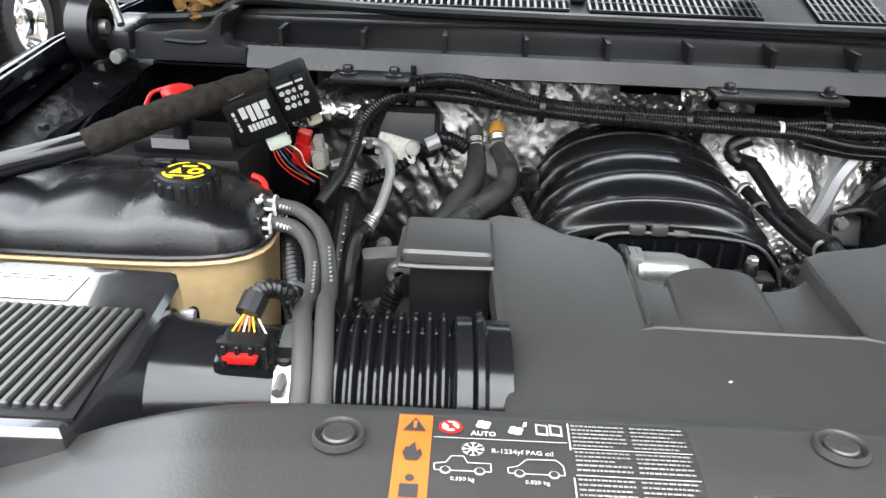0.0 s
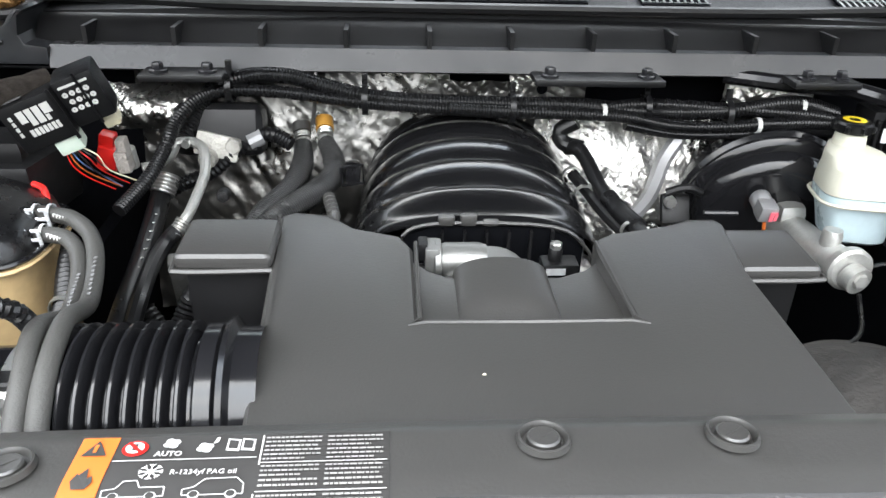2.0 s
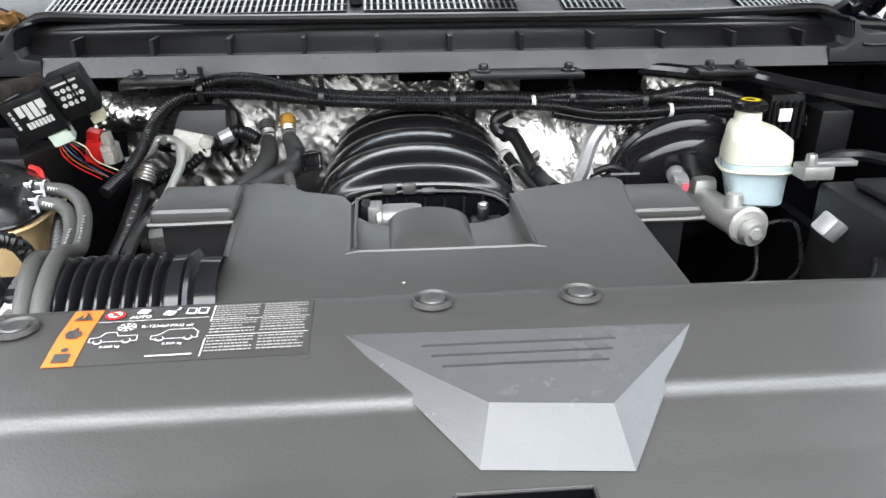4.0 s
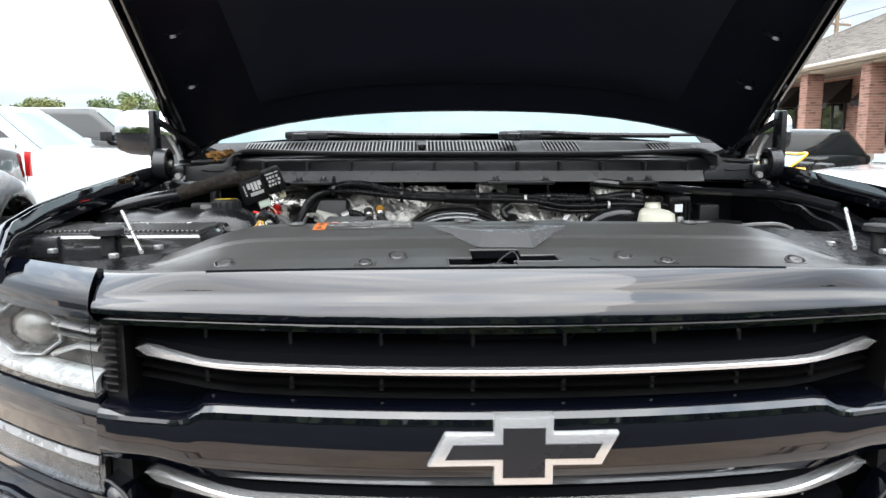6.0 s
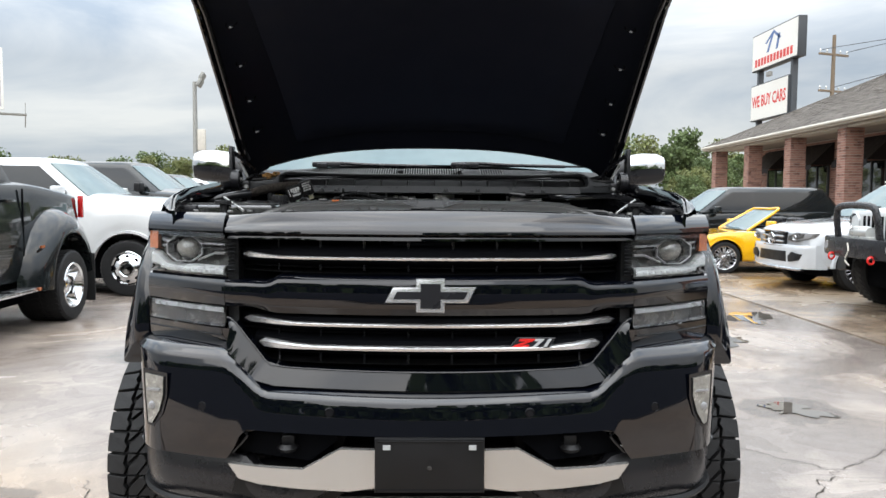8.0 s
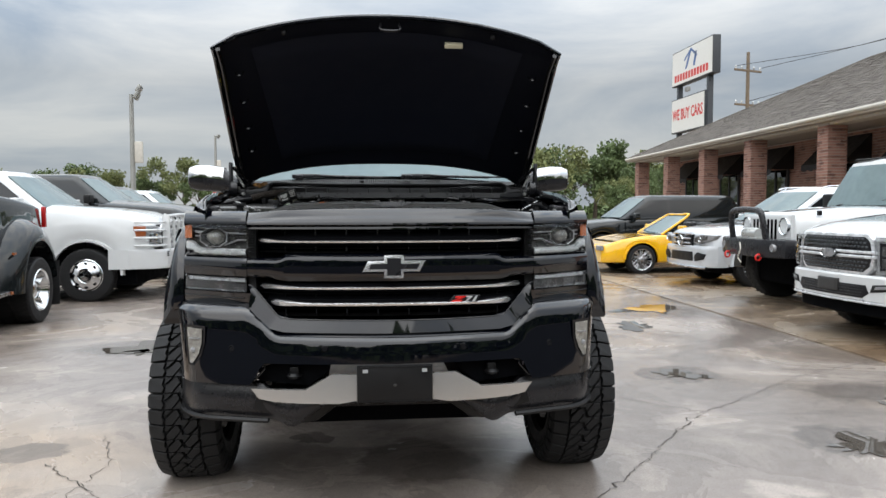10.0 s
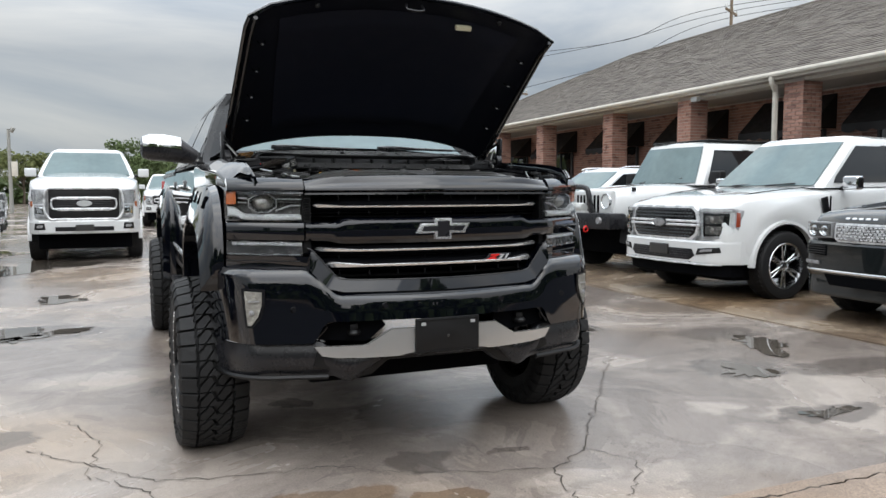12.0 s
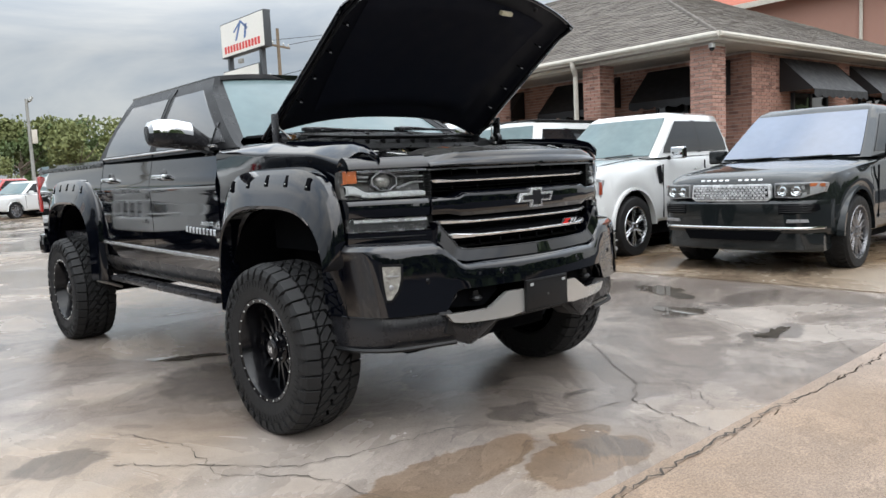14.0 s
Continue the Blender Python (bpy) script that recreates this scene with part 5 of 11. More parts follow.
# dark grey luxury SUV with a bright mesh grille
SUV = dict(hw=0.99, fo=0.86, wb=2.92, ro=1.15, r=0.385, shoulder=[(-0.86, 0.93), (-0.66, 1.01), (-0.3, 1.06), (0.3, 1.115), (0.8, 1.145), (3.0, 1.19), (4.07, 1.2)],
           crown=[(-0.86, 0.985), (-0.66, 1.06), (-0.3, 1.115), (0.3, 1.165), (0.7, 1.185), (3.0, 1.24), (4.07, 1.22)], plan=[(-0.86, 0.74), (-0.78, 0.83), (-0.62, 0.905), (-0.35, 0.965), (0.0, 0.99), (3.4, 0.99), (3.9, 0.95), (4.07, 0.88)],
           cab=dict(wsb=(0.5, 1.165), wst=1.28, roof=1.79, rt=3.6, rb=(4.0, 1.2), side=((0.7, 1.78, 0), (1.86, 2.78, 0), (2.86, 3.6, 0)), mirror=(0, 0.85, 1.22), top=0.74), seams=(0.6, 1.82, 2.75), handles=(1.6, 2.55), wheel=(mat("grey_wheel", (0.20, 0.20, 0.21), 0.28, 0.9), 10, 0.74), tw=0.27)


def mesh_grille_suv(m):
    e = vehicle("suv", "dark grey luxury SUV with silver mesh grille, parked nose out", "suv", m, dict(SUV, screen=BLUEGL), GPAINT, "cars parked by the building")
    yf = curved(0.87, 0.34)
    gr = put("grille", patch([(-0.40, 0.765), (0.40, 0.765), (0.445, 0.80), (0.435, 0.925), (0.42, 0.94), (-0.42, 0.94), (-0.435, 0.925), (-0.445, 0.80)], yf, 0.026, 0.06, 0.008), SILV, e, "silver mesh grille surround")
    put("mesh_ground", patch([(-0.39, 0.785), (0.39, 0.785), (0.42, 0.81), (0.412, 0.92), (-0.412, 0.92), (-0.42, 0.81)], yf, 0.030, 0.03, 0.003), PLASTG, gr, "black mesh backing")
    cells = []
    for j in range(5):
        for i in range(-9, 10):
            x = i * 0.044 + (0.022 if j % 2 else 0)
            if abs(x) < 0.40:
                cells.append(at(box(-0.017, 0.017, -0.006, 0.004, -0.0065, 0.0065, 0.003, 1), x, yf(x) - 0.034, 0.797 + j * 0.028))
    tagged(put("bar_mesh", join(*cells), SILV, gr, "", False), kind="stuff")
    for j in range(4):
        put("mesh_rail", panel(-0.41, 0.41, 0.808 + j * 0.028, 0.813 + j * 0.028, yf, 0.036, 0.01, 14), SILV, gr)
    put("badge", moved(lathe([(-0.004, 0.001), (-0.003, 0.03), (0.006, 0.034)], 20, "y"), Matrix.Translation((-0.24, yf(0.24) - 0.04, 0.80)) @ Matrix.Diagonal((1.4, 1, 0.6, 1))), LAMPG, gr, "small plain oval badge")
    for k in range(10):
        if k != 5:
            x = (k - 4.5) * 0.072
            put("name_bar", at(box(-0.022, 0.022, -0.003, 0.003, -0.013, 0.013, 0.004, 1), x, yf(x) + 0.012, 0.985, -52), SILV, e, "plain silver letter bar")
    for sx in (-1, 1):
        hl = put("headlight", patch(flip(sx, [(0.475, 0.80), (0.72, 0.79), (0.885, 0.845), (0.90, 0.93), (0.86, 0.945), (0.475, 0.945)]), yf, 0.018, 0.10, 0.010), LAMPG, e, "wide headlight with amber end")
        put("lamp_ground", patch(flip(sx, [(0.49, 0.815), (0.71, 0.805), (0.80, 0.83), (0.80, 0.93), (0.49, 0.93)]), yf, 0.024, 0.03, 0.004), BOWL, hl, "dark lamp interior")
        for cx in (0.56, 0.69):
            put("projector", at(lathe([(0.012, 0.001), (-0.004, 0.03), (0.0, 0.042), (-0.010, 0.052), (0.03, 0.056)], 22, "y"), sx * cx, yf(cx) - 0.026, 0.868), CHROME, hl, "round projector")
        put("marker", patch(flip(sx, [(0.80, 0.905), (0.893, 0.895), (0.895, 0.932), (0.80, 0.938)]), yf, 0.026, 0.06, 0.004), AMBER, hl, "amber marker")
        put("lens", patch(flip(sx, [(0.48, 0.805), (0.72, 0.796), (0.88, 0.85), (0.893, 0.925), (0.855, 0.94), (0.48, 0.94)]), yf, 0.042, 0.005, 0.001), LENS, hl, "clear headlight lens").visible_shadow = False
        vent = put("vent", patch(flip(sx, [(0.52, 0.63), (0.80, 0.64), (0.87, 0.67), (0.86, 0.73), (0.52, 0.73)]), yf, 0.036, 0.03, 0.006), VOID, e, "side intake")
        for k in range(4):
            put("slat", panel(*sorted((sx * 0.53, sx * 0.84)), 0.648 + 0.022 * k, 0.656 + 0.022 * k, yf, 0.044, 0.02, 8), PLASTG, vent)
        put("fog_lamp", patch(flip(sx, [(0.60, 0.545), (0.80, 0.55), (0.79, 0.58), (0.61, 0.578)]), yf, 0.052, 0.02, 0.004), LAMPG, e)
    put("bumper", panel(-0.925, 0.925, 0.44, 0.765, yf, 0.030, 0.24, 24, 12), GPAINT, e, "dark front bumper")
    put("chrome_strip", panel(-0.90, 0.90, 0.478, 0.502, yf, 0.052, 0.03, 20), CHROME, e, "bright lower strip")
    put("lower_intake", patch([(-0.48, 0.36), (0.48, 0.36), (0.55, 0.46), (-0.55, 0.46)], yf, 0.030, 0.03, 0.006), VOID, e, "dark lower intake")
    put("air_dam", panel(-0.88, 0.88, 0.25, 0.46, yf, 0.004, 0.2, 18), GPAINT, e, "black lower valance")
    for x in (-0.5, 0.08):
        put("wiper", rod((x, 0.42, 1.19), (x + 0.45, 0.47, 1.20), 0.010), PLASTD, e, "black wiper")
    return e


mesh_grille_suv(pose(6.15, 1.45, G, 0, 0, -89) @ Matrix.Diagonal((1.05, 1.05, 1.08, 1)))


# white off-road car with a black winch bumper and slotted grille
def off_roader(m):
    s = dict(hw=0.93, fo=0.62, wb=2.95, ro=0.75, r=0.44, shoulder=[(-0.62, 1.1), (0.7, 1.18), (3.7, 1.2)], crown=[(-0.62, 1.17), (0.6, 1.25), (3.7, 1.24)], plan=[(-0.62, 0.60), (-0.3, 0.66), (0.55, 0.74), (0.8, 0.80), (3.7, 0.80)],
             sill=[(-0.62, 0.75), (0.4, 0.62), (3.7, 0.66)], cab=dict(wsb=(0.72, 1.22), wst=1.02, roof=1.86, rt=3.55, rb=(3.68, 1.22), side=((0.85, 1.72, 0), (1.85, 2.72, 0), (2.82, 3.6, 0)), mirror=(0, 0.92, 1.32), top=0.74, mirmat=PLASTD), wheel=(RIMB, 5, 0.55), tw=0.32, arch=0.5)
    e = vehicle("off_road_car", "white boxy off-road car with black winch bumper and slotted grille", "off-road car", m, s, WPAINT, "cars parked by the building")
    yf = curved(0.64, 0.12)
    gr = put("grille", panel(-0.58, 0.58, 0.80, 1.14, yf, 0.012, 0.05, 12), WPAINT, e, "white slotted grille")
    for k in range(-3, 4):
        put("slot", panel(k * 0.088 - 0.028, k * 0.088 + 0.028, 0.84, 1.08, yf, 0.018, 0.02, 3), VOID, gr)
    for sx in (-1, 1):
        h = put("headlight", at(lathe([(0.03, 0.001), (0.02, 0.07), (0.0, 0.098), (-0.012, 0.106), (0.03, 0.110)], 24, "y"), sx * 0.46, yf(0.44) - 0.02, 1.0), CHROME, e, "round headlight")
        put("lens", at(lathe([(-0.02, 0.001), (-0.012, 0.06), (0.0, 0.097)], 24, "y"), sx * 0.46, yf(0.44) - 0.024, 1.0), LENS, h).visible_shadow = False
        for yc in (0, 2.95):
            put("fender_flare", loft([[(sx * 0.72, yc + 0.62 * math.cos(a), 0.44 + 0.60 * math.sin(a)), (sx * 0.96, yc + 0.60 * math.cos(a), 0.42 + 0.58 * math.sin(a)), (sx * 0.98, yc + 0.55 * math.cos(a), 0.40 + 0.53 * math.sin(a)), (sx * 0.72, yc + 0.55 * math.cos(a), 0.42 + 0.54 * math.sin(a))] for a in [math.pi * k / 14 for k in range(15)]]), PLASTD, e, "black fender flare")
        put("hood_latch", at(box(-0.02, 0.02, -0.03, 0.03, 0, 0.06, 0.01), sx * 0.62, -0.3, 1.13), PLASTD, e)
    bump = put("bumper", prism([(-0.86, -0.62), (-0.80, -0.86), (-0.45, -0.98), (0.45, -0.98), (0.80, -0.86), (0.86, -0.62)], 0.62, 0.84, "z", 0.03), SATIN, e, "black steel winch bumper")
    put("hoop", tube([(-0.42, -0.9, 0.82), (-0.40, -0.94, 1.08), (-0.29, -0.95, 1.19), (0.29, -0.95, 1.19), (0.40, -0.94, 1.08), (0.42, -0.9, 0.82)], 0.040, 10, 5), SATIN, bump, "black tube hoop")
    put("winch", join(at(disc(0.075, 0.34, 16, "x"), -0.17, -0.86, 0.9), box(-0.25, 0.25, -0.93, -0.78, 0.82, 0.86, 0.01)), STEEL, bump, "winch drum")
    put("winch_rope", tube([(-0.05, -1.0, 0.78), (0.02, -1.03, 0.70), (-0.02, -1.04, 0.60), (0.05, -1.03, 0.54)], 0.009, 6, 5), TRIM, bump, "hanging pale winch rope")
    for sx in (-1, 1):
        put("shackle", at(lathe([(0, 0.035), (0.02, 0.05), (0.04, 0.035), (0.02, 0.025)], 14, "x", True), sx * 0.40, -1.0, 0.62), RED, bump, "red recovery shackle")
        put("fog_lamp", at(lathe([(0, 0.001), (-0.01, 0.045), (0.03, 0.055)], 16, "y"), sx * 0.62, -0.93, 0.74), LAMPG, bump)
    put("roof_top", box(-0.66, 0.66, 1.06, 3.55, 1.855, 1.885, 0.02), PLASTD, e, "black hard top")
    put("wiper", join(rod((-0.45, 0.66, 1.25), (-0.05, 0.72, 1.32), 0.012), rod((0.1, 0.66, 1.25), (0.5, 0.72, 1.32), 0.012)), PLASTD, e)
    put("axle", rod((-0.8, 0, 0.44), (0.8, 0, 0.44), 0.06), VOID, e)
    return e


off_roader(pose(6.55, 7.2, G, 0, 0, -88) @ Matrix.Diagonal((1.06, 1.12, 1.17, 1)))


# silver-white SUV with a round badge in the grille
def badge_suv(m):
    e = vehicle("suv", "silver SUV with a large round grille badge, parked nose out", "suv", m, dict(SUV, hw=0.97, cab=dict(SUV["cab"], roof=1.82, wst=1.42)), SILVERP, "cars parked by the building")
    yf = curved(0.90, 0.24)
    gr = put("grille", panel(-0.36, 0.36, 0.72, 0.95, yf, 0.02, 0.05, 12, 3, -0.05), PLASTG, e, "black grille with bright bars")
    for zz in (0.785, 0.87):
        put("bar", panel(-0.34, 0.34, zz - 0.014, zz + 0.014, yf, 0.04, 0.02, 12), CHROME, gr)
    put("surround", join(panel(-0.38, 0.38, 0.945, 0.97, yf, 0.035, 0.04, 12), panel(-0.33, 0.33, 0.705, 0.725, yf, 0.035, 0.04, 12)), CHROME, gr)
    put("badge", join(at(lathe([(-0.012, 0.082), (-0.024, 0.09), (-0.012, 0.1), (0.012, 0.1), (0.012, 0.082)], 28, "y"), 0, yf(0) - 0.04, 0.83), *[at(box(-0.008, 0.008, -0.012, 0.0, 0, 0.088), 0, yf(0) - 0.045, 0.83, 0, a, 0) for a in (0, 120, 240)]), CHROME, gr, "plain round chrome badge")
    for sx in (-1, 1):
        hl = put("headlight", patch(flip(sx, [(0.45, 0.80), (0.62, 0.785), (0.86, 0.86), (0.90, 0.94), (0.70, 0.955), (0.47, 0.90)]), yf, 0.03, 0.10, 0.012), LAMPG, e, "swept headlight")
        put("lamp_ground", patch(flip(sx, [(0.48, 0.815), (0.61, 0.80), (0.80, 0.86), (0.82, 0.925), (0.69, 0.935), (0.49, 0.885)]), yf, 0.036, 0.03, 0.004), BOWL, hl, "dark lamp interior")
        put("projector", at(lathe([(0.012, 0.001), (-0.004, 0.03), (0.0, 0.040), (-0.010, 0.048), (0.03, 0.052)], 20, "y"), sx * 0.66, yf(0.66) - 0.036, 0.865), CHROME, hl, "round projector")
        put("side_intake", patch(flip(sx, [(0.52, 0.46), (0.76, 0.50), (0.80, 0.60), (0.60, 0.63), (0.50, 0.56)]), yf, 0.052, 0.03, 0.010), PLASTD, e, "black side intake")
    put("bumper", panel(-0.90, 0.90, 0.36, 0.74, yf, 0.03, 0.2, 16), SILVERP, e, "silver front bumper")
    put("lower_grille", panel(-0.44, 0.44, 0.46, 0.63, yf, 0.045, 0.02, 10, 3, 0.02), PLASTD, e, "black lower grille")
    put("skid", panel(-0.8, 0.8, 0.33, 0.37, yf, 0.06, 0.05, 12), RIMS, e, "silver skid strip")
    for sx in (-1, 1):
        put("roof_rail", tube([(sx * 0.68, 1.4, 1.80), (sx * 0.69, 1.7, 1.845), (sx * 0.69, 3.0, 1.845), (sx * 0.68, 3.5, 1.78)], 0.016, 6, 4), RIMS, e, "silver roof rail")
    return e


badge_suv(pose(6.85, 10.3, G, 0, 0, -88))


def roadster(m):
    s = dict(hw=0.89, fo=0.85, wb=2.4, ro=0.95, r=0.32, shoulder=[(-0.85, 0.60), (-0.4, 0.76), (0.1, 0.83), (0.9, 0.86), (2.3, 0.9), (3.35, 0.86)], crown=[(-0.85, 0.62), (-0.3, 0.76), (0.6, 0.86), (0.9, 0.84), (2.2, 0.86), (3.35, 0.88)],
             cab=dict(wsb=(0.55, 0.86), wst=1.1, roof=0.93, rt=1.5, rb=(2.0, 0.88), side=(), mirror=(0, 0.85, 0.96), top=0.8, mat=VOID), sill=[(-0.85, 0.25), (3.35, 0.25)], wheel=(RIMS, 10, 0.74), arch=0.37, seams=(0.8, 1.75))
    e = vehicle("roadster", "yellow open-top roadster with silver wheels, roof down", "sports car", m, s, YPAINT, "cars parked by the building")
    def ws(u, v):
        w = lerp(0.70, 0.56, v)
        x = lerp(-w, w, u)
        return x, lerp(0.5, 1.16, v) - 0.06 * (1 - (x / w) ** 2), lerp(0.87, 1.27, v)
    put("raised_windshield", sheet(ws, 10, 6, (0, 0.006, 0)), WSCREEN, e, "raked windshield")
    put("windshield_frame", tube([(-0.73, 0.5, 0.86), (-0.59, 1.16, 1.27), (-0.3, 1.12, 1.29), (0.3, 1.12, 1.29), (0.59, 1.16, 1.27), (0.73, 0.5, 0.86)], 0.026, 8, 5), YPAINT, e, "yellow windshield frame")
    for sx in (-1, 1):
        put("seat", box(sx * 0.36 - 0.24, sx * 0.36 + 0.24, 1.55, 1.75, 0.6, 1.12, 0.07, 3), SATIN, e, "black seat")
        lo, hi = sorted((sx * 0.5, sx * 0.74))
        put("headlight", panel(lo, hi, 0.52, 0.62, curved(0.86, 0.3), 0.01, 0.05, 6), LAMPG, e)
    return e


roadster(pose(5.85, 13.15, G, 0, 0, -90))
vehicle("suv", "black SUV with tinted windows parked behind the roadster", "suv", pose(6.0, 16.4, G, 0, 0, -90), dict(SUV, cab=dict(SUV["cab"], roof=1.78)), GPAINT, "cars parked by the building")


def dished_wheel(e, x, y, r, rim, w, deep):
    """A dual-rear-wheel rim: polished deep dish with a hub, or a bulging disc with hand holes."""
    p = new("wheel")
    p.parent = e
    p.matrix_local = pose(x, y, r, 0, 0, 0 if x > 0 else 180)
    put("tyre", wheel_tyre(r, rim, w), RUBBER, p)
    if deep:
        put("rim", lathe([(w * 0.46, rim * 1.02), (w * 0.50, rim * 0.98), (w * 0.44, rim * 0.90), (w * 0.10, rim * 0.80), (-w * 0.12, rim * 0.74), (-w * 0.16, rim * 0.62), (-w * 0.12, rim * 0.42), (w * 0.16, rim * 0.38), (w * 0.22, rim * 0.30), (w * 0.24, 0.001)], 40), CHROME, p, "polished deep-dish rim")
    else:
        put("rim", lathe([(w * 0.46, rim * 1.02), (w * 0.50, rim * 0.98), (w * 0.40, rim * 0.90), (w * 0.42, rim * 0.82), (w * 0.60, rim * 0.62), (w * 0.66, rim * 0.46), (w * 0.58, rim * 0.36), (w * 0.70, rim * 0.30), (w * 0.74, 0.001)], 40), CHROME, p, "polished bulging disc rim")
        for k in range(8):
            a = math.pi * k / 4
            put("hand_hole", moved(disc(rim * 0.11, 0.012, 14, "x"), pose(w * 0.50, math.cos(a) * rim * 0.72, math.sin(a) * rim * 0.72, 0, 0, 0)), VOID, p, "dark hand hole")
    return p


def wheel_tyre(r, rim, w):
    rows = [lathe(tyre_profile(r, rim, w), 40)]
    for k in range(40):
        for sgn in (-1, 1):
            rows.append(moved(at(box(-w * 0.14, w * 0.14, -0.017, 0.017, r - 0.003, r + 0.006), sgn * w * 0.24, 0, 0, 0, 0, sgn * 25), pose(0, 0, 0, 9 * k)))
    return join(*rows)


def work_pickup(label, m, paint, guard=False, dually=False, group="trucks across the lot", tall=0.0, short=False, bar=CHROME):
    sh = [(y, z + 0.1 + tall) for y, z in PICKUP["shoulder"]]
    cr = [(y, z + 0.12 + tall) for y, z in PICKUP["crown"]]
    c = dict(PICKUP["cab"])
    c.update(wsb=(0.62, 1.43 + tall), roof=2.02 + tall, rb=(3.05, 1.46 + tall), mirror=(0, 0.95, 1.5 + tall), mirmat=paint if paint is WPAINT else PLASTD)
    s = dict(PICKUP, shoulder=sh, crown=cr, cab=c, r=0.41, ro=0.85 if short else 1.25, sill=[(-0.95, 0.55), (0, 0.5), (5, 0.55)])
    if guard:
        s["disc"] = True
    if short:
        s["shoulder"] = [k for k in sh if k[0] < 4.5] + [(4.53, 1.45)]
        s["crown"] = [k for k in cr if k[0] < 4.5] + [(4.53, 1.5)]
    e = vehicle("pickup_truck", label, "pickup truck", m, s, paint, group)
    yf = curved(0.97, 0.14)
    gr = put("grille", panel(-0.6, 0.6, 0.82, 1.18 + tall, yf, 0.02, 0.05, 12), PLASTD, e, "dark grille")
    gz = 1.0 + 0.5 * tall
    shine = SILV if bar is CHROME else bar
    gh = 0.18 + 0.5 * tall
    for sx in (-1, 1):
        put("frame_end", tube([(sx * 0.50, yf(0.5) - 0.05, gz + gh), (sx * 0.60, yf(0.6) - 0.045, gz + gh - 0.01), (sx * 0.66, yf(0.66) - 0.04, gz + gh * 0.55), (sx * 0.67, yf(0.66) - 0.04, gz - gh * 0.4), (sx * 0.58, yf(0.58) - 0.045, gz - gh + 0.01), (sx * 0.48, yf(0.48) - 0.05, gz - gh)], 0.022, 8, 4), shine, gr, "bright grille frame end")
        put("bar_end", tube([(sx * 0.44, yf(0.44) - 0.055, gz + gh * 0.36), (sx * 0.53, yf(0.53) - 0.05, gz + gh * 0.30), (sx * 0.555, yf(0.55) - 0.05, gz), (sx * 0.53, yf(0.53) - 0.05, gz - gh * 0.30), (sx * 0.44, yf(0.44) - 0.055, gz - gh * 0.36)], 0.018, 8, 4), shine, gr, "bright inner frame end")
    for zz, hb, half in ((gz + gh, 0.022, 0.52), (gz - gh, 0.020, 0.50), (gz + gh * 0.36, 0.028, 0.46), (gz - gh * 0.36, 0.028, 0.46)):
        put("bar", panel(-half, half, zz - hb, zz + hb, yf, 0.05, 0.03, 12), shine, gr, "bright grille bar")
    for k in range(5):
        zz = gz - gh * 0.24 + k * gh * 0.12
        put("mesh_bar", panel(-0.50, 0.50, zz - 0.006, zz + 0.006, yf, 0.032, 0.012, 10), PLASTG, gr, "black grille mesh bar")
    put("badge", moved(lathe([(0, 0.001), (0, 0.075), (0.012, 0.08), (0.03, 0.08)], 20, "y"), Matrix.Translation((0, yf(0) - 0.065, gz + 0.005)) @ Matrix.Diagonal((1.7, 1, 0.75, 1))), LEDW, gr, "plain oval badge")
    put("bumper", panel(-0.96, 0.96, 0.55, 0.80, yf, 0.06, 0.2, 14), bar if paint is not WPAINT else WPAINT, e, "front bumper")
    put("lower_intake", panel(-0.5, 0.5, 0.60, 0.68, yf, 0.07, 0.02, 8), PLASTD, e)
    put("plate", panel(-0.16, 0.16, 0.60, 0.72, yf, 0.085, 0.012, 4), LABELB, e, "dark plate holder")
    for sx in (-1, 1):
        lo, hi = sorted((sx * 0.62, sx * 0.90))
        lamp(e, panel(lo, hi, 0.83, 1.16 + tall, yf, 0.02, 0.1, 8), panel(lo + 0.012, hi - 0.012, 0.84, 1.15 + tall, yf, 0.034, 0.006, 8))
        put("lamp_bar", panel(lo + 0.02, hi - 0.02, gz - 0.02, gz + 0.0, yf, 0.030, 0.01, 4), SILV, e)
        put("fog_lamp", panel(*sorted((sx * 0.66, sx * 0.86)), 0.63, 0.75, yf, 0.068, 0.02, 5, 3, 0.02), PLASTD, e, "dark fog lamp pocket")
        put("fog_lens", panel(*sorted((sx * 0.70, sx * 0.82)), 0.66, 0.72, yf, 0.073, 0.02, 4), LAMPG, e)
        put("projector", panel(lo + 0.06, hi - 0.06, 0.92, 1.05, yf, 0.026, 0.01, 4), CHROME, e, "projector reflector")
        put("marker", panel(*sorted((sx * 0.87, sx * 0.93)), 1.0, 1.16, yf, 0.03, 0.05, 4), AMBER, e, "amber marker")
        if dually:
            rings = []
            for k in range(17):
                a = math.pi * k / 16
                c, s2 = math.cos(a), math.sin(a)
                rings.append([(sx * 0.96, 3.68 + 0.80 * c, 0.42 + 0.90 * s2), (sx * 1.06, 3.68 + 0.76 * c, 0.42 + 0.87 * s2), (sx * 1.17, 3.68 + 0.68 * c, 0.42 + 0.79 * s2), (sx * 1.22, 3.68 + 0.57 * c, 0.42 + 0.67 * s2), (sx * 1.225, 3.68 + 0.52 * c, 0.42 + 0.61 * s2), (sx * 0.96, 3.68 + 0.51 * c, 0.42 + 0.60 * s2)])
            put("dual_fender", loft(rings), paint, e, "flared dual-wheel fender")
            dished_wheel(e, sx * 1.10, 3.68, 0.41, 0.262, 0.24, True)
            put("fender_marker", at(box(-0.01, 0.01, -0.04, 0.04, -0.015, 0.015), sx * 1.16, 3.05, 0.90), AMBER, e)
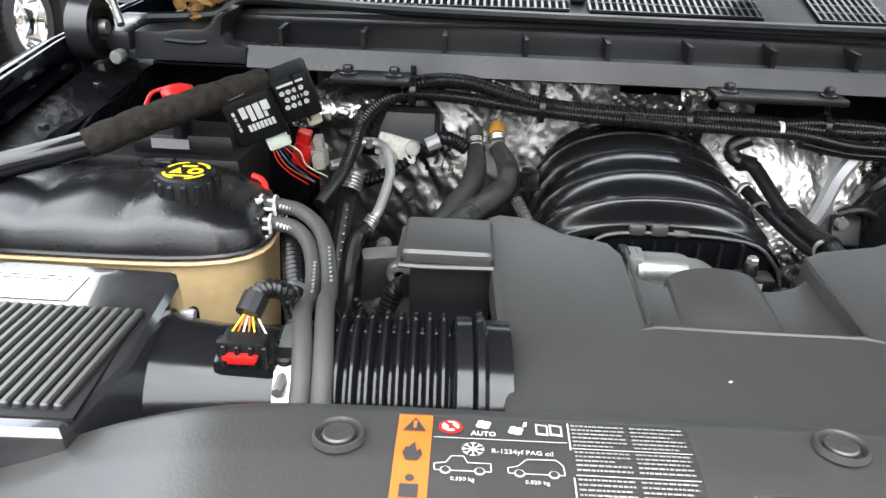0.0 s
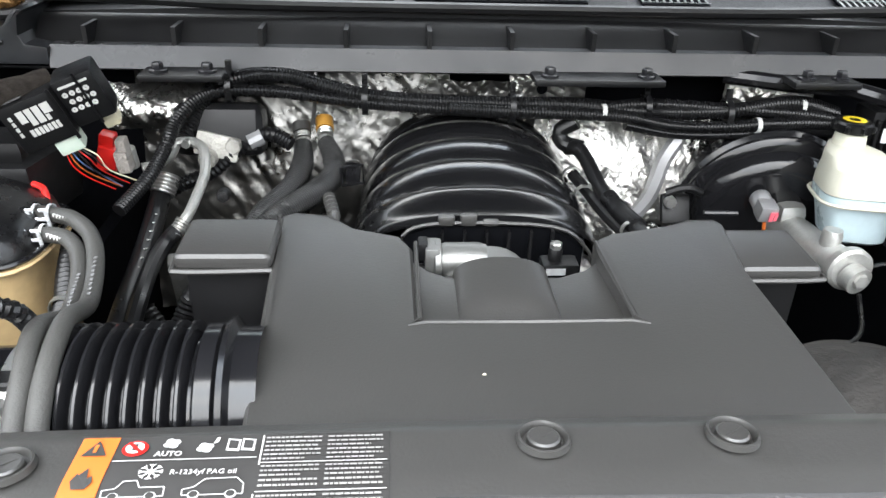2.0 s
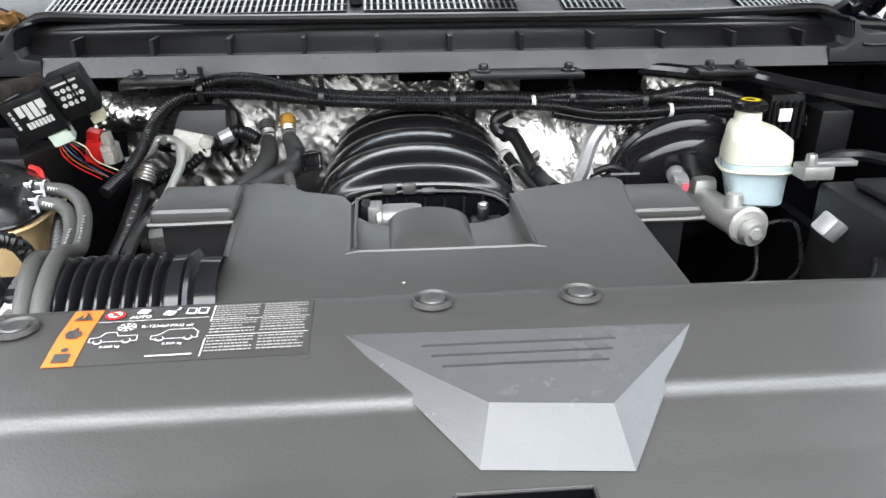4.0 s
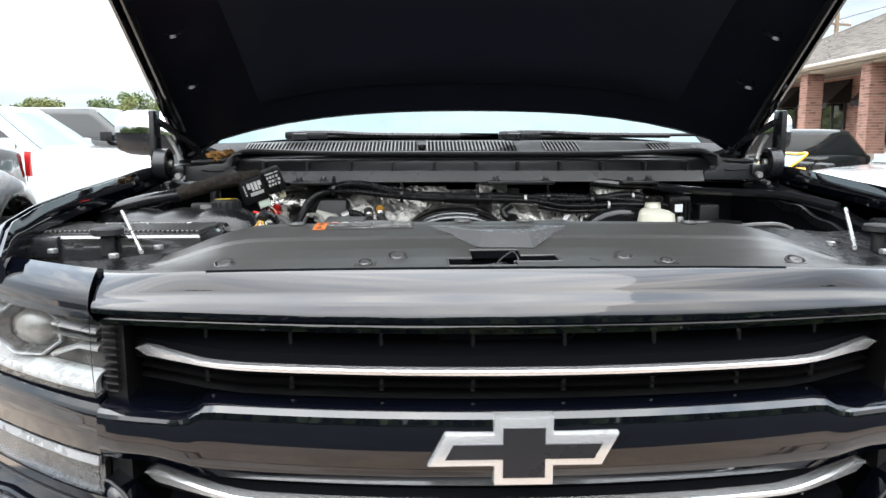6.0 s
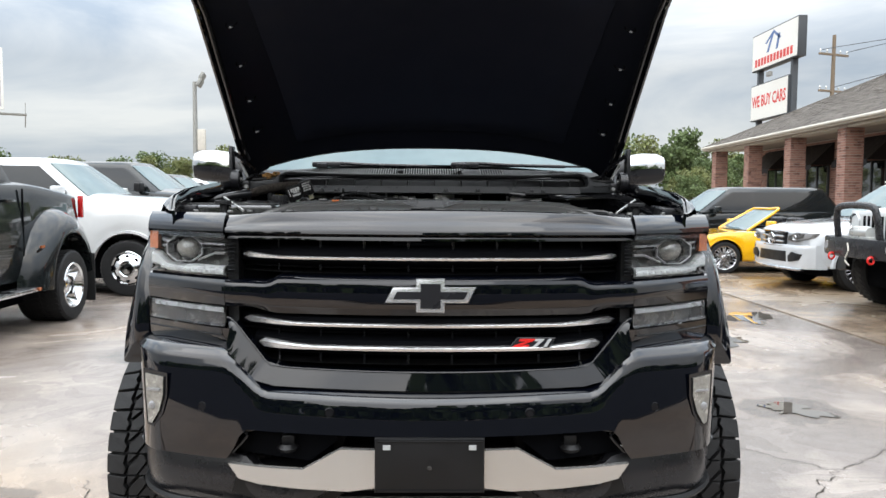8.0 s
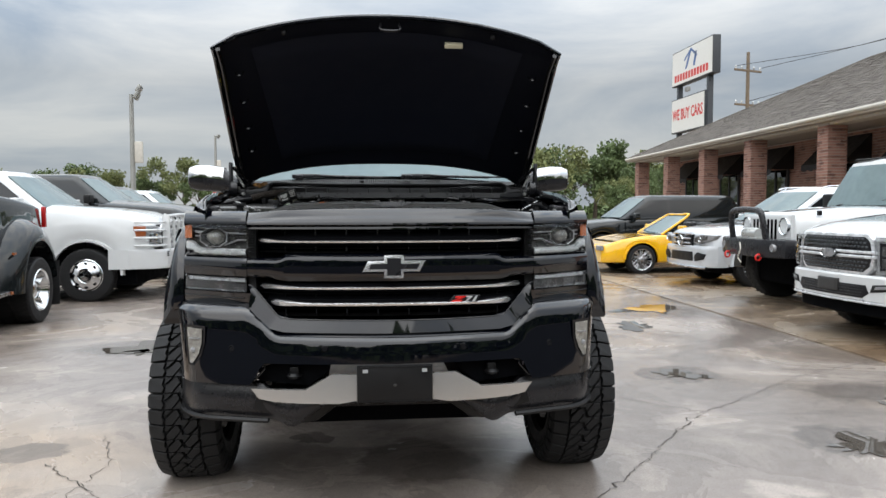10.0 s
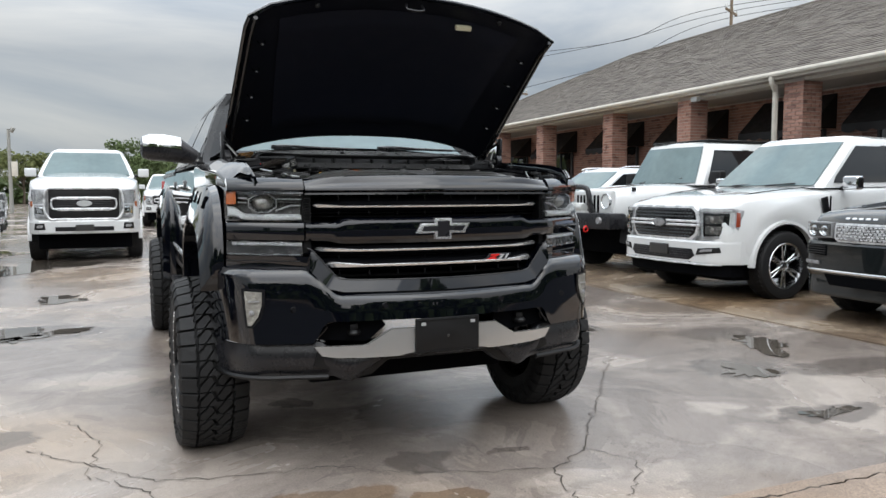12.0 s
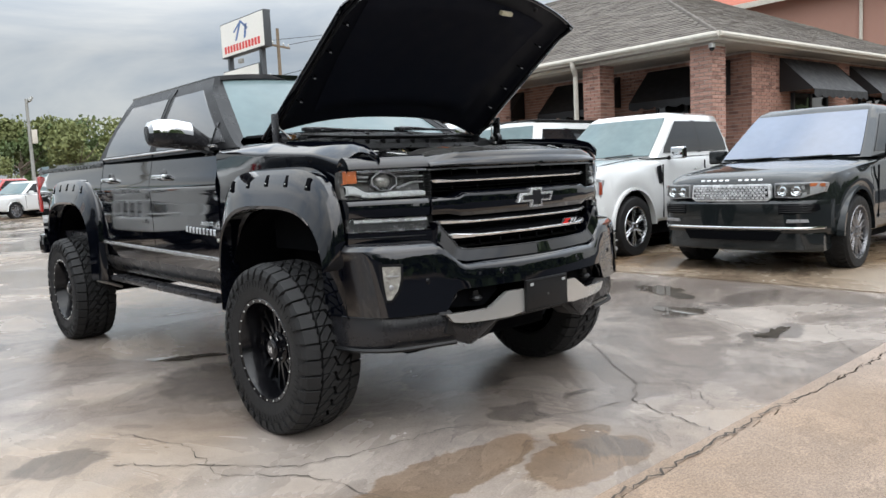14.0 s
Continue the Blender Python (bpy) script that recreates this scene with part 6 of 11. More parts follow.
            put("well_liner", loft([[(sx * 0.80, 3.68 + 0.52 * math.cos(q), 0.42 + 0.61 * math.sin(q)), (sx * 1.20, 3.68 + 0.52 * math.cos(q), 0.42 + 0.61 * math.sin(q))] for q in [math.pi * k / 14 for k in range(15)]], False, False), VOID, e, "black wheel well liner")
            put("mud_flap", box(sx * 1.08 - 0.17, sx * 1.08 + 0.17, 4.19, 4.205, 0.16, 0.75), RUBBER, e, "black mud flap", False)
            put("running_board", box(sx * 1.05 - 0.1, sx * 1.05 + 0.1, 0.7, 3.1, 0.42, 0.47, 0.015), RIMS, e, "silver running board")
            put("marker", box(sx * 1.155 - 0.008, sx * 1.155 + 0.008, 2.95, 3.07, 0.43, 0.465), AMBER, e)
        put("tail_lamp", box(sx * 0.985 - 0.05, sx * 0.985 + 0.008, wb_end(s) - 0.05, wb_end(s) + 0.01, 1.08 + tall, 1.36 + tall, 0.012), REDLENS, e, "red tail lamp")
    if guard:
        for zz in (0.86, 0.98, 1.10, 1.22):
            put("guard_bar", tube([(-0.97, -0.72, zz), (-0.93, -0.98, zz), (-0.62, -1.10, zz), (0.62, -1.10, zz), (0.93, -0.98, zz), (0.97, -0.72, zz)], 0.016, 8, 5), WPAINT, e, "thin white guard bar")
        for x in (-0.62, 0.62):
            put("guard_plate", prism([(-1.17, 0.66), (-1.06, 0.62), (-1.04, 1.30), (-1.08, 1.36), (-1.16, 1.32)], x - 0.02, x + 0.02, "x", 0.008), WPAINT, e, "white upright guard plate")
        for x in (-0.3, 0.0, 0.3):
            put("guard_upright", tube([(x, -1.13, 0.72), (x, -1.13, 1.24), (x, -1.08, 1.32)], 0.026, 8, 4), WPAINT, e, "white grille guard upright")
        put("guard_rail", tube([(-0.62, -1.12, 1.31), (0, -1.15, 1.33), (0.62, -1.12, 1.31)], 0.030, 8, 4), WPAINT, e, "white guard top rail")
        put("guard_bumper", panel(-1.02, 1.02, 0.50, 0.80, curved(1.08, 0.16), 0.07, 0.30, 16), WPAINT, e, "white heavy bumper")
        for sx in (-1, 1):
            for k in range(12):
                put("bumper_hole", at(disc(0.010, 0.006, 8, "y"), sx * (0.70 + (k % 4) * 0.035 + (k // 4 % 2) * 0.017), curved(1.08, 0.16)(0.75) - 0.085, 0.70 + (k // 4) * 0.028), VOID, e, "dark round hole")
    return e


def wb_end(s):
    return s["wb"] + s["ro"]


work_pickup("white dual-wheel pickup with white grille guard and polished wheels", pose(-4.35, 9.5, G, 0, 0, 89), WPAINT, True, False)
work_pickup("black dual-wheel pickup with flared fender and polished deep wheels", pose(-5.27, 2.75, G, 0, 0, 2), GPAINT, False, True, short=True, tall=0.10)
work_pickup("black lifted pickup parked nose out behind a white truck", pose(-4.6, 13.2, G, 0, 0, 88), GPAINT, tall=0.12)
work_pickup("dark grey pickup parked nose out in a row", pose(-5.2, 17.4, G, 0, 0, 88), GPAINT)
work_pickup("silver pickup parked nose out in a row", pose(-5.6, 21.6, G, 0, 0, 88), SILVERP)
work_pickup("white heavy-duty pickup with chrome-barred grille facing the aisle", pose(-2.05, 13.2, G, 0, 0, 0), WPAINT, tall=0.22)
work_pickup("white pickup far down the lot", pose(0.35, 27.6, G, 0, 0, -4), WPAINT)
work_pickup("black pickup far down the lot", pose(-2.2, 29, G, 0, 0, -4), GPAINT)
vehicle("suv", "white SUV far down the lot", "suv", pose(5.2, 38.5, G, 0, 0, -60), SUV, WPAINT, "cars far down the lot")
work_pickup("red pickup far down the lot", pose(4.8, 42.5, G, 0, 0, -60), RPAINT, group="cars far down the lot")
work_pickup("black pickup far across the lot", pose(7.6, 40.5, G, 0, 0, -60), GPAINT, group="cars far down the lot")
vehicle("suv", "white SUV parked across the lot", "suv", pose(-10.2, 9.8, G, 0, 0, 89), SUV, WPAINT, "cars across the lot")


# ---- the lifted black pickup, nose to -y, its middle on x = 0 ----
truck = thing("lifted_pickup_truck", "lifted glossy black crew-cab pickup with open hood and wide mud tyres", "pickup truck")


def tp(name, geo, m, label="", parent=None, smooth=True):
    return put(name, geo, m, parent or truck, label, smooth)


def both(name, geo, m, label="", parent=None, smooth=True):
    return tp(name, geo, m, label, parent, smooth), tp(name, mirrored(geo), m, label, parent, smooth)


def yf(x):
    """Plan of the nose: almost straight across the grille, swept back past it."""
    a = abs(x)
    if a < 0.4:
        return -0.122 + 0.22 * a * a
    if a > 0.6:
        return 0.008 + 0.45 * (a - 0.6)
    t = (a - 0.4) / 0.2
    h = t * t * (3 - 2 * t)
    return lerp(-0.0868, 0.008, h) + 0.2 * (0.176 * t * (1 - t) ** 2 - 0.45 * t * t * (1 - t))


def yo(x):
    """Plan of the painted outer panels and lamps, proud of the grille's ends."""
    a = abs(x)
    if a < 0.6:
        return -0.122 + 0.21 * a * a
    return -0.0464 + 0.252 * (a - 0.6) + 0.62 * max(a - 0.62, 0.0) ** 1.35


def front(x):
    """Plan of the seam between header panel and radiator cover."""
    return -0.098 + 0.15 * x * x + 1.2 * max(abs(x) - 0.45, 0.0) ** 2


def fall(x):
    """How far that seam drops towards the headlights."""
    return 0.04 * x * x + 0.005 * S((abs(x) - 0.46) / 0.16)


def strip(x0, x1, prof, nx=24, thick=(0, 0.03, 0), curve=yf):
    """A panel across the nose with a profile of (setback, z) pairs, low to high."""
    n = len(prof) - 1
    def fn(u, v):
        x = lerp(x0, x1, u)
        k = min(int(v * n + 1e-6), n - 1)
        t = v * n - k
        o, z = lerp(prof[k][0], prof[k + 1][0], t), lerp(prof[k][1], prof[k + 1][1], t)
        return x, curve(x) + o, z
    return sheet(fn, nx, n * 3, thick)


def outer(x0, x1, prof, nx=24, thick=(0, 0.03, 0)):
    return strip(x0, x1, prof, nx, thick, yo)


def header(u, v):
    """Glossy header: an upright lip, a rounded nose and a slope up to the seam."""
    x = lerp(-0.638, 0.638, u)
    keys = ((0.0, 0.004, 1.366), (0.06, -0.018, 1.367), (0.2, -0.0165, 1.378), (0.36, -0.010, 1.394), (0.5, 0.0, 1.409))
    y0, y1 = yo(x), front(x)
    drop = fall(x)
    if v <= 0.5:
        o, z = curve_at([(k[0], k[1]) for k in keys], v), curve_at([(k[0], k[2]) for k in keys], v)
        return x, y0 + o, z - drop * S((z - 1.37) / 0.04) * 0.8
    t = (v - 0.5) / 0.5
    ya, za = y0, 1.409 - drop * 0.8 * S(0.975)
    return x, lerp(ya, max(y1, ya + 0.012), t ** 1.1), lerp(za, 1.4405 - drop, 1 - (1 - t) ** 1.5)


# header above the grille, and its ends over the headlights
tp("header_panel", sheet(header, 60, 28, (0, 0.02, -0.02)), PAINT, "glossy black hood-front header panel")
hd_end = outer(0.644, 0.955, [(0.010, 1.368), (-0.016, 1.370), (-0.014, 1.382), (-0.008, 1.396), (0.002, 1.408), (0.016, 1.420), (0.028, 1.427), (0.045, 1.424), (0.058, 1.405)], 14, (0, 0.02, -0.02))
both("header_end", hd_end, PAINT, "glossy black panel over the headlight")

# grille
# sheet behind the grille: the shade in there is its near-black colour
tp("grille_backing", strip(-0.63, 0.63, [(0.16, 0.95), (0.16, 1.37)], 20), VOID, "near-black sheet for the shade behind the grille")
tp("radiator", box(-0.48, 0.48, 0.08, 0.11, 0.98, 1.35, 0.01), PLASTD, "dark radiator core")
for zz in (1.262, 1.245, 1.115, 1.06, 0.995, 0.965):
    tp("grille_slat", strip(-0.60, 0.60, [(0.075, zz - 0.006), (0.02, zz), (0.075, zz + 0.006)], 20, (0, 0.004, 0)), PLASTD, "black grille slat")
for k in range(-4, 4):
    x = (k + 0.5) * 0.136
    for z0, z1 in ((1.25, 1.355), (0.965, 1.11)):
        tp("grille_rib", box(x - 0.004, x + 0.004, yf(x) + 0.03, yf(x) + 0.10, z0, z1, 0.002, 1), PLASTG, "gloss black grille rib")
for sx in (1, -1):
    tp("grille_duct", box(sx * 0.25 - 0.09, sx * 0.25 + 0.09, 0.0, 0.03, 1.28, 1.345, 0.01), PLASTD, "dark duct behind the grille")


def chrome_bar(tip_x, tip_z, mid_z, tip_h, mid_h, bend, proud):
    """A chrome grille bar with thick, upturned ends."""
    def fn(u, v):
        x = lerp(-tip_x, tip_x, u)
        t = min(max((abs(x) - bend) / (tip_x - bend), 0.0), 1.0)
        h = lerp(mid_h, tip_h, t ** 1.2)
        end = 1 - 0.9 * S((abs(x) - tip_x + 0.02) / 0.02)
        z = lerp(mid_z, tip_z, t)
        lean_back = 0.24 * h * (1 - v / 0.75) if v < 0.75 else 0.3 * h * (v - 0.75) / 0.25
        return x, yf(x) - proud - 0.004 + lean_back, z + (v - 0.5) * h * end
    return sheet(fn, 60, 8, (0, 0.03, 0))


for (a, b, c, d, e2, f2, g2) in ((0.595, 1.2985, 1.293, 0.020, 0.008, 0.47, 0.006), (0.588, 1.096, 1.090, 0.022, 0.009, 0.40, 0.014), (0.537, 1.025, 1.020, 0.028, 0.011, 0.36, 0.020)):
    tp("chrome_bar", chrome_bar(a, b, c, d, e2, f2, g2), BRIGHT, "chrome grille bar with upturned ends")
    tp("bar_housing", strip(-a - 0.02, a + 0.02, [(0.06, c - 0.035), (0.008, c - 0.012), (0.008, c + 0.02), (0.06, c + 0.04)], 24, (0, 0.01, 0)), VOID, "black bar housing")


def midbar(u, v):
    """Centre bar: a narrow sloped top, a full face rolling under, stepped ends."""
    x = lerp(-0.639, 0.639, u)
    step = S((0.505 - abs(x)) / 0.045)
    top, bot = 1.222 + 0.020 * step, 1.132 - 0.018 * S((0.56 - abs(x)) / 0.1)
    prof = [(0.03, 0.0), (0.0, 0.06), (-0.013, 0.25), (-0.018, 0.5), (-0.016, 0.80), (-0.013, 0.89), (0.0, 0.97), (0.03, 1.0)]
    k = min(int(v * 7 + 1e-6), 6)
    t = v * 7 - k
    o, zz = lerp(prof[k][0], prof[k + 1][0], t), lerp(prof[k][1], prof[k + 1][1], t)
    return x, yo(x) + o - 0.006, lerp(bot, top, zz)


tp("centre_bar", sheet(midbar, 60, 21, (0, 0.05, 0)), PAINT, "glossy black grille centre bar")
for sx in (1, -1):
    fl = (lambda g: g) if sx > 0 else mirrored
    tp("grille_post", fl(outer(0.606, 0.642, [(0.03, 1.08), (0.03, 1.38)], 3, (0, 0.09, 0))), PLASTD, "black grille side frame")
    for k in range(11):
        z = 1.236 + k * 0.0115
        tp("post_rib", fl(outer(0.613, 0.638, [(0.03, z), (0.012, z + 0.001), (0.012, z + 0.004), (0.03, z + 0.005)], 2, (0, 0.01, 0))), PLASTG, "fine rib of the grille side frame")


# frame under the lower grille: an angled surround
def surround(u, v):
    path = [(-0.632, 1.102), (-0.604, 1.086), (-0.507, 0.972), (-0.44, 0.955), (0, 0.948), (0.44, 0.955), (0.507, 0.972), (0.604, 1.086), (0.632, 1.102)]
    k = min(int(u * 8 + 1e-6), 7)
    t = u * 8 - k
    x, z = lerp(path[k][0], path[k + 1][0], t), lerp(path[k][1], path[k + 1][1], t)
    w = v * S((1.106 - z) / 0.05)
    return x * (1 + 0.085 * w), yo(x) - 0.014 - 0.012 * v, z - 0.055 * w


tp("lower_surround", sheet(surround, 64, 6, (0, 0.05, 0)), PAINT, "gloss black angled grille surround")
edge = [(x, yo(x) - 0.015, z) for x, z in ((0.635, 1.103), (0.605, 1.087), (0.508, 0.973), (0.475, 0.959), (0.40, 0.954), (0.2, 0.950))]
tp("surround_edge", tube([(-x, y, z) for x, y, z in edge] + [(0, yo(0) - 0.015, 0.9485)] + edge[::-1], 0.0032, 6, 2), PLASTG, "bright-edged lip")
tp("lower_lip", strip(-0.60, 0.60, [(-0.02, 0.868), (-0.02, 0.90)], 24, (0, 0.03, 0)), PLASTD, "black lower lip")

# bowtie-shaped badge: a plain cross shape
bow = [(-0.137, -0.016), (-0.112, 0.031), (-0.043, 0.031), (-0.043, 0.056), (0.043, 0.056), (0.043, 0.031), (0.137, 0.031), (0.112, -0.016), (0.043, -0.016), (0.043, -0.045), (-0.043, -0.045), (-0.043, -0.016)]
em = tp("badge", prism([(x, z + 1.18) for x, z in bow], -0.158, -0.12, "y", 0.006, 2), BRIGHT, "chrome-edged black cross-shaped badge")
inner = [(-0.112, -0.004), (-0.100, 0.019), (-0.030, 0.019), (-0.030, 0.043), (0.030, 0.043), (0.030, 0.019), (0.112, 0.019), (0.100, -0.004), (0.030, -0.004), (0.030, -0.032), (-0.030, -0.032), (-0.030, -0.004)]
put("badge_face", prism([(x, z + 1.18) for x, z in inner], -0.161, -0.15, "y", 0.001, 1), SATIN, em, "black badge face")
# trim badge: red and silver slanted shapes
def lean(pts):
    return [(x + 0.25 * (z - 1.04), 1.038 + (z - 1.04) * 0.72) for x, z in pts]


zb = tp("trim_badge", prism(lean([(0.245, 1.018), (0.262, 1.062), (0.378, 1.062), (0.37, 1.018)]), -0.118, -0.108, "y", 0.002, 1), SATIN, "dark slanted trim badge")
put("badge_stroke", prism(lean([(0.254, 1.023), (0.262, 1.03), (0.292, 1.047), (0.268, 1.047), (0.27, 1.057), (0.318, 1.057), (0.312, 1.048), (0.284, 1.032), (0.306, 1.032), (0.302, 1.023)]), -0.1215, -0.118, "y"), RED, zb, "red badge stroke", False)
put("badge_stroke", prism(lean([(0.318, 1.057), (0.345, 1.057), (0.342, 1.048), (0.328, 1.023), (0.318, 1.023), (0.330, 1.048), (0.317, 1.048)]), -0.1215, -0.118, "y"), SILV, zb, "silver badge stroke", False)
put("badge_stroke", prism(lean([(0.35, 1.023), (0.358, 1.057), (0.368, 1.057), (0.36, 1.023)]), -0.1215, -0.118, "y"), SILV, zb, "silver badge stroke", False)

# headlights and lower lamp panels
SMOKE = mat("smoked_bezel", (0.035, 0.035, 0.036), 0.25, coat=0.5, var=0.3, scale=14)
for sx in (1, -1):
    fl = (lambda g: g) if sx > 0 else mirrored
    hl = tp("headlight", fl(outer(0.647, 0.957, [(0.004, 1.227), (0.05, 1.236), (0.062, 1.30), (0.05, 1.357), (0.002, 1.366)], 12, (0, 0.04, 0))), BOWL, "headlight with white light bar and amber corner")
    px, pz = 0.806, 1.308
    ring = pose(sx * px, yo(px) + 0.026, pz, 0, 0, sx * 12) @ Matrix.Diagonal((1.42, 1, 0.96, 1)) @ pose(0, 0, 0, 0, 22.5, 0)
    put("projector_ring", moved(lathe([(0.012, 0.036), (-0.004, 0.043), (-0.008, 0.046), (-0.004, 0.0485), (0.03, 0.050), (0.03, 0.036)], 8, "y"), ring), SMOKE, hl, "octagonal smoked projector ring", False)
    put("ring_edge", moved(lathe([(-0.0085, 0.0455), (-0.0105, 0.0475), (-0.0085, 0.0495), (0.0, 0.0500), (0.0, 0.0455)], 8, "y", True), ring), LAMPG, hl, "bright ring edge", False)
    put("projector", moved(lathe([(-0.006, 0.001), (-0.003, 0.020), (0.008, 0.034), (0.02, 0.040)], 28, "y"), pose(sx * px, yo(px) + 0.028, pz, 0, 0, sx * 12) @ Matrix.Diagonal((1.2, 1, 0.95, 1))), PROJ, hl, "glass projector lens")
    def bar(x0, x1, z0, z1, h, m=LAMPG):
        def fn(u, v):
            x = lerp(x0, x1, u)
            return x, yo(x) + 0.018 + (0.006 if v in (0, 1) else 0.0), lerp(z0, z1, u) + (v - 0.5) * h
        put("bezel_bar", fl(sheet(fn, 8, 4, (0, 0.02, 0))), m, hl, "bright bezel bar")
    bar(0.650, 0.745, 1.326, 1.328, 0.007)
    bar(0.650, 0.742, 1.313, 1.314, 0.006, SMOKE)
    bar(0.650, 0.690, 1.298, 1.298, 0.008)
    bar(0.690, 0.752, 1.298, 1.274, 0.007)
    bar(0.868, 0.905, 1.330, 1.334, 0.012)
    bar(0.872, 0.905, 1.311, 1.313, 0.007)
    put("bezel", fl(outer(0.655, 0.90, [(0.05, 1.340), (0.034, 1.343), (0.030, 1.358), (0.04, 1.363)], 8, (0, 0.01, 0))), SMOKE, hl, "smoked upper bezel")

    def ledge(u, v):
        x = lerp(0.651, 0.950, u)
        rise = 0.036 * S((x - 0.87) / 0.06)
        o = curve_at([(0, 0.016), (0.15, 0.004), (0.8, 0.006), (1, 0.03)], v)
        return x, yo(x) + o, lerp(1.230 + 0.5 * rise, 1.258 + rise, v)
    put("light_bar", fl(sheet(ledge, 30, 8, (0, 0.02, 0))), LEDW, hl, "white light bar turning up at its outer end")
    for k in range(11):
        x = 0.662 + k * 0.0235
        put("light_cell", at(box(-0.008, 0.008, -0.003, 0.004, -0.005, 0.005, 0.002, 1), sx * x, yo(x) + 0.004, 1.243, 0, 0, sx * 18), LEDW, hl)
    put("amber_corner", fl(outer(0.918, 0.956, [(0.03, 1.300), (0.004, 1.304), (0.004, 1.362), (0.03, 1.366)], 6, (0, 0.03, 0))), AMBER, hl, "amber corner lens")
    put("lens", fl(outer(0.647, 0.960, [(-0.002, 1.227), (-0.009, 1.236), (-0.012, 1.29), (-0.010, 1.35), (-0.004, 1.366)], 14, (0, 0.003, 0))), LENS, hl, "clear headlight lens").visible_shadow = False
    tp("lamp_panel", fl(outer(0.644, 0.960, [(0.02, 1.136), (-0.006, 1.139), (-0.012, 1.175), (-0.008, 1.206), (0.0, 1.218), (0.02, 1.225)], 12, (0, 0.05, 0))), PAINT, "glossy black panel below the headlight")
    tl = tp("turn_lamp", fl(outer(0.648, 0.958, [(0.0, 1.069), (0.012, 1.075), (0.012, 1.128), (0.0, 1.134)], 10, (0, 0.02, 0))), SMOKE, "narrow grey lower turn lamp")
    put("lens", fl(outer(0.648, 0.960, [(-0.004, 1.069), (-0.010, 1.078), (-0.010, 1.126), (-0.004, 1.134)], 10, (0, 0.003, 0))), LENS, tl).visible_shadow = False
    put("reflector", fl(outer(0.652, 0.935, [(0.010, 1.112), (0.0, 1.115), (0.002, 1.127), (0.010, 1.130)], 8, (0, 0.008, 0))), LAMPG, tl, "silver strip")
    tp("filler_panel", fl(outer(0.60, 0.962, [(0.012, 0.985), (0.004, 1.03), (0.0, 1.064)], 10, (0, 0.05, 0))), PAINT, "glossy black filler below the lamps")
    tp("filler_seam", fl(outer(0.66, 0.962, [(-0.001, 1.040), (-0.004, 1.042), (-0.001, 1.044)], 8, (0, 0.004, 0))), PLASTD)


# ---- bumper ----
TRIMC = mat("brushed_chrome_trim", (0.50, 0.495, 0.48), 0.2, 0.7, var=0.03, scale=3, rvar=0.02)
def by(s):
    """Plan of the bumper: s from -1 to 1 along it."""
    a = abs(s)
    if a < 0.8:
        x = a / 0.8 * 0.86
        y = -0.178 + 0.232 * x * x
    else:
        p = (a - 0.8) / 0.2 * math.pi / 2
        x, y = 0.86 + 0.16 * math.sin(p), -0.0064 + 0.29 * (1 - math.cos(p)) + 0.06 * math.sin(p)
    return (x if s >= 0 else -x), y


def btop(x):
    a = abs(x)
    return 0.888 + 0.018 * S(a / 0.5) * 0.3 + 0.118 * S((a - 0.49) / 0.16)


def bbot(x):
    return 0.768 - 0.10 * S((abs(x) - 0.56) / 0.07)


def bumper_fn(u, v):
    s = 2 * u - 1
    x, y = by(s)
    t, b = btop(x), bbot(x)
    prof = [(0.03, 0.0), (-0.023, 0.012), (-0.0225, 0.06), (-0.019, 0.40), (-0.013, 0.70), (-0.009, 0.82), (0.001, 0.92), (0.022, 0.985), (0.055, 1.02), (0.12, 1.05)]
    n = len(prof) - 1
    k = min(int(v * n + 1e-6), n - 1)
    q = v * n - k
    o, h = lerp(prof[k][0], prof[k + 1][0], q), lerp(prof[k][1], prof[k + 1][1], q)
    z = lerp(b, t, h) if h < 1 else t + (h - 1) * 0.25
    ang = 0 if abs(s) < 0.8 else (abs(s) - 0.8) / 0.2 * 1.3
    return x - math.copysign(o * math.sin(ang), x), y + o * math.cos(ang), z


bump = tp("front_bumper", sheet(bumper_fn, 96, 27, (0, 0.03, 0)), PAINT, "glossy black front bumper")


def low_fn(u, v):
    s = 2 * u - 1
    x, y = by(s * 0.985)
    top = 0.672 - 0.05 * S((0.60 - abs(x)) / 0.08)
    bot = 0.505 + 0.075 * S((0.42 - abs(x)) / 0.14) - 0.03 * S(1 - abs(abs(x) - 0.46) / 0.08)
    o = 0.028 - 0.02 * math.sin(v * 3.1) + (0.02 * (1 - v) ** 4)
    return x * 0.985, y + o, lerp(bot, top, v)


tp("lower_valance", sheet(low_fn, 80, 8, (0, 0.05, 0)), SATIN, "dark grey lower valance", bump)
tp("valance_lip", tube([(by(s)[0] * 0.985, by(s)[1] + 0.02, 0.507) for s in (-0.98, -0.9, -0.8, -0.65, -0.52)], 0.012, 6, 4), PLASTD, "", bump)
tp("valance_lip", tube([(by(s)[0] * 0.985, by(s)[1] + 0.02, 0.507) for s in (0.98, 0.9, 0.8, 0.65, 0.52)], 0.012, 6, 4), PLASTD, "", bump)
tp("skid_panel", prism([(-0.62, 0.56), (-0.4, 0.49), (-0.34, 0.50), (-0.26, 0.56), (0.26, 0.56), (0.34, 0.50), (0.4, 0.49), (0.62, 0.56), (0.6, 0.63), (-0.6, 0.63)], -0.09, 0.02, "y", 0.01), PLASTD, "black skid panel", bump)


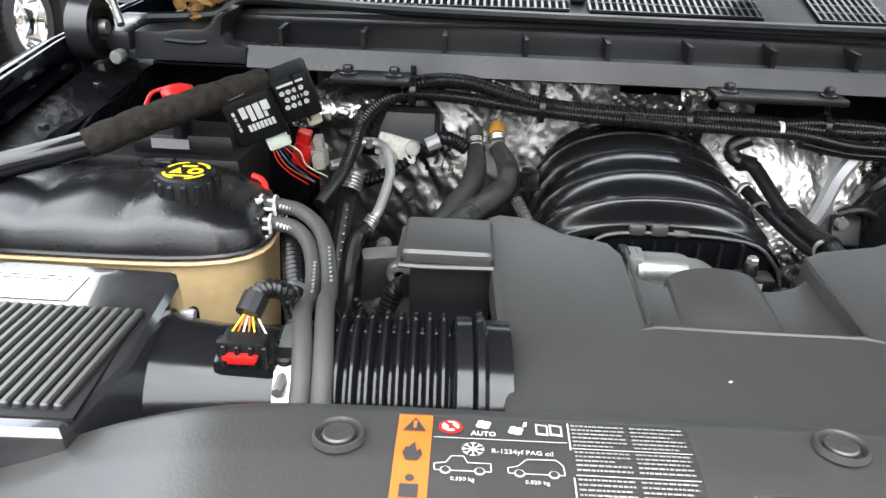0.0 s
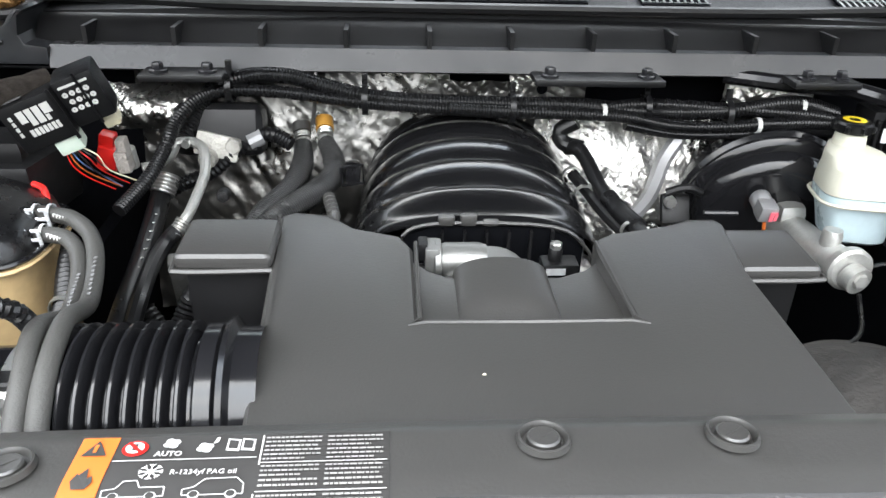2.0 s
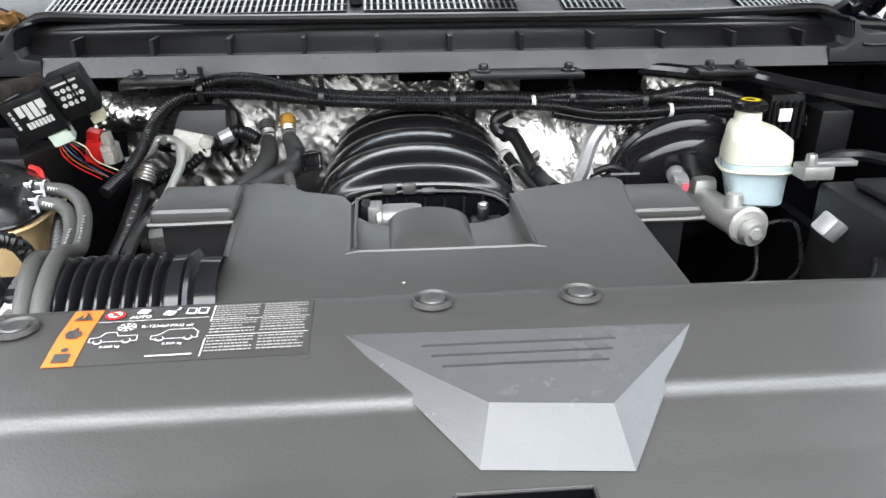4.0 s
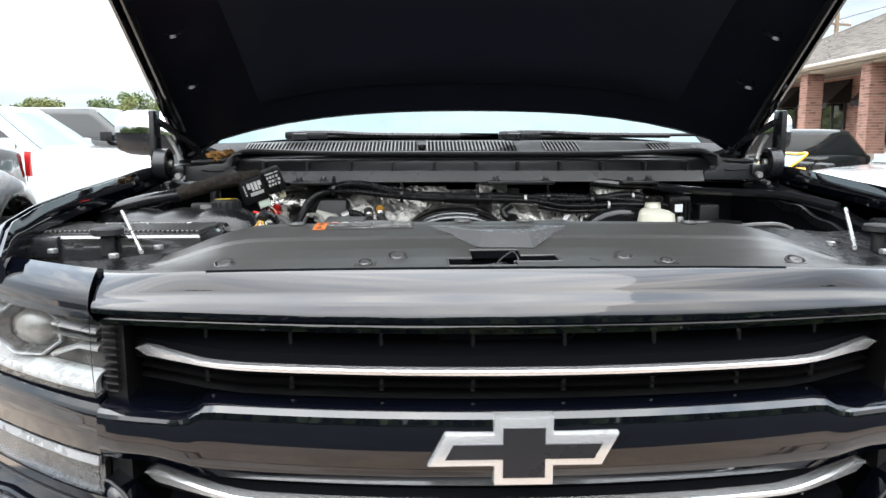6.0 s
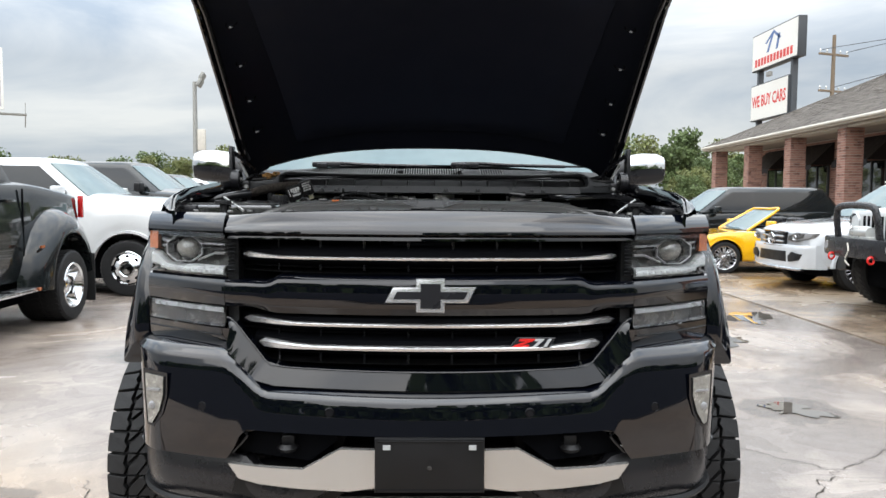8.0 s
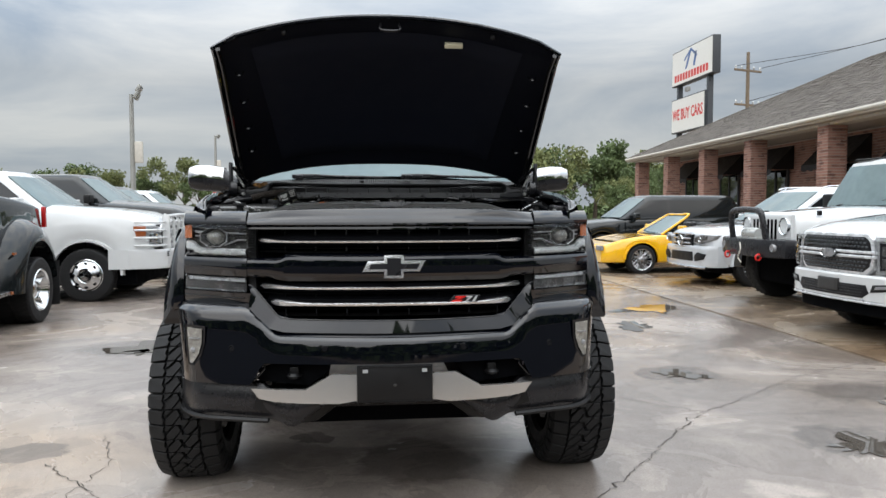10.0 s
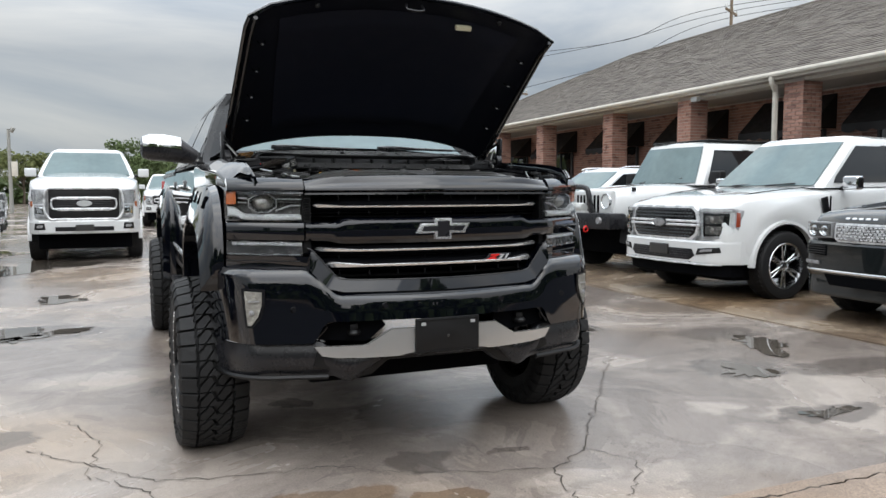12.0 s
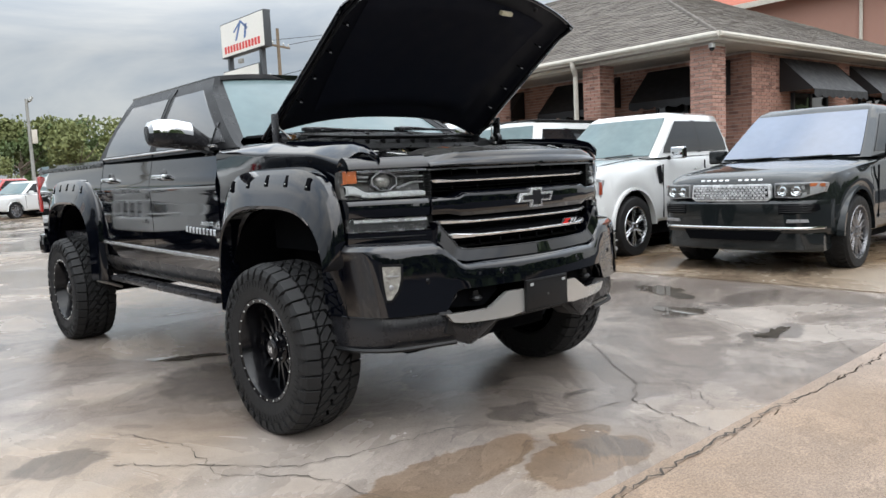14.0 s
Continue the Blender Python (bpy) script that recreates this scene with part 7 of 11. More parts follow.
def wrap_panel(poly, off, thick, m, name, label, parent, n=14):
    """A flat outline (x, z), bent onto the bumper's front."""
    bm = bmesh.new()
    vs = [bm.verts.new((x, 0, z)) for x, z in poly]
    bm.faces.new(vs)
    bmesh.ops.triangulate(bm, faces=bm.faces[:])
    bmesh.ops.subdivide_edges(bm, edges=bm.edges[:], cuts=2, use_grid_fill=True)
    r = bmesh.ops.extrude_face_region(bm, geom=bm.faces[:])
    for v in r["geom"]:
        if isinstance(v, bmesh.types.BMVert):
            v.co.y -= thick
    for v in bm.verts:
        v.co.y += -0.178 + 0.232 * v.co.x ** 2 + off
    bmesh.ops.recalc_face_normals(bm, faces=bm.faces[:])
    return put(name, from_bm(bm), m, parent, label, False)


for sx in (1, -1):
    mp = lambda pts: [(sx * x, z) for x, z in (pts if sx > 0 else pts[::-1])]
    wrap_panel(mp([(0.155, 0.725), (0.268, 0.725), (0.385, 0.656), (0.50, 0.654), (0.622, 0.656), (0.588, 0.612), (0.52, 0.601), (0.40, 0.597), (0.242, 0.597), (0.155, 0.612)]), 0.004, 0.022, TRIMC, "chrome_trim", "chrome lower bumper trim", bump)
    wrap_panel(mp([(0.30, 0.762), (0.53, 0.768), (0.605, 0.69), (0.59, 0.678), (0.37, 0.664), (0.28, 0.735)]), 0.05, 0.006, VOID, "tow_recess", "dark tow-hook recess", bump)
    tw = put("tow_hook", join(at(lathe([(0.0, 0.024), (0.012, 0.034), (0.024, 0.024), (0.012, 0.014)], 16, "z", True), sx * 0.435, -0.115, 0.70), box(sx * 0.435 - 0.02, sx * 0.435 + 0.02, -0.12, -0.06, 0.70, 0.75, 0.008)), PLASTD, bump, "black tow hook")
    put("recess_edge", tube([(sx * 0.535, -0.118, 0.768), (sx * 0.575, -0.104, 0.757), (sx * 0.56, -0.112, 0.745), (sx * 0.61, -0.094, 0.688)], 0.005, 6, 4), PLASTG, bump, "bright recess edge")
    FOGG = mat("fog_lamp_bowl", (0.27, 0.26, 0.235), 0.22, 0.3, coat=0.6, bump=0.5, bscale=70, var=0.4, scale=40)
    fogc = [(0.826, 0.922), (0.922, 0.926), (0.918, 0.84), (0.908, 0.748), (0.882, 0.745), (0.845, 0.79), (0.828, 0.85)]
    fogi = [(0.840, 0.910), (0.911, 0.914), (0.908, 0.84), (0.900, 0.758), (0.886, 0.756), (0.858, 0.798), (0.842, 0.85)]
    def fogbend(poly, off, thick, m, nm, lb):
        g = prism(poly, 0, thick, "y", 0.0)
        g = [(sx * x, -0.178 + 0.232 * x * x + off - yy + 1.6 * max(x - 0.86, 0) ** 1.6, z) for x, yy, z in g[0]], (g[1] if sx < 0 else [tuple(reversed(q)) for q in g[1]])
        return put(nm, g, m, bump, lb, False)
    fogbend(fogc, -0.02, 0.003, PLASTG, "fog_pocket", "gloss black fog-lamp pocket")
    fogbend(fogi, -0.02, 0.007, FOGG, "fog_lamp", "pale vertical fog lamp")
    put("fog_bulb", at(lathe([(-0.004, 0.001), (-0.002, 0.010), (0.006, 0.014)], 14, "y"), sx * 0.882, -0.178 + 0.232 * 0.882 ** 2 - 0.026, 0.815), LAMPG, bump)
    put("fog_bar", at(box(-0.024, 0.024, -0.004, 0.004, -0.003, 0.003), sx * 0.874, -0.178 + 0.232 * 0.874 ** 2 - 0.028, 0.868, 0, 0, sx * 20), LAMPG, bump)
    for xx, zz in ((0.30, 0.835), (0.705, 0.828)):
        put("parking_sensor", at(lathe([(-0.004, 0.001), (-0.004, 0.010), (0.0, 0.0115), (-0.002, 0.014), (0.006, 0.016)], 18, "y"), sx * xx, -0.178 + 0.232 * xx * xx - 0.018, zz), PLASTG, bump, "round parking sensor")
plate = put("plate_holder", prism([(-0.163, 0.603), (0.163, 0.603), (0.163, 0.768), (-0.163, 0.768)], -0.212, -0.19, "y", 0.008, 2), PLASTD, bump, "empty black plate holder")
put("plate_rim", join(box(-0.155, 0.155, -0.216, -0.211, 0.609, 0.612), box(-0.155, 0.155, -0.216, -0.211, 0.759, 0.762)), PLASTD, plate, "", False)
for sx in (1, -1):
    put("plate_slot", box(sx * 0.127 - 0.011, sx * 0.127 + 0.011, -0.2165, -0.2125, 0.736, 0.750), LEDW, plate, "bright slot", False)
put("plate_knob", at(lathe([(-0.004, 0.001), (-0.003, 0.006), (0, 0.007)], 10, "y"), 0, -0.2125, 0.68), PLAST, plate)

# underside behind the bumper
tp("crossmember", join(box(-0.55, 0.55, 0.3, 0.42, 0.38, 0.52, 0.02), box(-0.42, -0.32, 0.1, 5.2, 0.55, 0.68, 0.01), box(0.32, 0.42, 0.1, 5.2, 0.55, 0.68, 0.01), rod((-0.8, 0.73, 0.45), (0.8, 0.73, 0.45), 0.05), rod((-0.8, 4.375, 0.45), (0.8, 4.375, 0.45), 0.06)), VOID, "black frame and axles")
for sx in (1, -1):
    tp("lift_spring", tube([(sx * 0.62 + 0.05 * math.cos(a), 0.73 + 0.05 * math.sin(a), 0.45 + a * 0.011) for a in [k * 0.5 for k in range(60)]], 0.011, 6, 1), STEEL, "bare coil-over spring")
    tp("lift_arm", tube([(sx * 0.3, 0.6, 0.42), (sx * 0.75, 0.73, 0.40)], 0.03, 8, 1), SATIN, "lift control arm")
tp("axle_bolts", join(*[rod((-1.0 + 0.3 * 0, 3.9 + 0.06 * k, 0.56), (-0.8, 3.9 + 0.06 * k, 0.48), 0.012) for k in range(3)]), STEEL)

# ---- body sides ----
BELT = [(0.2, 1.447), (0.6, 1.476), (0.95, 1.517), (1.25, 1.542), (1.5, 1.535), (3.3, 1.553), (5.6, 1.57)]
XS = [(0.2, 0.948), (0.5, 0.972), (0.9, 0.985), (1.5, 0.992), (5.2, 0.992), (5.6, 0.97)]


def side(y0, y1, zlo, ztop=0.0, ny=24, nz=10, roll=True):
    """A body-side panel with a waist crease and a rolled shoulder."""
    def fn(u, v):
        y = lerp(y0, y1, u)
        zt = curve_at(BELT, y) + ztop
        zb = zlo(y) if callable(zlo) else zlo
        x = curve_at(XS, y)
        t = v
        z = lerp(zb, zt, t)
        zr = (z - 0.78) / 0.75
        inset = 0.012 * (2 * zr - 1) ** 2 + 0.018 * S((zr - 0.75) / 0.25) + (0.05 * S((v - 0.93) / 0.07) ** 2 if roll else 0) - 0.012 * math.exp(-((zr - 0.72) / 0.08) ** 2)
        return -(x - inset), y, z
    return sheet(fn, ny, nz * 2, (0.02, 0, 0))


def arch_z(yc, zc, ry, rz):
    def fn(y):
        d = abs(y - yc) / ry
        return zc + rz * (1 - d ** 2.6) ** (1 / 2.6) if d < 1 else 0.78
    return fn


FTOP = [(0.082, 0.849, 1.432), (0.15, 0.865, 1.480), (0.25, 0.860, 1.503), (0.385, 0.856, 1.517), (0.7, 0.864, 1.536), (0.9, 0.886, 1.545), (1.25, 0.902, 1.547), (1.487, 0.935, 1.538)]


def fender_fn(u, v):
    """Front fender: an upright side, a broad sloping top up to the hood gap, a folded inner flange."""
    w = min(max((v - 0.55) / 0.37, 0.0), 1.0)
    y = lerp(lerp(0.215, 0.082, S(w)), 1.487, u)
    xi, zi = curve_at([k[:2] for k in FTOP], y), curve_at([(k[0], k[2]) for k in FTOP], y)
    xo = curve_at(XS, y) - 0.006
    zs = zi - lerp(0.065, 0.035, S((y - 0.9) / 0.5)) - 0.035 * S((0.5 - y) / 0.3)
    if v <= 0.55:
        zb = max(arch_z(0.78, 0.62, 0.60, 0.60)(y), 1.03 if y < 0.3 else 0.79)
        z = lerp(zb, zs, v / 0.55)
        return -(xo - 0.012 * (1 - v / 0.55) ** 2), y, z
    if v <= 0.92:
        return -lerp(xo, xi, 1 - (1 - w) ** 1.25), y, lerp(zs, zi, 1 - (1 - w) ** 1.9)
    t = (v - 0.92) / 0.08
    return -(xi - 0.006 * S(t * 2)), y, zi - 0.045 * t


fender = sheet(fender_fn, 56, 50, (0.012, 0, 0))
both("front_fender", fender, PAINT, "glossy black front fender")
both("front_door", side(1.497, 2.552, 0.79), PAINT, "glossy black front door")
both("rear_door", side(2.562, 3.585, lambda y: 0.79 + 0.10 * S((y - 3.3) / 0.3)), PAINT, "glossy black rear door")
both("bed_side", side(3.60, 5.55, lambda y: max(arch_z(4.375, 0.62, 0.60, 0.60)(y), 0.80), 0, 48, roll=False), PAINT, "glossy black bed side")
both("rocker", sheet(lambda u, v: (-(0.96 + 0.02 * v - 0.10 * (1 - v) ** 3), lerp(1.40, 3.75, u), lerp(0.64, 0.79, v)), 20, 5, (0.03, 0, 0)), SATIN, "satin black rocker panel")
both("seam_backing", box(-0.955, -0.93, 1.42, 3.68, 0.8, 1.5), VOID, "", smooth=False)
both("chrome_moulding", loft([[(-x, y, z - 0.013), (-x - 0.014, y, z - 0.009), (-x - 0.014, y, z + 0.009), (-x, y, z + 0.013)] for x, y, z in [(0.985, 1.50, 0.868), (0.987, 2.2, 0.878), (0.985, 3.0, 0.889), (0.98, 3.66, 0.9)]]), BRIGHT, "chrome body-side moulding")
both("running_board", join(box(-1.03, -0.93, 1.55, 3.45, 0.60, 0.645, 0.015)), SATIN, "folded black running board")
for yy in (2.32, 3.37):
    both("door_handle", box(-1.032, -0.988, yy - 0.105, yy + 0.105, 1.375, 1.408, 0.012, 3), CHROME, "chrome door handle")
    both("handle_cup", moved(lathe([(-0.004, 0.001), (-0.006, 0.045), (0.01, 0.052)], 20, "x"), pose(-0.986, yy, 1.395)), PLASTG, "dark handle cup")
# door name plate drawn as plain chrome bars
for sx in (-1, 1):
    for k in range(9):
        tp("name_bar", box(*sorted((sx * 0.9905, sx * 0.998)), 1.55 + k * 0.05, 1.585 + k * 0.05, 1.015 + k * 0.0015, 1.052 + k * 0.0015, 0.003, 1), CHROME, "plain chrome letter bar")
    tp("name_bar", box(*sorted((sx * 0.9905, sx * 0.996)), 1.58, 1.75, 1.075, 1.10, 0.004, 1), CHROME, "plain chrome model bar")


def flare(yc, zc, ry0, rz0, ry1, rz1, x0, x1, a0, a1):
    """A bolt-on fender flare: a wide band from the body out to a proud lip round the arch."""
    rings = []
    n = 44
    for k in range(n + 1):
        a = lerp(a0, a1, k / n)
        c, s = math.cos(a), math.sin(a)
        def se(ry, rz, p):
            q = (abs(c) ** p + abs(s) ** p) ** (-1 / p)
            return yc + ry * q * c, zc + rz * q * s
        i, o = se(ry0, rz0, 3.3), se(ry1, rz1, 4.6)
        m1 = (lerp(i[0], o[0], 0.35), lerp(i[1], o[1], 0.35))
        m2 = (lerp(i[0], o[0], 0.78), lerp(i[1], o[1], 0.78))
        rings.append([(-x0 + 0.03, i[0], i[1]), (-x1, i[0], i[1]), (-x1 - 0.006, lerp(i[0], o[0], 0.08), lerp(i[1], o[1], 0.08)), (-lerp(x0, x1, 0.86), *m1), (-lerp(x0, x1, 0.55), *m2), (-x0 - 0.026, lerp(i[0], o[0], 0.95), lerp(i[1], o[1], 0.95)), (-x0 + 0.01, *o)])
    return loft(rings, True, True)


for sx, nm in ((-1, 0), (1, 1)):
    fl = (lambda g: g) if sx < 0 else mirrored
    for yc, top in ((0.80, 0.0), (4.375, 0.02)):
        fo_ = tp("fender_flare", fl(flare(yc, 0.66, 0.56 if yc < 1 else 0.60, 0.53 + top, 0.60 if yc < 1 else 0.70, 0.74 + top, 0.982, 1.072, -0.12 if yc < 1 else -0.12, math.pi + (-0.42 if yc < 1 else 0.12))), PAINT, "glossy black bolt-on fender flare")
        for k in range(5):
            y = yc - 0.40 + k * 0.20
            put("flare_pocket", fl(at(box(-0.012, 0.008, -0.015, 0.015, -0.035, 0.030, 0.008, 2), -1.030, y, 1.335 + top - 0.006 * abs(k - 2) ** 2, 0, 22, 0)), VOID, fo_, "bolt pocket")
            put("flare_bolt", fl(moved(disc(0.008, 0.010, 8, "x"), pose(-1.049, y, 1.318 + top - 0.006 * abs(k - 2) ** 2))), STEEL, fo_, "bright flare bolt")
        for yy, zz in ((yc + 0.60, 1.0), (yc + 0.62, 0.82)):
            put("flare_bolt", fl(moved(disc(0.011, 0.012, 8, "x"), pose(-1.058, yy, zz))), STEEL, fo_, "bright flare bolt")
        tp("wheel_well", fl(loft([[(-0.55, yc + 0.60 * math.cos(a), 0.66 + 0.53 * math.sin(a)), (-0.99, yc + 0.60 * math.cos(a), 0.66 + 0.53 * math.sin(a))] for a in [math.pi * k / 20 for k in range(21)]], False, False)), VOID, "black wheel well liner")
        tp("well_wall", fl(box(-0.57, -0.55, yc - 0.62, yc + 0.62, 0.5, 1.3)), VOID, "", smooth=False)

# ---- cab ----
def cab_wall(y, v, out=0.0):
    """A point of the cab's side: v from the belt line to the roof rail."""
    bend = S((v - 0.86) / 0.14)
    return lerp(0.955, 0.745, v ** 1.15) - 0.035 * bend + out, y, lerp(1.535, 2.005, v) + 0.03 * bend


def a_line(v):
    """Where the windshield pillar runs."""
    return lerp(1.26, 2.0, v ** 0.93)


def c_line(v):
    return lerp(3.74, 3.47, v)


for sx in (1, -1):
    fl = (lambda g: g) if sx > 0 else mirrored
    tp("cab_side", fl(sheet(lambda u, v: cab_wall(lerp(a_line(v), c_line(v), u), v), 24, 16, (-0.04, 0, 0))), FRAMEB, "black cab side and door frames")
    tp("a_pillar", fl(sheet(lambda u, v: Vector(cab_wall(a_line(v), v)).lerp(Vector((lerp(0.835, 0.635, v), lerp(1.42, 2.07, v), lerp(1.60, 2.045, v) + 0.004)), u), 4, 16, (0, 0.02, -0.02))), FRAMEB, "black windshield pillar")
    def sidegl(f0, f1, inset=0.0):
        def fn(u, v):
            t = lerp(0.085 + inset, 0.88 - inset, v)
            return cab_wall(lerp(f0(t) + inset, f1(t) - inset, u), t, 0.006)
        return fl(sheet(fn, 14, 12, (-0.008, 0, 0)))
    for f0, f1, lb in ((lambda t: max(1.63, a_line(t) + 0.13), lambda t: 2.505, "tinted front side window"), (lambda t: 2.625, lambda t: min(3.56, c_line(t) - 0.10 - 0.06 * S((t - 0.5) / 0.4)), "tinted rear side window")):
        tp("side_window", sidegl(f0, f1), GLASS, lb)
    tp("quarter_trim", fl(sheet(lambda u, v: cab_wall(lerp(a_line(lerp(0.09, 0.36, v)) + 0.10, 1.60, u), lerp(0.09, 0.36, v), 0.005), 5, 6, (-0.008, 0, 0))), SATIN, "black mirror sail panel")
    tp("pillar_trim", fl(sheet(lambda u, v: cab_wall(lerp(2.518, 2.612, u), lerp(0.06, 0.90, v), 0.0045), 3, 10, (-0.008, 0, 0))), FRAMEB, "black door pillar trim")
    tp("door_gap", fl(sheet(lambda u, v: cab_wall(lerp(2.561, 2.569, u), lerp(0.0, 0.96, v), 0.0062), 1, 10, (-0.006, 0, 0))), VOID, "dark gap between the doors")
    tp("belt_moulding", fl(tube([cab_wall(y, 0.055, 0.004) for y in (1.56, 2.0, 2.5, 3.0, 3.5, 3.6)], 0.009, 8, 5)), BRIGHT, "bright window moulding")
    def m_ring(x, cy, cz, hy, hz, up):
        out = []
        for k in range(28):
            a = 2 * math.pi * k / 28
            c, s2 = math.cos(a), math.sin(a)
            q = (abs(c) ** 3 + abs(s2) ** 3) ** (-1 / 3)
            out.append((x, cy + hy * q * c, cz + hz * q * s2))
        return out
    prof = ((0.93, 1.70, 1.570, 0.055, 0.045), (0.985, 1.715, 1.598, 0.068, 0.060), (1.045, 1.725, 1.626, 0.080, 0.080), (1.15, 1.725, 1.640, 0.080, 0.083), (1.23, 1.735, 1.642, 0.076, 0.080), (1.272, 1.745, 1.642, 0.062, 0.066), (1.286, 1.752, 1.642, 0.036, 0.040))
    mr = tp("mirror_housing", fl(loft([m_ring(*p, 0) for p in prof])), SATIN, "satin black mirror housing")
    cap = [[(x, y, z) for x, y, z in m_ring(p[0], p[1], p[2] + 0.003, p[3] + 0.004, p[4] + 0.003, 0)[:15]] for p in prof[2:]]
    put("mirror_cap", fl(loft(cap, False, False)), CHROME, mr, "chrome mirror cap")
    put("mirror_arm", fl(loft([[(0.93, 1.62, 1.52), (0.93, 1.76, 1.52), (0.93, 1.77, 1.61), (0.93, 1.64, 1.60)], [(1.0, 1.68, 1.56), (1.0, 1.78, 1.56), (1.0, 1.785, 1.64), (1.0, 1.69, 1.635)]])), SATIN, mr, "black mirror arm")


def ws_fn(u, v):
    w = lerp(0.835, 0.635, v)
    x = lerp(-w, w, u)
    b = 1 - (x / w) ** 2
    return x, lerp(1.42, 2.07, v) - 0.13 * b * (1 - 0.55 * v), lerp(1.60, 2.045, v) + lerp(0.04, 0.012, v) * b


tp("windshield", sheet(ws_fn, 20, 12, (0, 0.006, -0.004)), WSCREEN, "windshield with the sky's pale reflection in its colour")
tp("cab_roof", sheet(lambda u, v: (lerp(-0.715, 0.715, u), lerp(2.02, 3.50, v) - 0.05 * (1 - (2 * u - 1) ** 2) * (1 - v), 2.04 + 0.05 * (1 - (2 * u - 1) ** 4) * (0.6 + 0.4 * math.sin(v * 3.14))), 16, 12, (0, 0, -0.03)), PAINT, "glossy black cab roof")
tp("rear_window", sheet(lambda u, v: (lerp(0.82, -0.82, u) * lerp(1, 0.82, v), lerp(3.76, 3.46, v), lerp(1.56, 2.04, v)), 8, 5, (0, -0.01, 0)), GLASS, "tinted rear window")
# closed box: the shade in the cab is put into its colour
tp("cab_interior", box(-0.8, 0.8, 2.15, 3.4, 1.0, 1.60, 0.05), VOID, "near-black box for the shade inside the cab")
tp("seat_back", box(-0.7, -0.25, 2.5, 2.65, 1.3, 1.75, 0.06), SATIN, "dark seat back")
tp("seat_back", box(0.25, 0.7, 2.5, 2.65, 1.3, 1.75, 0.06), SATIN, "dark seat back")
tp("bed_floor", join(box(-0.95, 0.95, 3.65, 5.55, 0.85, 0.95), box(-0.97, 0.97, 3.62, 5.56, 1.50, 1.54, 0.01), box(-0.95, 0.95, 5.53, 5.58, 0.8, 1.56, 0.01)), SATIN, "bed, cover and tailgate", smooth=False)
both("tail_lamp", box(-0.99, -0.90, 5.50, 5.60, 1.12, 1.48, 0.02), REDLENS, "red tail lamp")
tp("rear_bumper", box(-0.99, 0.99, 5.55, 5.72, 0.70, 0.90, 0.03), PAINT, "rear bumper")

# ---- open hood ----
def hood_pt(u, v, off=0.0, inset=0.0):
    """u from -1 to 1 across, v from the hinge edge to the tip; off: down from the outer skin."""
    u2 = u * (1 - inset)
    rear = Vector((u2 * 0.852, 1.175 - 0.125 * (1 - abs(u2) ** 2.6), 1.608 + 0.117 * (1 - abs(u2) ** 2.6)))
    tip = Vector((u2 * 0.828, 0.275 - 0.06 * (1 - u2 * u2), 2.245 + 0.125 * (1 - abs(u2) ** 2.2)))
    p = rear.lerp(tip, v)
    nrm = Vector((0, 0.59, 0.81))
    crown = 0.055 * (1 - u2 * u2) * math.sin(math.pi * min(max(v, 0), 1)) - 0.035 * S((abs(u2) - 0.9) / 0.1) - 0.03 * S((v - 0.93) / 0.07)
    return p + nrm * (crown - off)


HOODU = mat("hood_underside_paint", (0.005, 0.006, 0.011), 0.45, spec=0.25, bump=0.05, bscale=200)
hood = tp("hood", sheet(lambda u, v: hood_pt(2 * u - 1, v), 40, 30), PAINT, "open glossy black hood")
put("inner_panel", sheet(lambda u, v: hood_pt(1 - 2 * u, lerp(0.004, 0.994, v), 0.03 - 0.022 * (S((abs(2 * u - 1) - 0.93) / 0.07)) - 0.02 * S((v - 0.95) / 0.05), 0.004), 40, 30), HOODU, hood, "navy black hood underside frame")
rim_pts = [hood_pt(-1, v, 0.012) for v in [k / 12 for k in range(13)]] + [hood_pt(-1 + 2 * k / 16, 1, 0.006) for k in range(1, 17)] + [hood_pt(1, v, 0.012) for v in [1 - k / 12 for k in range(1, 13)]]
put("hem", tube(rim_pts, 0.012, 8, 1), PAINT, hood, "folded hood edge")
put("rear_hem", tube([hood_pt(-1 + 2 * k / 16, 0, 0.014) for k in range(17)], 0.013, 8, 1), PAINT, hood)


def liner_fn(u, v):
    uu = 1 - 2 * u
    vv = lerp(0.10, 0.90, v)
    e = min((1 - abs(uu)) / 0.16, v / 0.08, (1 - v) / 0.1, 1.0)
    return hood_pt(uu * lerp(0.70, 0.80, v), vv, 0.034 + 0.02 * S(e))


put("hood_liner", sheet(liner_fn, 30, 24), MATTE, hood, "matt black padded hood liner")
for sx in (1, -1):
    for v in (0.25, 0.42, 0.60, 0.78):
        c = hood_pt(sx * 0.885, v, 0.036)
        put("access_hole", moved(lathe([(0, 0.028), (0.006, 0.034), (0, 0.04), (-0.004, 0.034)], 20, "z", True), Matrix.Translation(c) @ Euler((radians(36), 0, 0)).to_matrix().to_4x4() @ Matrix.Diagonal((0.55, 1.0, 1, 1))), PLASTG, hood, "pressed oval rim")
    put("rubber_stop", moved(disc(0.012, 0.02, 10), Matrix.Translation(hood_pt(sx * 0.6, 0.955, 0.05)) @ Euler((radians(36), 0, 0)).to_matrix().to_4x4()), RUBBER, hood)
    put("side_rail", tube([hood_pt(sx * 0.965, k / 8, 0.04) for k in range(1, 9)], 0.011, 8, 1), PLASTG, hood, "side rail of the hood frame")
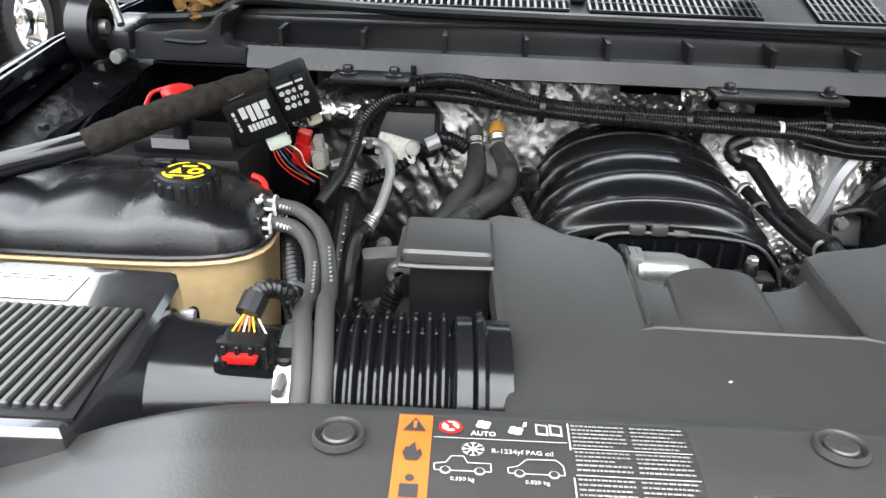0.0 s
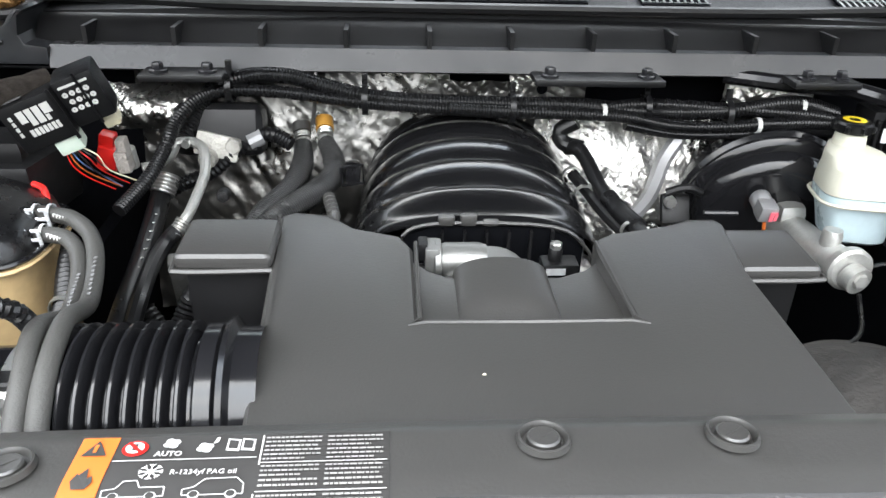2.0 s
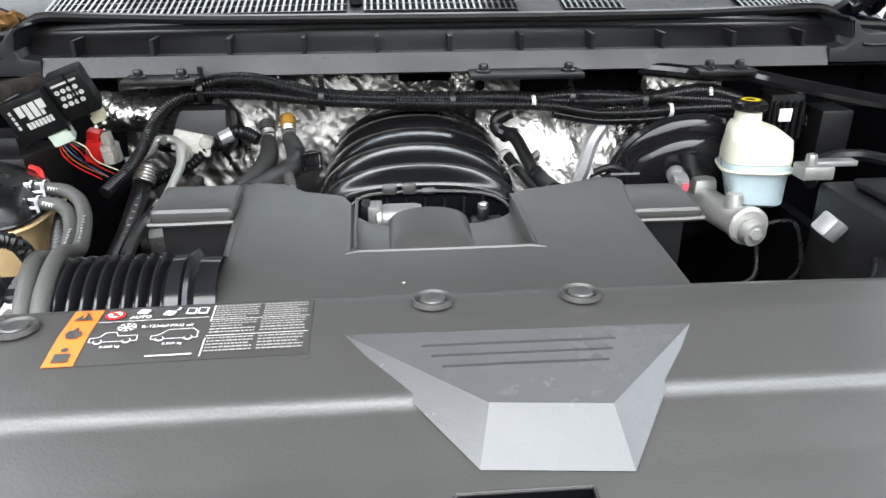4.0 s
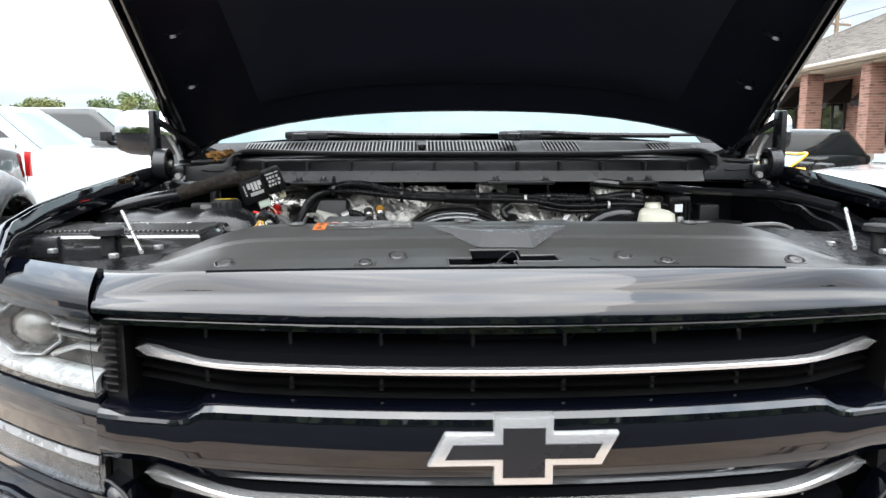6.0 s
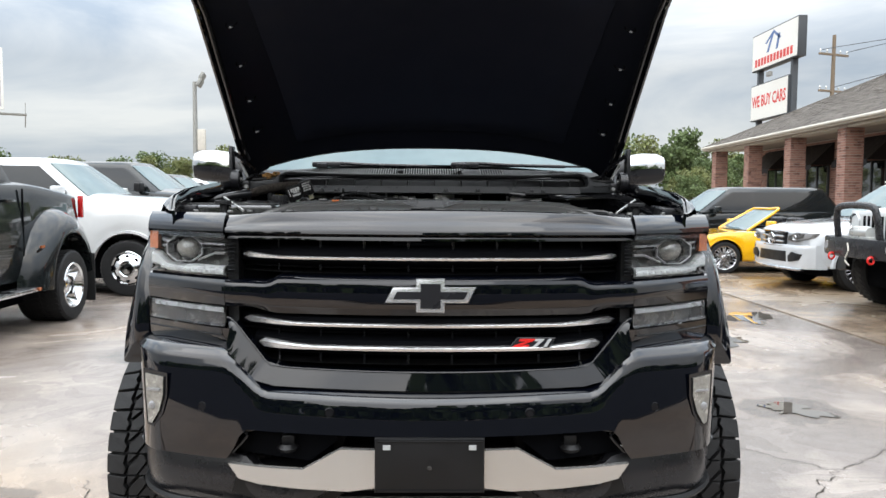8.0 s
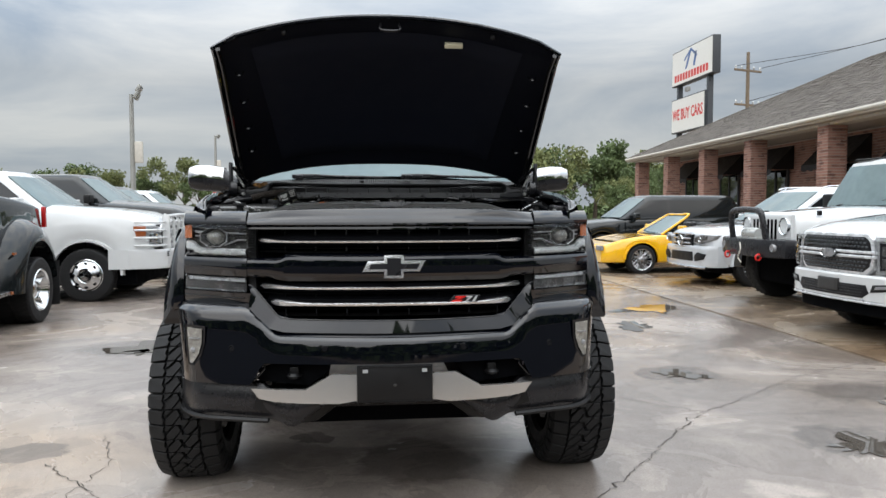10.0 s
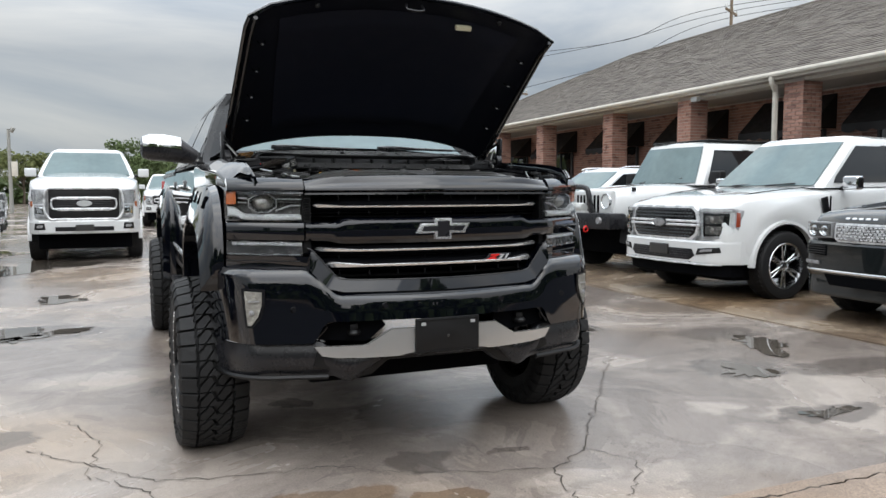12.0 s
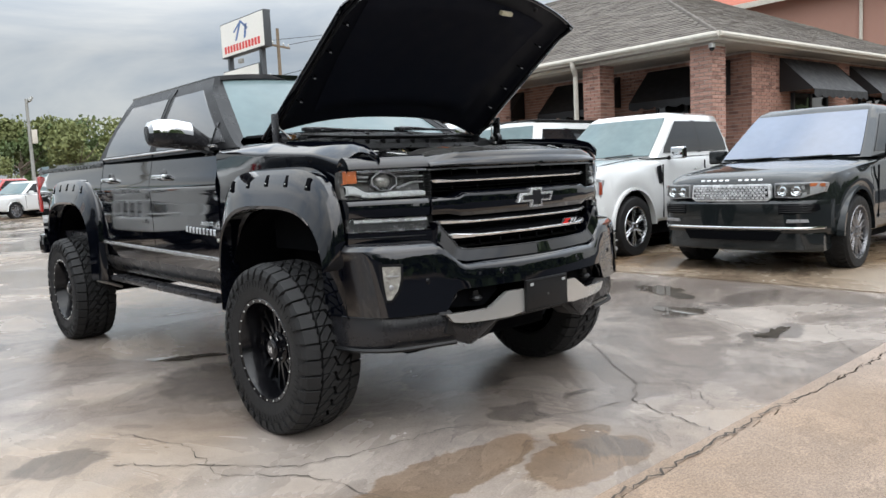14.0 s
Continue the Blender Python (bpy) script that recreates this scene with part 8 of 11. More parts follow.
put("hood_lamp", moved(box(-0.045, 0.045, -0.014, 0.014, -0.012, 0.012, 0.005), Matrix.Translation((0.315, 0.305, 2.238)) @ Euler((radians(36), 0, 0)).to_matrix().to_4x4()), CREAM, hood, "small pale under-hood lamp")
put("striker", tube([hood_pt(-0.05, 0.965, 0.03), hood_pt(-0.05, 0.965, 0.075), hood_pt(0.05, 0.965, 0.075), hood_pt(0.05, 0.965, 0.03)], 0.006, 6, 3), SATIN, hood, "latch striker")
for sx in (1, -1):
    hg = tp("hood_hinge", join(box(*sorted((sx * 0.868, sx * 0.884)), 0.93, 0.985, 1.47, 1.70, 0.004), tube([(sx * 0.865, 0.96, 1.67), (sx * 0.84, 1.0, 1.645), (sx * 0.81, 1.06, 1.61), (sx * 0.80, 1.12, 1.575)], 0.010, 8, 5), box(*sorted((sx * 0.80, sx * 0.87)), 0.95, 1.10, 1.52, 1.55, 0.008), tube([(sx * 0.85, 0.95, 1.50), (sx * 0.845, 0.945, 1.475), (sx * 0.83, 0.94, 1.468)], 0.011, 8, 4)), SATIN, "black hood hinge arm")
    put("spring_drum", at(lathe([(-0.016, 0.036), (-0.016, 0.044), (0.016, 0.044), (0.016, 0.036)], 36, "x", True), sx * 0.853, 0.945, 1.552), SATIN, hg, "black spring drum")
    put("hinge_spring", at(join(*[lathe([(-0.008, r - 0.0016), (-0.008, r + 0.0016), (0.008, r + 0.0016), (0.008, r - 0.0016)], 28, "x", True) for r in (0.034, 0.029, 0.024, 0.019)]), sx * 0.842, 0.945, 1.552), PLASTG, hg, "coiled flat hinge spring")
    put("hinge_pin", at(disc(0.011, 0.03, 14, "x"), sx * 0.842 - 0.015, 0.945, 1.555), ALU, hg, "dull hinge pin")
    put("hinge_bolt", at(disc(0.010, 0.022, 8, "y"), sx * 0.802, 0.90, 1.522), ALU, hg)
    put("hinge_link", tube([(sx * 0.80, 0.93, 1.562), (sx * 0.825, 0.96, 1.60), (sx * 0.85, 0.98, 1.63)], 0.006, 8, 3), ALU, hg, "grey hinge link")

# ---- wide mud-terrain wheels ----
TR, TW, RIM = 0.452, 0.36, 0.272


def mud_tyre():
    r = TR - 0.028
    geo = [lathe([(-TW * 0.40, RIM * 0.97), (-TW * 0.47, RIM * 1.02), (-TW * 0.505, lerp(RIM, r, 0.45)), (-TW * 0.49, lerp(RIM, r, 0.8)), (-TW * 0.44, r * 0.985), (-TW * 0.25, r), (TW * 0.25, r), (TW * 0.44, r * 0.985), (TW * 0.49, lerp(RIM, r, 0.8)), (TW * 0.505, lerp(RIM, r, 0.45)), (TW * 0.47, RIM * 1.02), (TW * 0.40, RIM * 0.97)], 64)]
    return geo[0]


def tread_blocks():
    """Close-set all-terrain blocks: shoulder lugs and slanted centre blocks with narrow grooves."""
    geo = []
    n = 36
    one = ([(-0.174, -0.034), (-0.100, -0.036), (-0.091, -0.014), (-0.102, 0.003), (-0.094, 0.033), (-0.174, 0.036)],
           [(-0.084, -0.037), (-0.050, -0.037), (-0.008, 0.012), (-0.020, 0.035), (-0.036, 0.035), (-0.081, -0.008)],
           [(-0.087, 0.005), (-0.049, 0.037), (-0.084, 0.037)],
           [(-0.041, -0.037), (0.010, -0.037), (0.001, -0.016), (-0.004, 0.004)])
    blocks = list(one) + [[(-x, -t) for x, t in p] for p in one]
    step = 2 * math.pi / n
    for k in range(n):
        for b, poly in enumerate(blocks):
            a0 = (k + (0.35 if b > 3 else 0.0)) * step
            cx, ct = sum(p[0] for p in poly) / len(poly), sum(p[1] for p in poly) / len(poly)
            rings = [[], [], []]
            for x, t in poly:
                for ring, rr, sc in zip(rings, (TR - 0.030, TR - 0.003, TR), (1.0, 1.0, 0.94)):
                    xx, tt = cx + (x - cx) * sc, ct + (t - ct) * sc
                    edge = S((abs(xx) - 0.10) / 0.085)
                    a = a0 + tt / TR
                    r2 = rr - 0.020 * edge
                    ring.append((xx, r2 * math.sin(a), r2 * math.cos(a)))
            geo.append(loft(rings, True))
        for sx in (1, -1):
            a0 = (k + (0.0 if sx < 0 else 0.35)) * step
            lug = []
            for rr, xx, hw in ((TR - 0.020, 0.172, 0.030), (TR - 0.045, 0.186, 0.027), (TR - 0.075, 0.189, 0.016 if k % 2 else 0.024)):
                ring = []
                for t, dx in ((-hw, 0), (hw, 0), (hw, -0.02), (-hw, -0.02)):
                    a = a0 + t / TR
                    ring.append((sx * (xx + dx), rr * math.sin(a), rr * math.cos(a)))
                lug.append(ring if sx > 0 else ring[::-1])
            geo.append(loft(lug, True))
            for q in (-0.25, 0.2):
                a = (k + 0.5 + q) * step
                geo.append(moved(box(sx * 0.182 - 0.002, sx * 0.182 + 0.002, -0.004, 0.004, TR - 0.118, TR - 0.086), pose(0, 0, 0, -math.degrees(a))))
    return join(*geo)


def big_rim():
    w = TW
    barrel = lathe([(w * 0.45, RIM * 1.03), (w * 0.475, RIM * 1.0), (w * 0.46, RIM * 0.93), (w * 0.40, RIM * 0.90), (w * 0.14, RIM * 0.83), (w * 0.12, RIM * 0.76), (-w * 0.4, RIM * 0.74), (-w * 0.41, 0.02)], 56)
    return barrel


def big_spokes():
    geo = []
    face = 0.062
    for k in range(8):
        for da, tw in ((-9, 0.4), (9, -0.4)):
            pts = [[(face - 0.03 + dz, sx2 * wd, rr) for dz, sx2 in ((0, -1), (0, 1), (0.035, 0.6), (0.035, -0.6))] for rr, wd in ((RIM * 0.20, 0.020), (RIM * 0.5, 0.013), (RIM * 0.86, 0.017))]
            g = loft(pts)
            geo.append(moved(g, pose(0, 0, 0, 45 * k + da)))
    hub = lathe([(-0.08, 0.09), (face + 0.01, 0.085), (face + 0.02, 0.06), (face + 0.05, 0.052), (face + 0.055, 0.045), (face + 0.055, 0.001)], 32)
    return join(hub, *geo)


tyre_me = mesh("tyre", *mud_tyre(), RUBBER)
tread_me = mesh("tread", *tread_blocks(), RUBBER, False)
rim_me = mesh("rim", *big_rim(), RIMB)
spoke_me = mesh("spokes", *big_spokes(), RIMB)
nut_me = mesh("lug_nut", *disc(0.012, 0.03, 6, "x"), CHROME)
rivet_me = mesh("rivet", *lathe([(0.004, 0.001), (0.003, 0.004), (0, 0.005)], 8), STEEL)
cap_me = mesh("centre_cap", *lathe([(0.0, 0.04), (0.006, 0.036), (0.008, 0.001)], 24), RIMB)
mark_me = mesh("cap_mark", *join(box(0.008, 0.0095, -0.016, -0.006, -0.018, 0.018), box(0.008, 0.0095, 0.006, 0.016, -0.018, 0.018), box(0.008, 0.0095, -0.01, 0.01, -0.005, 0.005)), CHROME, False)
for wx, wy in ((-1.012, 0.73), (0.992, 0.73), (-1.0, 4.375), (1.0, 4.375)):
    we = tp("wheel", join(lathe([(-0.10, 0.001), (-0.10, 0.19), (-0.07, 0.19), (-0.07, 0.001)], 32)), SATIN, "black deep-dish wheel with chunky mud tyre")
    we.matrix_local = pose(wx, wy, TR + G - 0.012, 0, 0, 0 if wx > 0 else 180) @ Matrix.Diagonal((0.90, 1, 1, 1))
    for nm, me, lb in (("tyre", tyre_me, "chunky black mud tyre"), ("tread", tread_me, "deep tread blocks"), ("rim", rim_me, "gloss black deep rim"), ("spokes", spoke_me, "gloss black split spokes")):
        o = tagged(new(nm, me), lb)
        o.parent = we
    for k in range(6):
        o = new("lug_nut", nut_me)
        o.parent = we
        o.matrix_local = pose(0.070, 0.062 * math.cos(k * math.pi / 3), 0.062 * math.sin(k * math.pi / 3))
    for k in range(24):
        a = 2 * math.pi * k / 24
        o = new("rivet", rivet_me)
        o.parent = we
        o.matrix_local = pose(TW * 0.468, RIM * 0.965 * math.cos(a), RIM * 0.965 * math.sin(a))
    for me in (cap_me, mark_me):
        o = new(me.name, me)
        o.parent = we
        o.matrix_local = pose(0.117, 0, 0)


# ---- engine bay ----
# boxes added to close the bay; its deep shade is in their near-black
tp("bay_shade_floor", box(-0.82, 0.82, 0.10, 1.07, 0.95, 1.0), VOID, "near-black sheet for the shade low in the engine bay", smooth=False)
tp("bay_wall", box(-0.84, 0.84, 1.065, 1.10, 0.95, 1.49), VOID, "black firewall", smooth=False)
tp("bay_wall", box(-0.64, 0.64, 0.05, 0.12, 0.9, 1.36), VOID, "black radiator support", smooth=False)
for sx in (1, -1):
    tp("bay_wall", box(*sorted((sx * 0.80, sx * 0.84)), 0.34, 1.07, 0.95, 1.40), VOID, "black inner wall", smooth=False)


def rc_z(x, y):
    """Height of the radiator cover."""
    w = 1 - S((y - front(x)) / 0.20)
    y = y - (front(x) + 0.098) * w
    z = curve_at([(-0.11, 1.4395), (0.0, 1.4415), (0.06, 1.4465), (0.112, 1.4550), (0.121, 1.4605), (0.20, 1.4705), (0.238, 1.4705), (0.27, 1.456)], y)
    return z - 0.055 * S((abs(x) - 0.40) / 0.26) ** 1.4 * (1 - w) - 0.005 * (x / 0.45) ** 2 * (1 - w) - fall(x) * w


def rc_edge(x):
    return front(x) + 0.004, 0.262 - 0.022 * S((abs(x) - 0.36) / 0.25)


def in_latch(x, y):
    return (-0.066 < x < 0.014 and -0.041 < y < 0.045) or (-0.103 < x < -0.003 and -0.072 < y < -0.010) or (0 < x < 0.070 and -0.041 < y < 0.009)


def rad_cover():
    nx, ny = 176, 78
    v, f = [], []
    for i in range(nx + 1):
        x = lerp(-0.66, 0.66, i / nx)
        a, b = rc_edge(x)
        for j in range(ny + 1):
            y = lerp(a, b, j / ny)
            drop = 0.03 * S((j - ny + 2) / 2) + (0.010 if j == 0 else 0)
            v.append((x, y, rc_z(x, y) - drop))
    w = ny + 1
    for i in range(nx):
        for j in range(ny):
            x = lerp(-0.66, 0.66, (i + 0.5) / nx)
            a, b = rc_edge(x)
            if not in_latch(x, lerp(a, b, (j + 0.5) / ny)):
                f.append((i * w + j, (i + 1) * w + j, (i + 1) * w + j + 1, i * w + j + 1))
    return v, f


rc = tp("radiator_cover", rad_cover(), PLAST, "large grey-black plastic radiator cover with warning sticker")
# well and its skirts: the shade inside is put into their near-black
put("latch_well", join(box(-0.12, 0.085, -0.085, 0.06, 1.33, 1.335), box(-0.12, -0.116, -0.085, 0.06, 1.33, 1.42), box(0.081, 0.085, -0.085, 0.06, 1.33, 1.42), box(-0.12, 0.085, 0.056, 0.06, 1.33, 1.43)), VOID, rc, "dark latch well", False)
well = ((-0.103, -0.072), (-0.103, -0.010), (-0.066, -0.010), (-0.066, 0.045), (0.014, 0.045), (0.014, 0.009), (0.070, 0.009), (0.070, -0.041), (-0.003, -0.041), (-0.003, -0.072), (-0.103, -0.072))
put("well_rim", tube([(x, y, rc_z(x, y) - 0.001) for x, y in well], 0.0018, 6, 1), PLAST, rc, "rim of the latch opening")
for a, b in zip(well, well[1:]):
    put("well_skirt", ([(a[0], a[1], rc_z(*a)), (b[0], b[1], rc_z(*b)), (b[0], b[1], rc_z(*b) - 0.014), (a[0], a[1], rc_z(*a) - 0.014)], [(0, 1, 2, 3)]), VOID, rc, "", False)
FORM.append(lambda p: (p[0], p[1] + 0.022, p[2] - 0.010))
lt = put("hood_latch", box(-0.05, 0.0, -0.045, -0.005, 1.37, 1.418, 0.004), SATIN, rc, "black hood latch")
put("latch_plate", box(-0.098, -0.055, -0.062, -0.02, 1.385, 1.398, 0.003), SATIN, lt)
put("latch_plate", box(0.005, 0.06, -0.045, -0.02, 1.395, 1.412, 0.004), SATIN, lt)
put("latch_claw", box(-0.03, -0.012, -0.03, 0.01, 1.40, 1.436, 0.003), SATIN, lt)
put("latch_claw", box(-0.062, -0.04, -0.02, 0.012, 1.39, 1.432, 0.003), SATIN, lt)
put("latch_pin", tube([(-0.06, 0.008, 1.425), (-0.03, 0.006, 1.43), (0.0, 0.009, 1.427)], 0.005, 8, 3), SATIN, lt)
put("latch_spring", tube([(-0.045, 0.005, 1.43), (-0.025, -0.02, 1.437), (-0.005, 0.008, 1.432), (0.005, -0.005, 1.41)], 0.004, 6, 4), SATIN, lt)
put("latch_bolt", at(join(disc(0.0125, 0.006, 16, "z"), disc(0.008, 0.012, 6, "z")), -0.068, -0.045, 1.414), STEEL, lt, "bright hex bolt")
put("latch_bolt", at(disc(0.010, 0.008, 12, "z"), 0.04, -0.033, 1.405), STEEL, lt)
put("latch_cable", tube([(-0.045, -0.052, 1.41), (-0.028, -0.035, 1.44), (-0.012, -0.02, 1.452), (0.002, -0.006, 1.456), (0.009, -0.02, 1.447), (0.004, -0.04, 1.42)], 0.0016, 6, 5), HOSEB, lt)
put("latch_hook", tube([(-0.028, -0.055, 1.39), (-0.02, -0.04, 1.408), (-0.010, -0.037, 1.410), (-0.006, -0.048, 1.395)], 0.0035, 6, 4), HOSE, lt, "dirty pale lever")
FORM.clear()


def facet():
    P = lambda x, y, h: (x, y, rc_z(x, y) + h)
    v = [P(-0.132, 0.184, 0.0012), P(0.121, 0.180, 0.0012), P(0.041, 0.052, 0.0012), P(-0.050, 0.060, 0.0012), P(-0.040, 0.096, 0.0165), P(0.037, 0.090, 0.0165)]
    return v, [(0, 4, 5, 1), (4, 3, 2, 5), (0, 3, 4), (1, 5, 2)]


put("raised_facet", facet(), FACET, rc, "raised faceted shield on the cover", False)
for k in range(3):
    y = 0.164 - k * 0.013
    h = lerp(1.4690, 1.4688, k / 2)
    put("facet_groove", tube([(-0.078 + k * 0.006, y, h), (0.060 - k * 0.006, y, h)], 0.0009, 6, 1), PLASTD, rc)


def push_pin(x, y, r=0.0125):
    s = Euler((radians(-4 if y > 0.1 else 18), radians(6 * x), 0)).to_matrix().to_4x4()
    n = Matrix.Translation((x, y, rc_z(x, y) + 0.0008)) @ s
    c = put("push_pin", moved(lathe([(0.0005, r * 1.32), (0.0042, r * 1.25), (0.0046, r * 1.14), (0.0015, r * 1.02), (-0.003, r * 0.98), (-0.003, r * 0.84), (0.0032, r * 0.80), (0.0042, r * 0.70), (0.0036, 0.001)], 30, "z"), n), PLAST, rc, "round plastic push pin")
    put("pin_slot", moved(box(-r * 0.6, r * 0.6, -0.0005, 0.0005, 0.0036, 0.0044), n @ pose(0, 0, 0, 0, 0, 35)), PLAST, c, "", False)
    return c


for x, y in ((-0.371, 0.213), (-0.066, 0.224), (0.050, 0.225), (0.355, 0.210), (-0.181, 0.0), (0.172, -0.012), (-0.445, -0.018), (0.442, -0.02)):
    push_pin(x, y)
for sx in (-1, 1):
    x, y = sx * 0.228, -0.056
    rcs = push_pin(x, y + 0.006, 0.0085)
    for dx in (-0.014, 0.014):
        put("recess_wall", tube([(x + dx, y - 0.006, rc_z(x + dx, y - 0.006)), (x + dx * 1.12, y + 0.014, rc_z(x, y + 0.014) + 0.0015)], 0.0016, 6, 1), PLAST, rcs)
put("scuff", tube([(0.118, -0.020, rc_z(0.118, -0.020) + 0.0004), (0.130, -0.042, rc_z(0.130, -0.042) + 0.0004)], 0.0005, 5, 1), PLAST, rc, "faint scratch")
put("cover_line", tube([(x, front(x) + 0.001, 1.4395 - fall(x)) for x in [lerp(-0.46, 0.40, k / 24) for k in range(25)]], 0.0030, 6, 1), VOID, rc, "thin black seam along the cover's front")

# warning sticker: orange strip with pictograms, black field with pale print
SX0, SX1, SY0, SY1 = -0.347, -0.148, 0.268, 0.352


def stx(x):
    return -0.336 + (x + 0.347) * 0.9


def sty(y):
    return 0.166 + (y - 0.268) * 0.83


def onto(x, y, h):
    return stx(x), sty(y), rc_z(stx(x), sty(y)) + h



def stick(x0, x1, y0, y1, h, m, name, label="", parent=None):
    """A flat print laid on the radiator cover."""
    return put(name, sheet(lambda u, v: onto(lerp(x0, x1, u), lerp(y0, y1, v), h), 4, 6, (0, 0, -0.0004)), m, parent or rc, label)


stick(SX0 + 0.02, SX1, SY0, SY1, 0.0008, LABELB, "sticker_field", "black sticker field")
stick(SX0, SX0 + 0.0235, SY0, SY1, 0.0014, ORANGE, "sticker_orange", "orange warning strip")


def flat(pts, m, name, h=0.0024, parent=None):
    v = [onto(x, y, h) for x, y in pts]
    return put(name, (v, [tuple(range(len(v)))]), m, parent or rc, "", False)


def line(a, b, w, m, h=0.0022):
    d = Vector((b[0] - a[0], b[1] - a[1])).normalized() * w / 2
    return flat([(a[0] - d.y, a[1] + d.x), (a[0] + d.y, a[1] - d.x), (b[0] + d.y, b[1] - d.x), (b[0] - d.y, b[1] + d.x)][::-1], m, "print_line", h)


cx = SX0 + 0.0117
flat([(cx - 0.008, 0.333), (cx + 0.008, 0.333), (cx, 0.348)], LABELB, "warning_triangle")
flat([(cx - 0.001, 0.3355), (cx + 0.001, 0.3355), (cx + 0.0012, 0.343), (cx - 0.0012, 0.343)], ORANGE, "warning_mark", 0.003)
flat([(cx - 0.004, 0.303), (cx + 0.004, 0.303), (cx + 0.0068, 0.3085), (cx + 0.0052, 0.3145), (cx + 0.0030, 0.3115), (cx + 0.0012, 0.3215), (cx - 0.0030, 0.3150), (cx - 0.0042, 0.3170), (cx - 0.0066, 0.3095)], LABELB, "flame_mark")
flat([(cx - 0.006, 0.272), (cx + 0.006, 0.272), (cx + 0.006, 0.283), (cx - 0.006, 0.283)], LABELB, "service_mark")
flat([(cx + 0.003 * math.cos(a), 0.288 + 0.003 * math.sin(a)) for a in [k * 0.63 for k in range(10)]], LABELB, "service_mark")
ring = [(-0.311 + 0.0082 * math.cos(k * 0.314), 0.3395 + 0.0075 * math.sin(k * 0.314)) for k in range(20)]
flat(ring, RED, "prohibition_disc", 0.002)
flat([(-0.311 + 0.0060 * math.cos(k * 0.314), 0.3395 + 0.0055 * math.sin(k * 0.314)) for k in range(20)], WHITE, "prohibition_disc", 0.0026)
line((-0.3155, 0.344), (-0.3065, 0.335), 0.0022, RED, 0.0032)
flat([(-0.3125, 0.3365), (-0.3095, 0.3365), (-0.3095, 0.343), (-0.3125, 0.343)], LABELB, "print_mark", 0.0029)
for mx, my in ((-0.2885, 0.343), (-0.2665, 0.338)):
    for k in range(4):
        a = k * math.pi / 2 + 0.5
        flat([(mx + 0.0028 * math.cos(a) + 0.0030 * math.cos(b), my + 0.0026 * math.sin(a) + 0.0026 * math.sin(b)) for b in [j * 0.785 for j in range(8)]], WHITE, "fan_mark")
flat([(-0.2620, 0.342), (-0.2590, 0.343), (-0.2585, 0.348), (-0.2605, 0.348)], WHITE, "fan_mark")
words("AUTO", 0.0055, WHITE, rc, pose(*onto(-0.2885, 0.3325, 0.0026)), "lettering", 0.0001, 0.0001)
for x0, x1 in ((-0.253, -0.2445), (-0.2435, -0.235)):
    flat([(x0, 0.3345), (x1, 0.3335), (x1, 0.3450), (x0, 0.3465)], WHITE, "book_mark")
    flat([(x0 + 0.0012, 0.3362), (x1 - 0.0012, 0.3354), (x1 - 0.0012, 0.3434), (x0 + 0.0012, 0.3446)], LABELB, "book_mark", 0.0028)
line((-0.322, 0.3275), (-0.2325, 0.3275), 0.0007, WHITE)
line((-0.2305, 0.27), (-0.2305, 0.349), 0.0010, WHITE)
line((-0.2295, 0.322), (-0.150, 0.322), 0.0007, WHITE)
line((-0.2295, 0.297), (-0.150, 0.297), 0.0007, WHITE)
for k in range(4):
    a = k * math.pi / 4
    line((-0.2955 - 0.0075 * math.cos(a), 0.3165 - 0.007 * math.sin(a)), (-0.2955 + 0.0075 * math.cos(a), 0.3165 + 0.007 * math.sin(a)), 0.0010, WHITE)
for k in range(8):
    a = k * math.pi / 4
    px_, py_ = -0.2955 + 0.0052 * math.cos(a), 0.3165 + 0.0049 * math.sin(a)
    for da in (-0.75, 0.75):
        line((px_, py_), (px_ + 0.0028 * math.cos(a + da), py_ + 0.0026 * math.sin(a + da)), 0.0008, WHITE)
words("R-1234yf PAG oil", 0.0052, WHITE, rc, pose(*onto(-0.263, 0.3145, 0.0026)), "lettering", 0.0, 0.0001)
for ox, kg in ((-0.302, "0.550 kg"), (-0.2545, "0.820 kg")):
    pts = ([(-0.018, 0.0), (-0.0185, 0.0055), (-0.011, 0.0068), (-0.0075, 0.0125), (0.0005, 0.0128), (0.003, 0.0072), (0.018, 0.0072), (0.0185, 0.0)] if ox < -0.28 else
           [(-0.018, 0.0), (-0.0185, 0.0045), (-0.012, 0.0062), (-0.006, 0.0125), (0.013, 0.0130), (0.0175, 0.0080), (0.018, 0.0)])
    for a, b in zip(pts, pts[1:] + pts[:1]):
        line((ox + a[0], 0.296 + a[1]), (ox + b[0], 0.296 + b[1]), 0.0007, WHITE)
    for wx in (-0.011, 0.011):
        flat([(ox + wx + 0.0036 * math.cos(q * 0.524), 0.2958 + 0.0034 * math.sin(q * 0.524)) for q in range(12)], WHITE, "wheel_mark", 0.0025)
        flat([(ox + wx + 0.0027 * math.cos(q * 0.524), 0.2958 + 0.0025 * math.sin(q * 0.524)) for q in range(12)], LABELB, "wheel_mark", 0.0030)
    words(kg, 0.0041, WHITE, rc, pose(*onto(ox, 0.2885, 0.0026)), "lettering", 0.0, 0.0001)
rnd = random.Random(4)
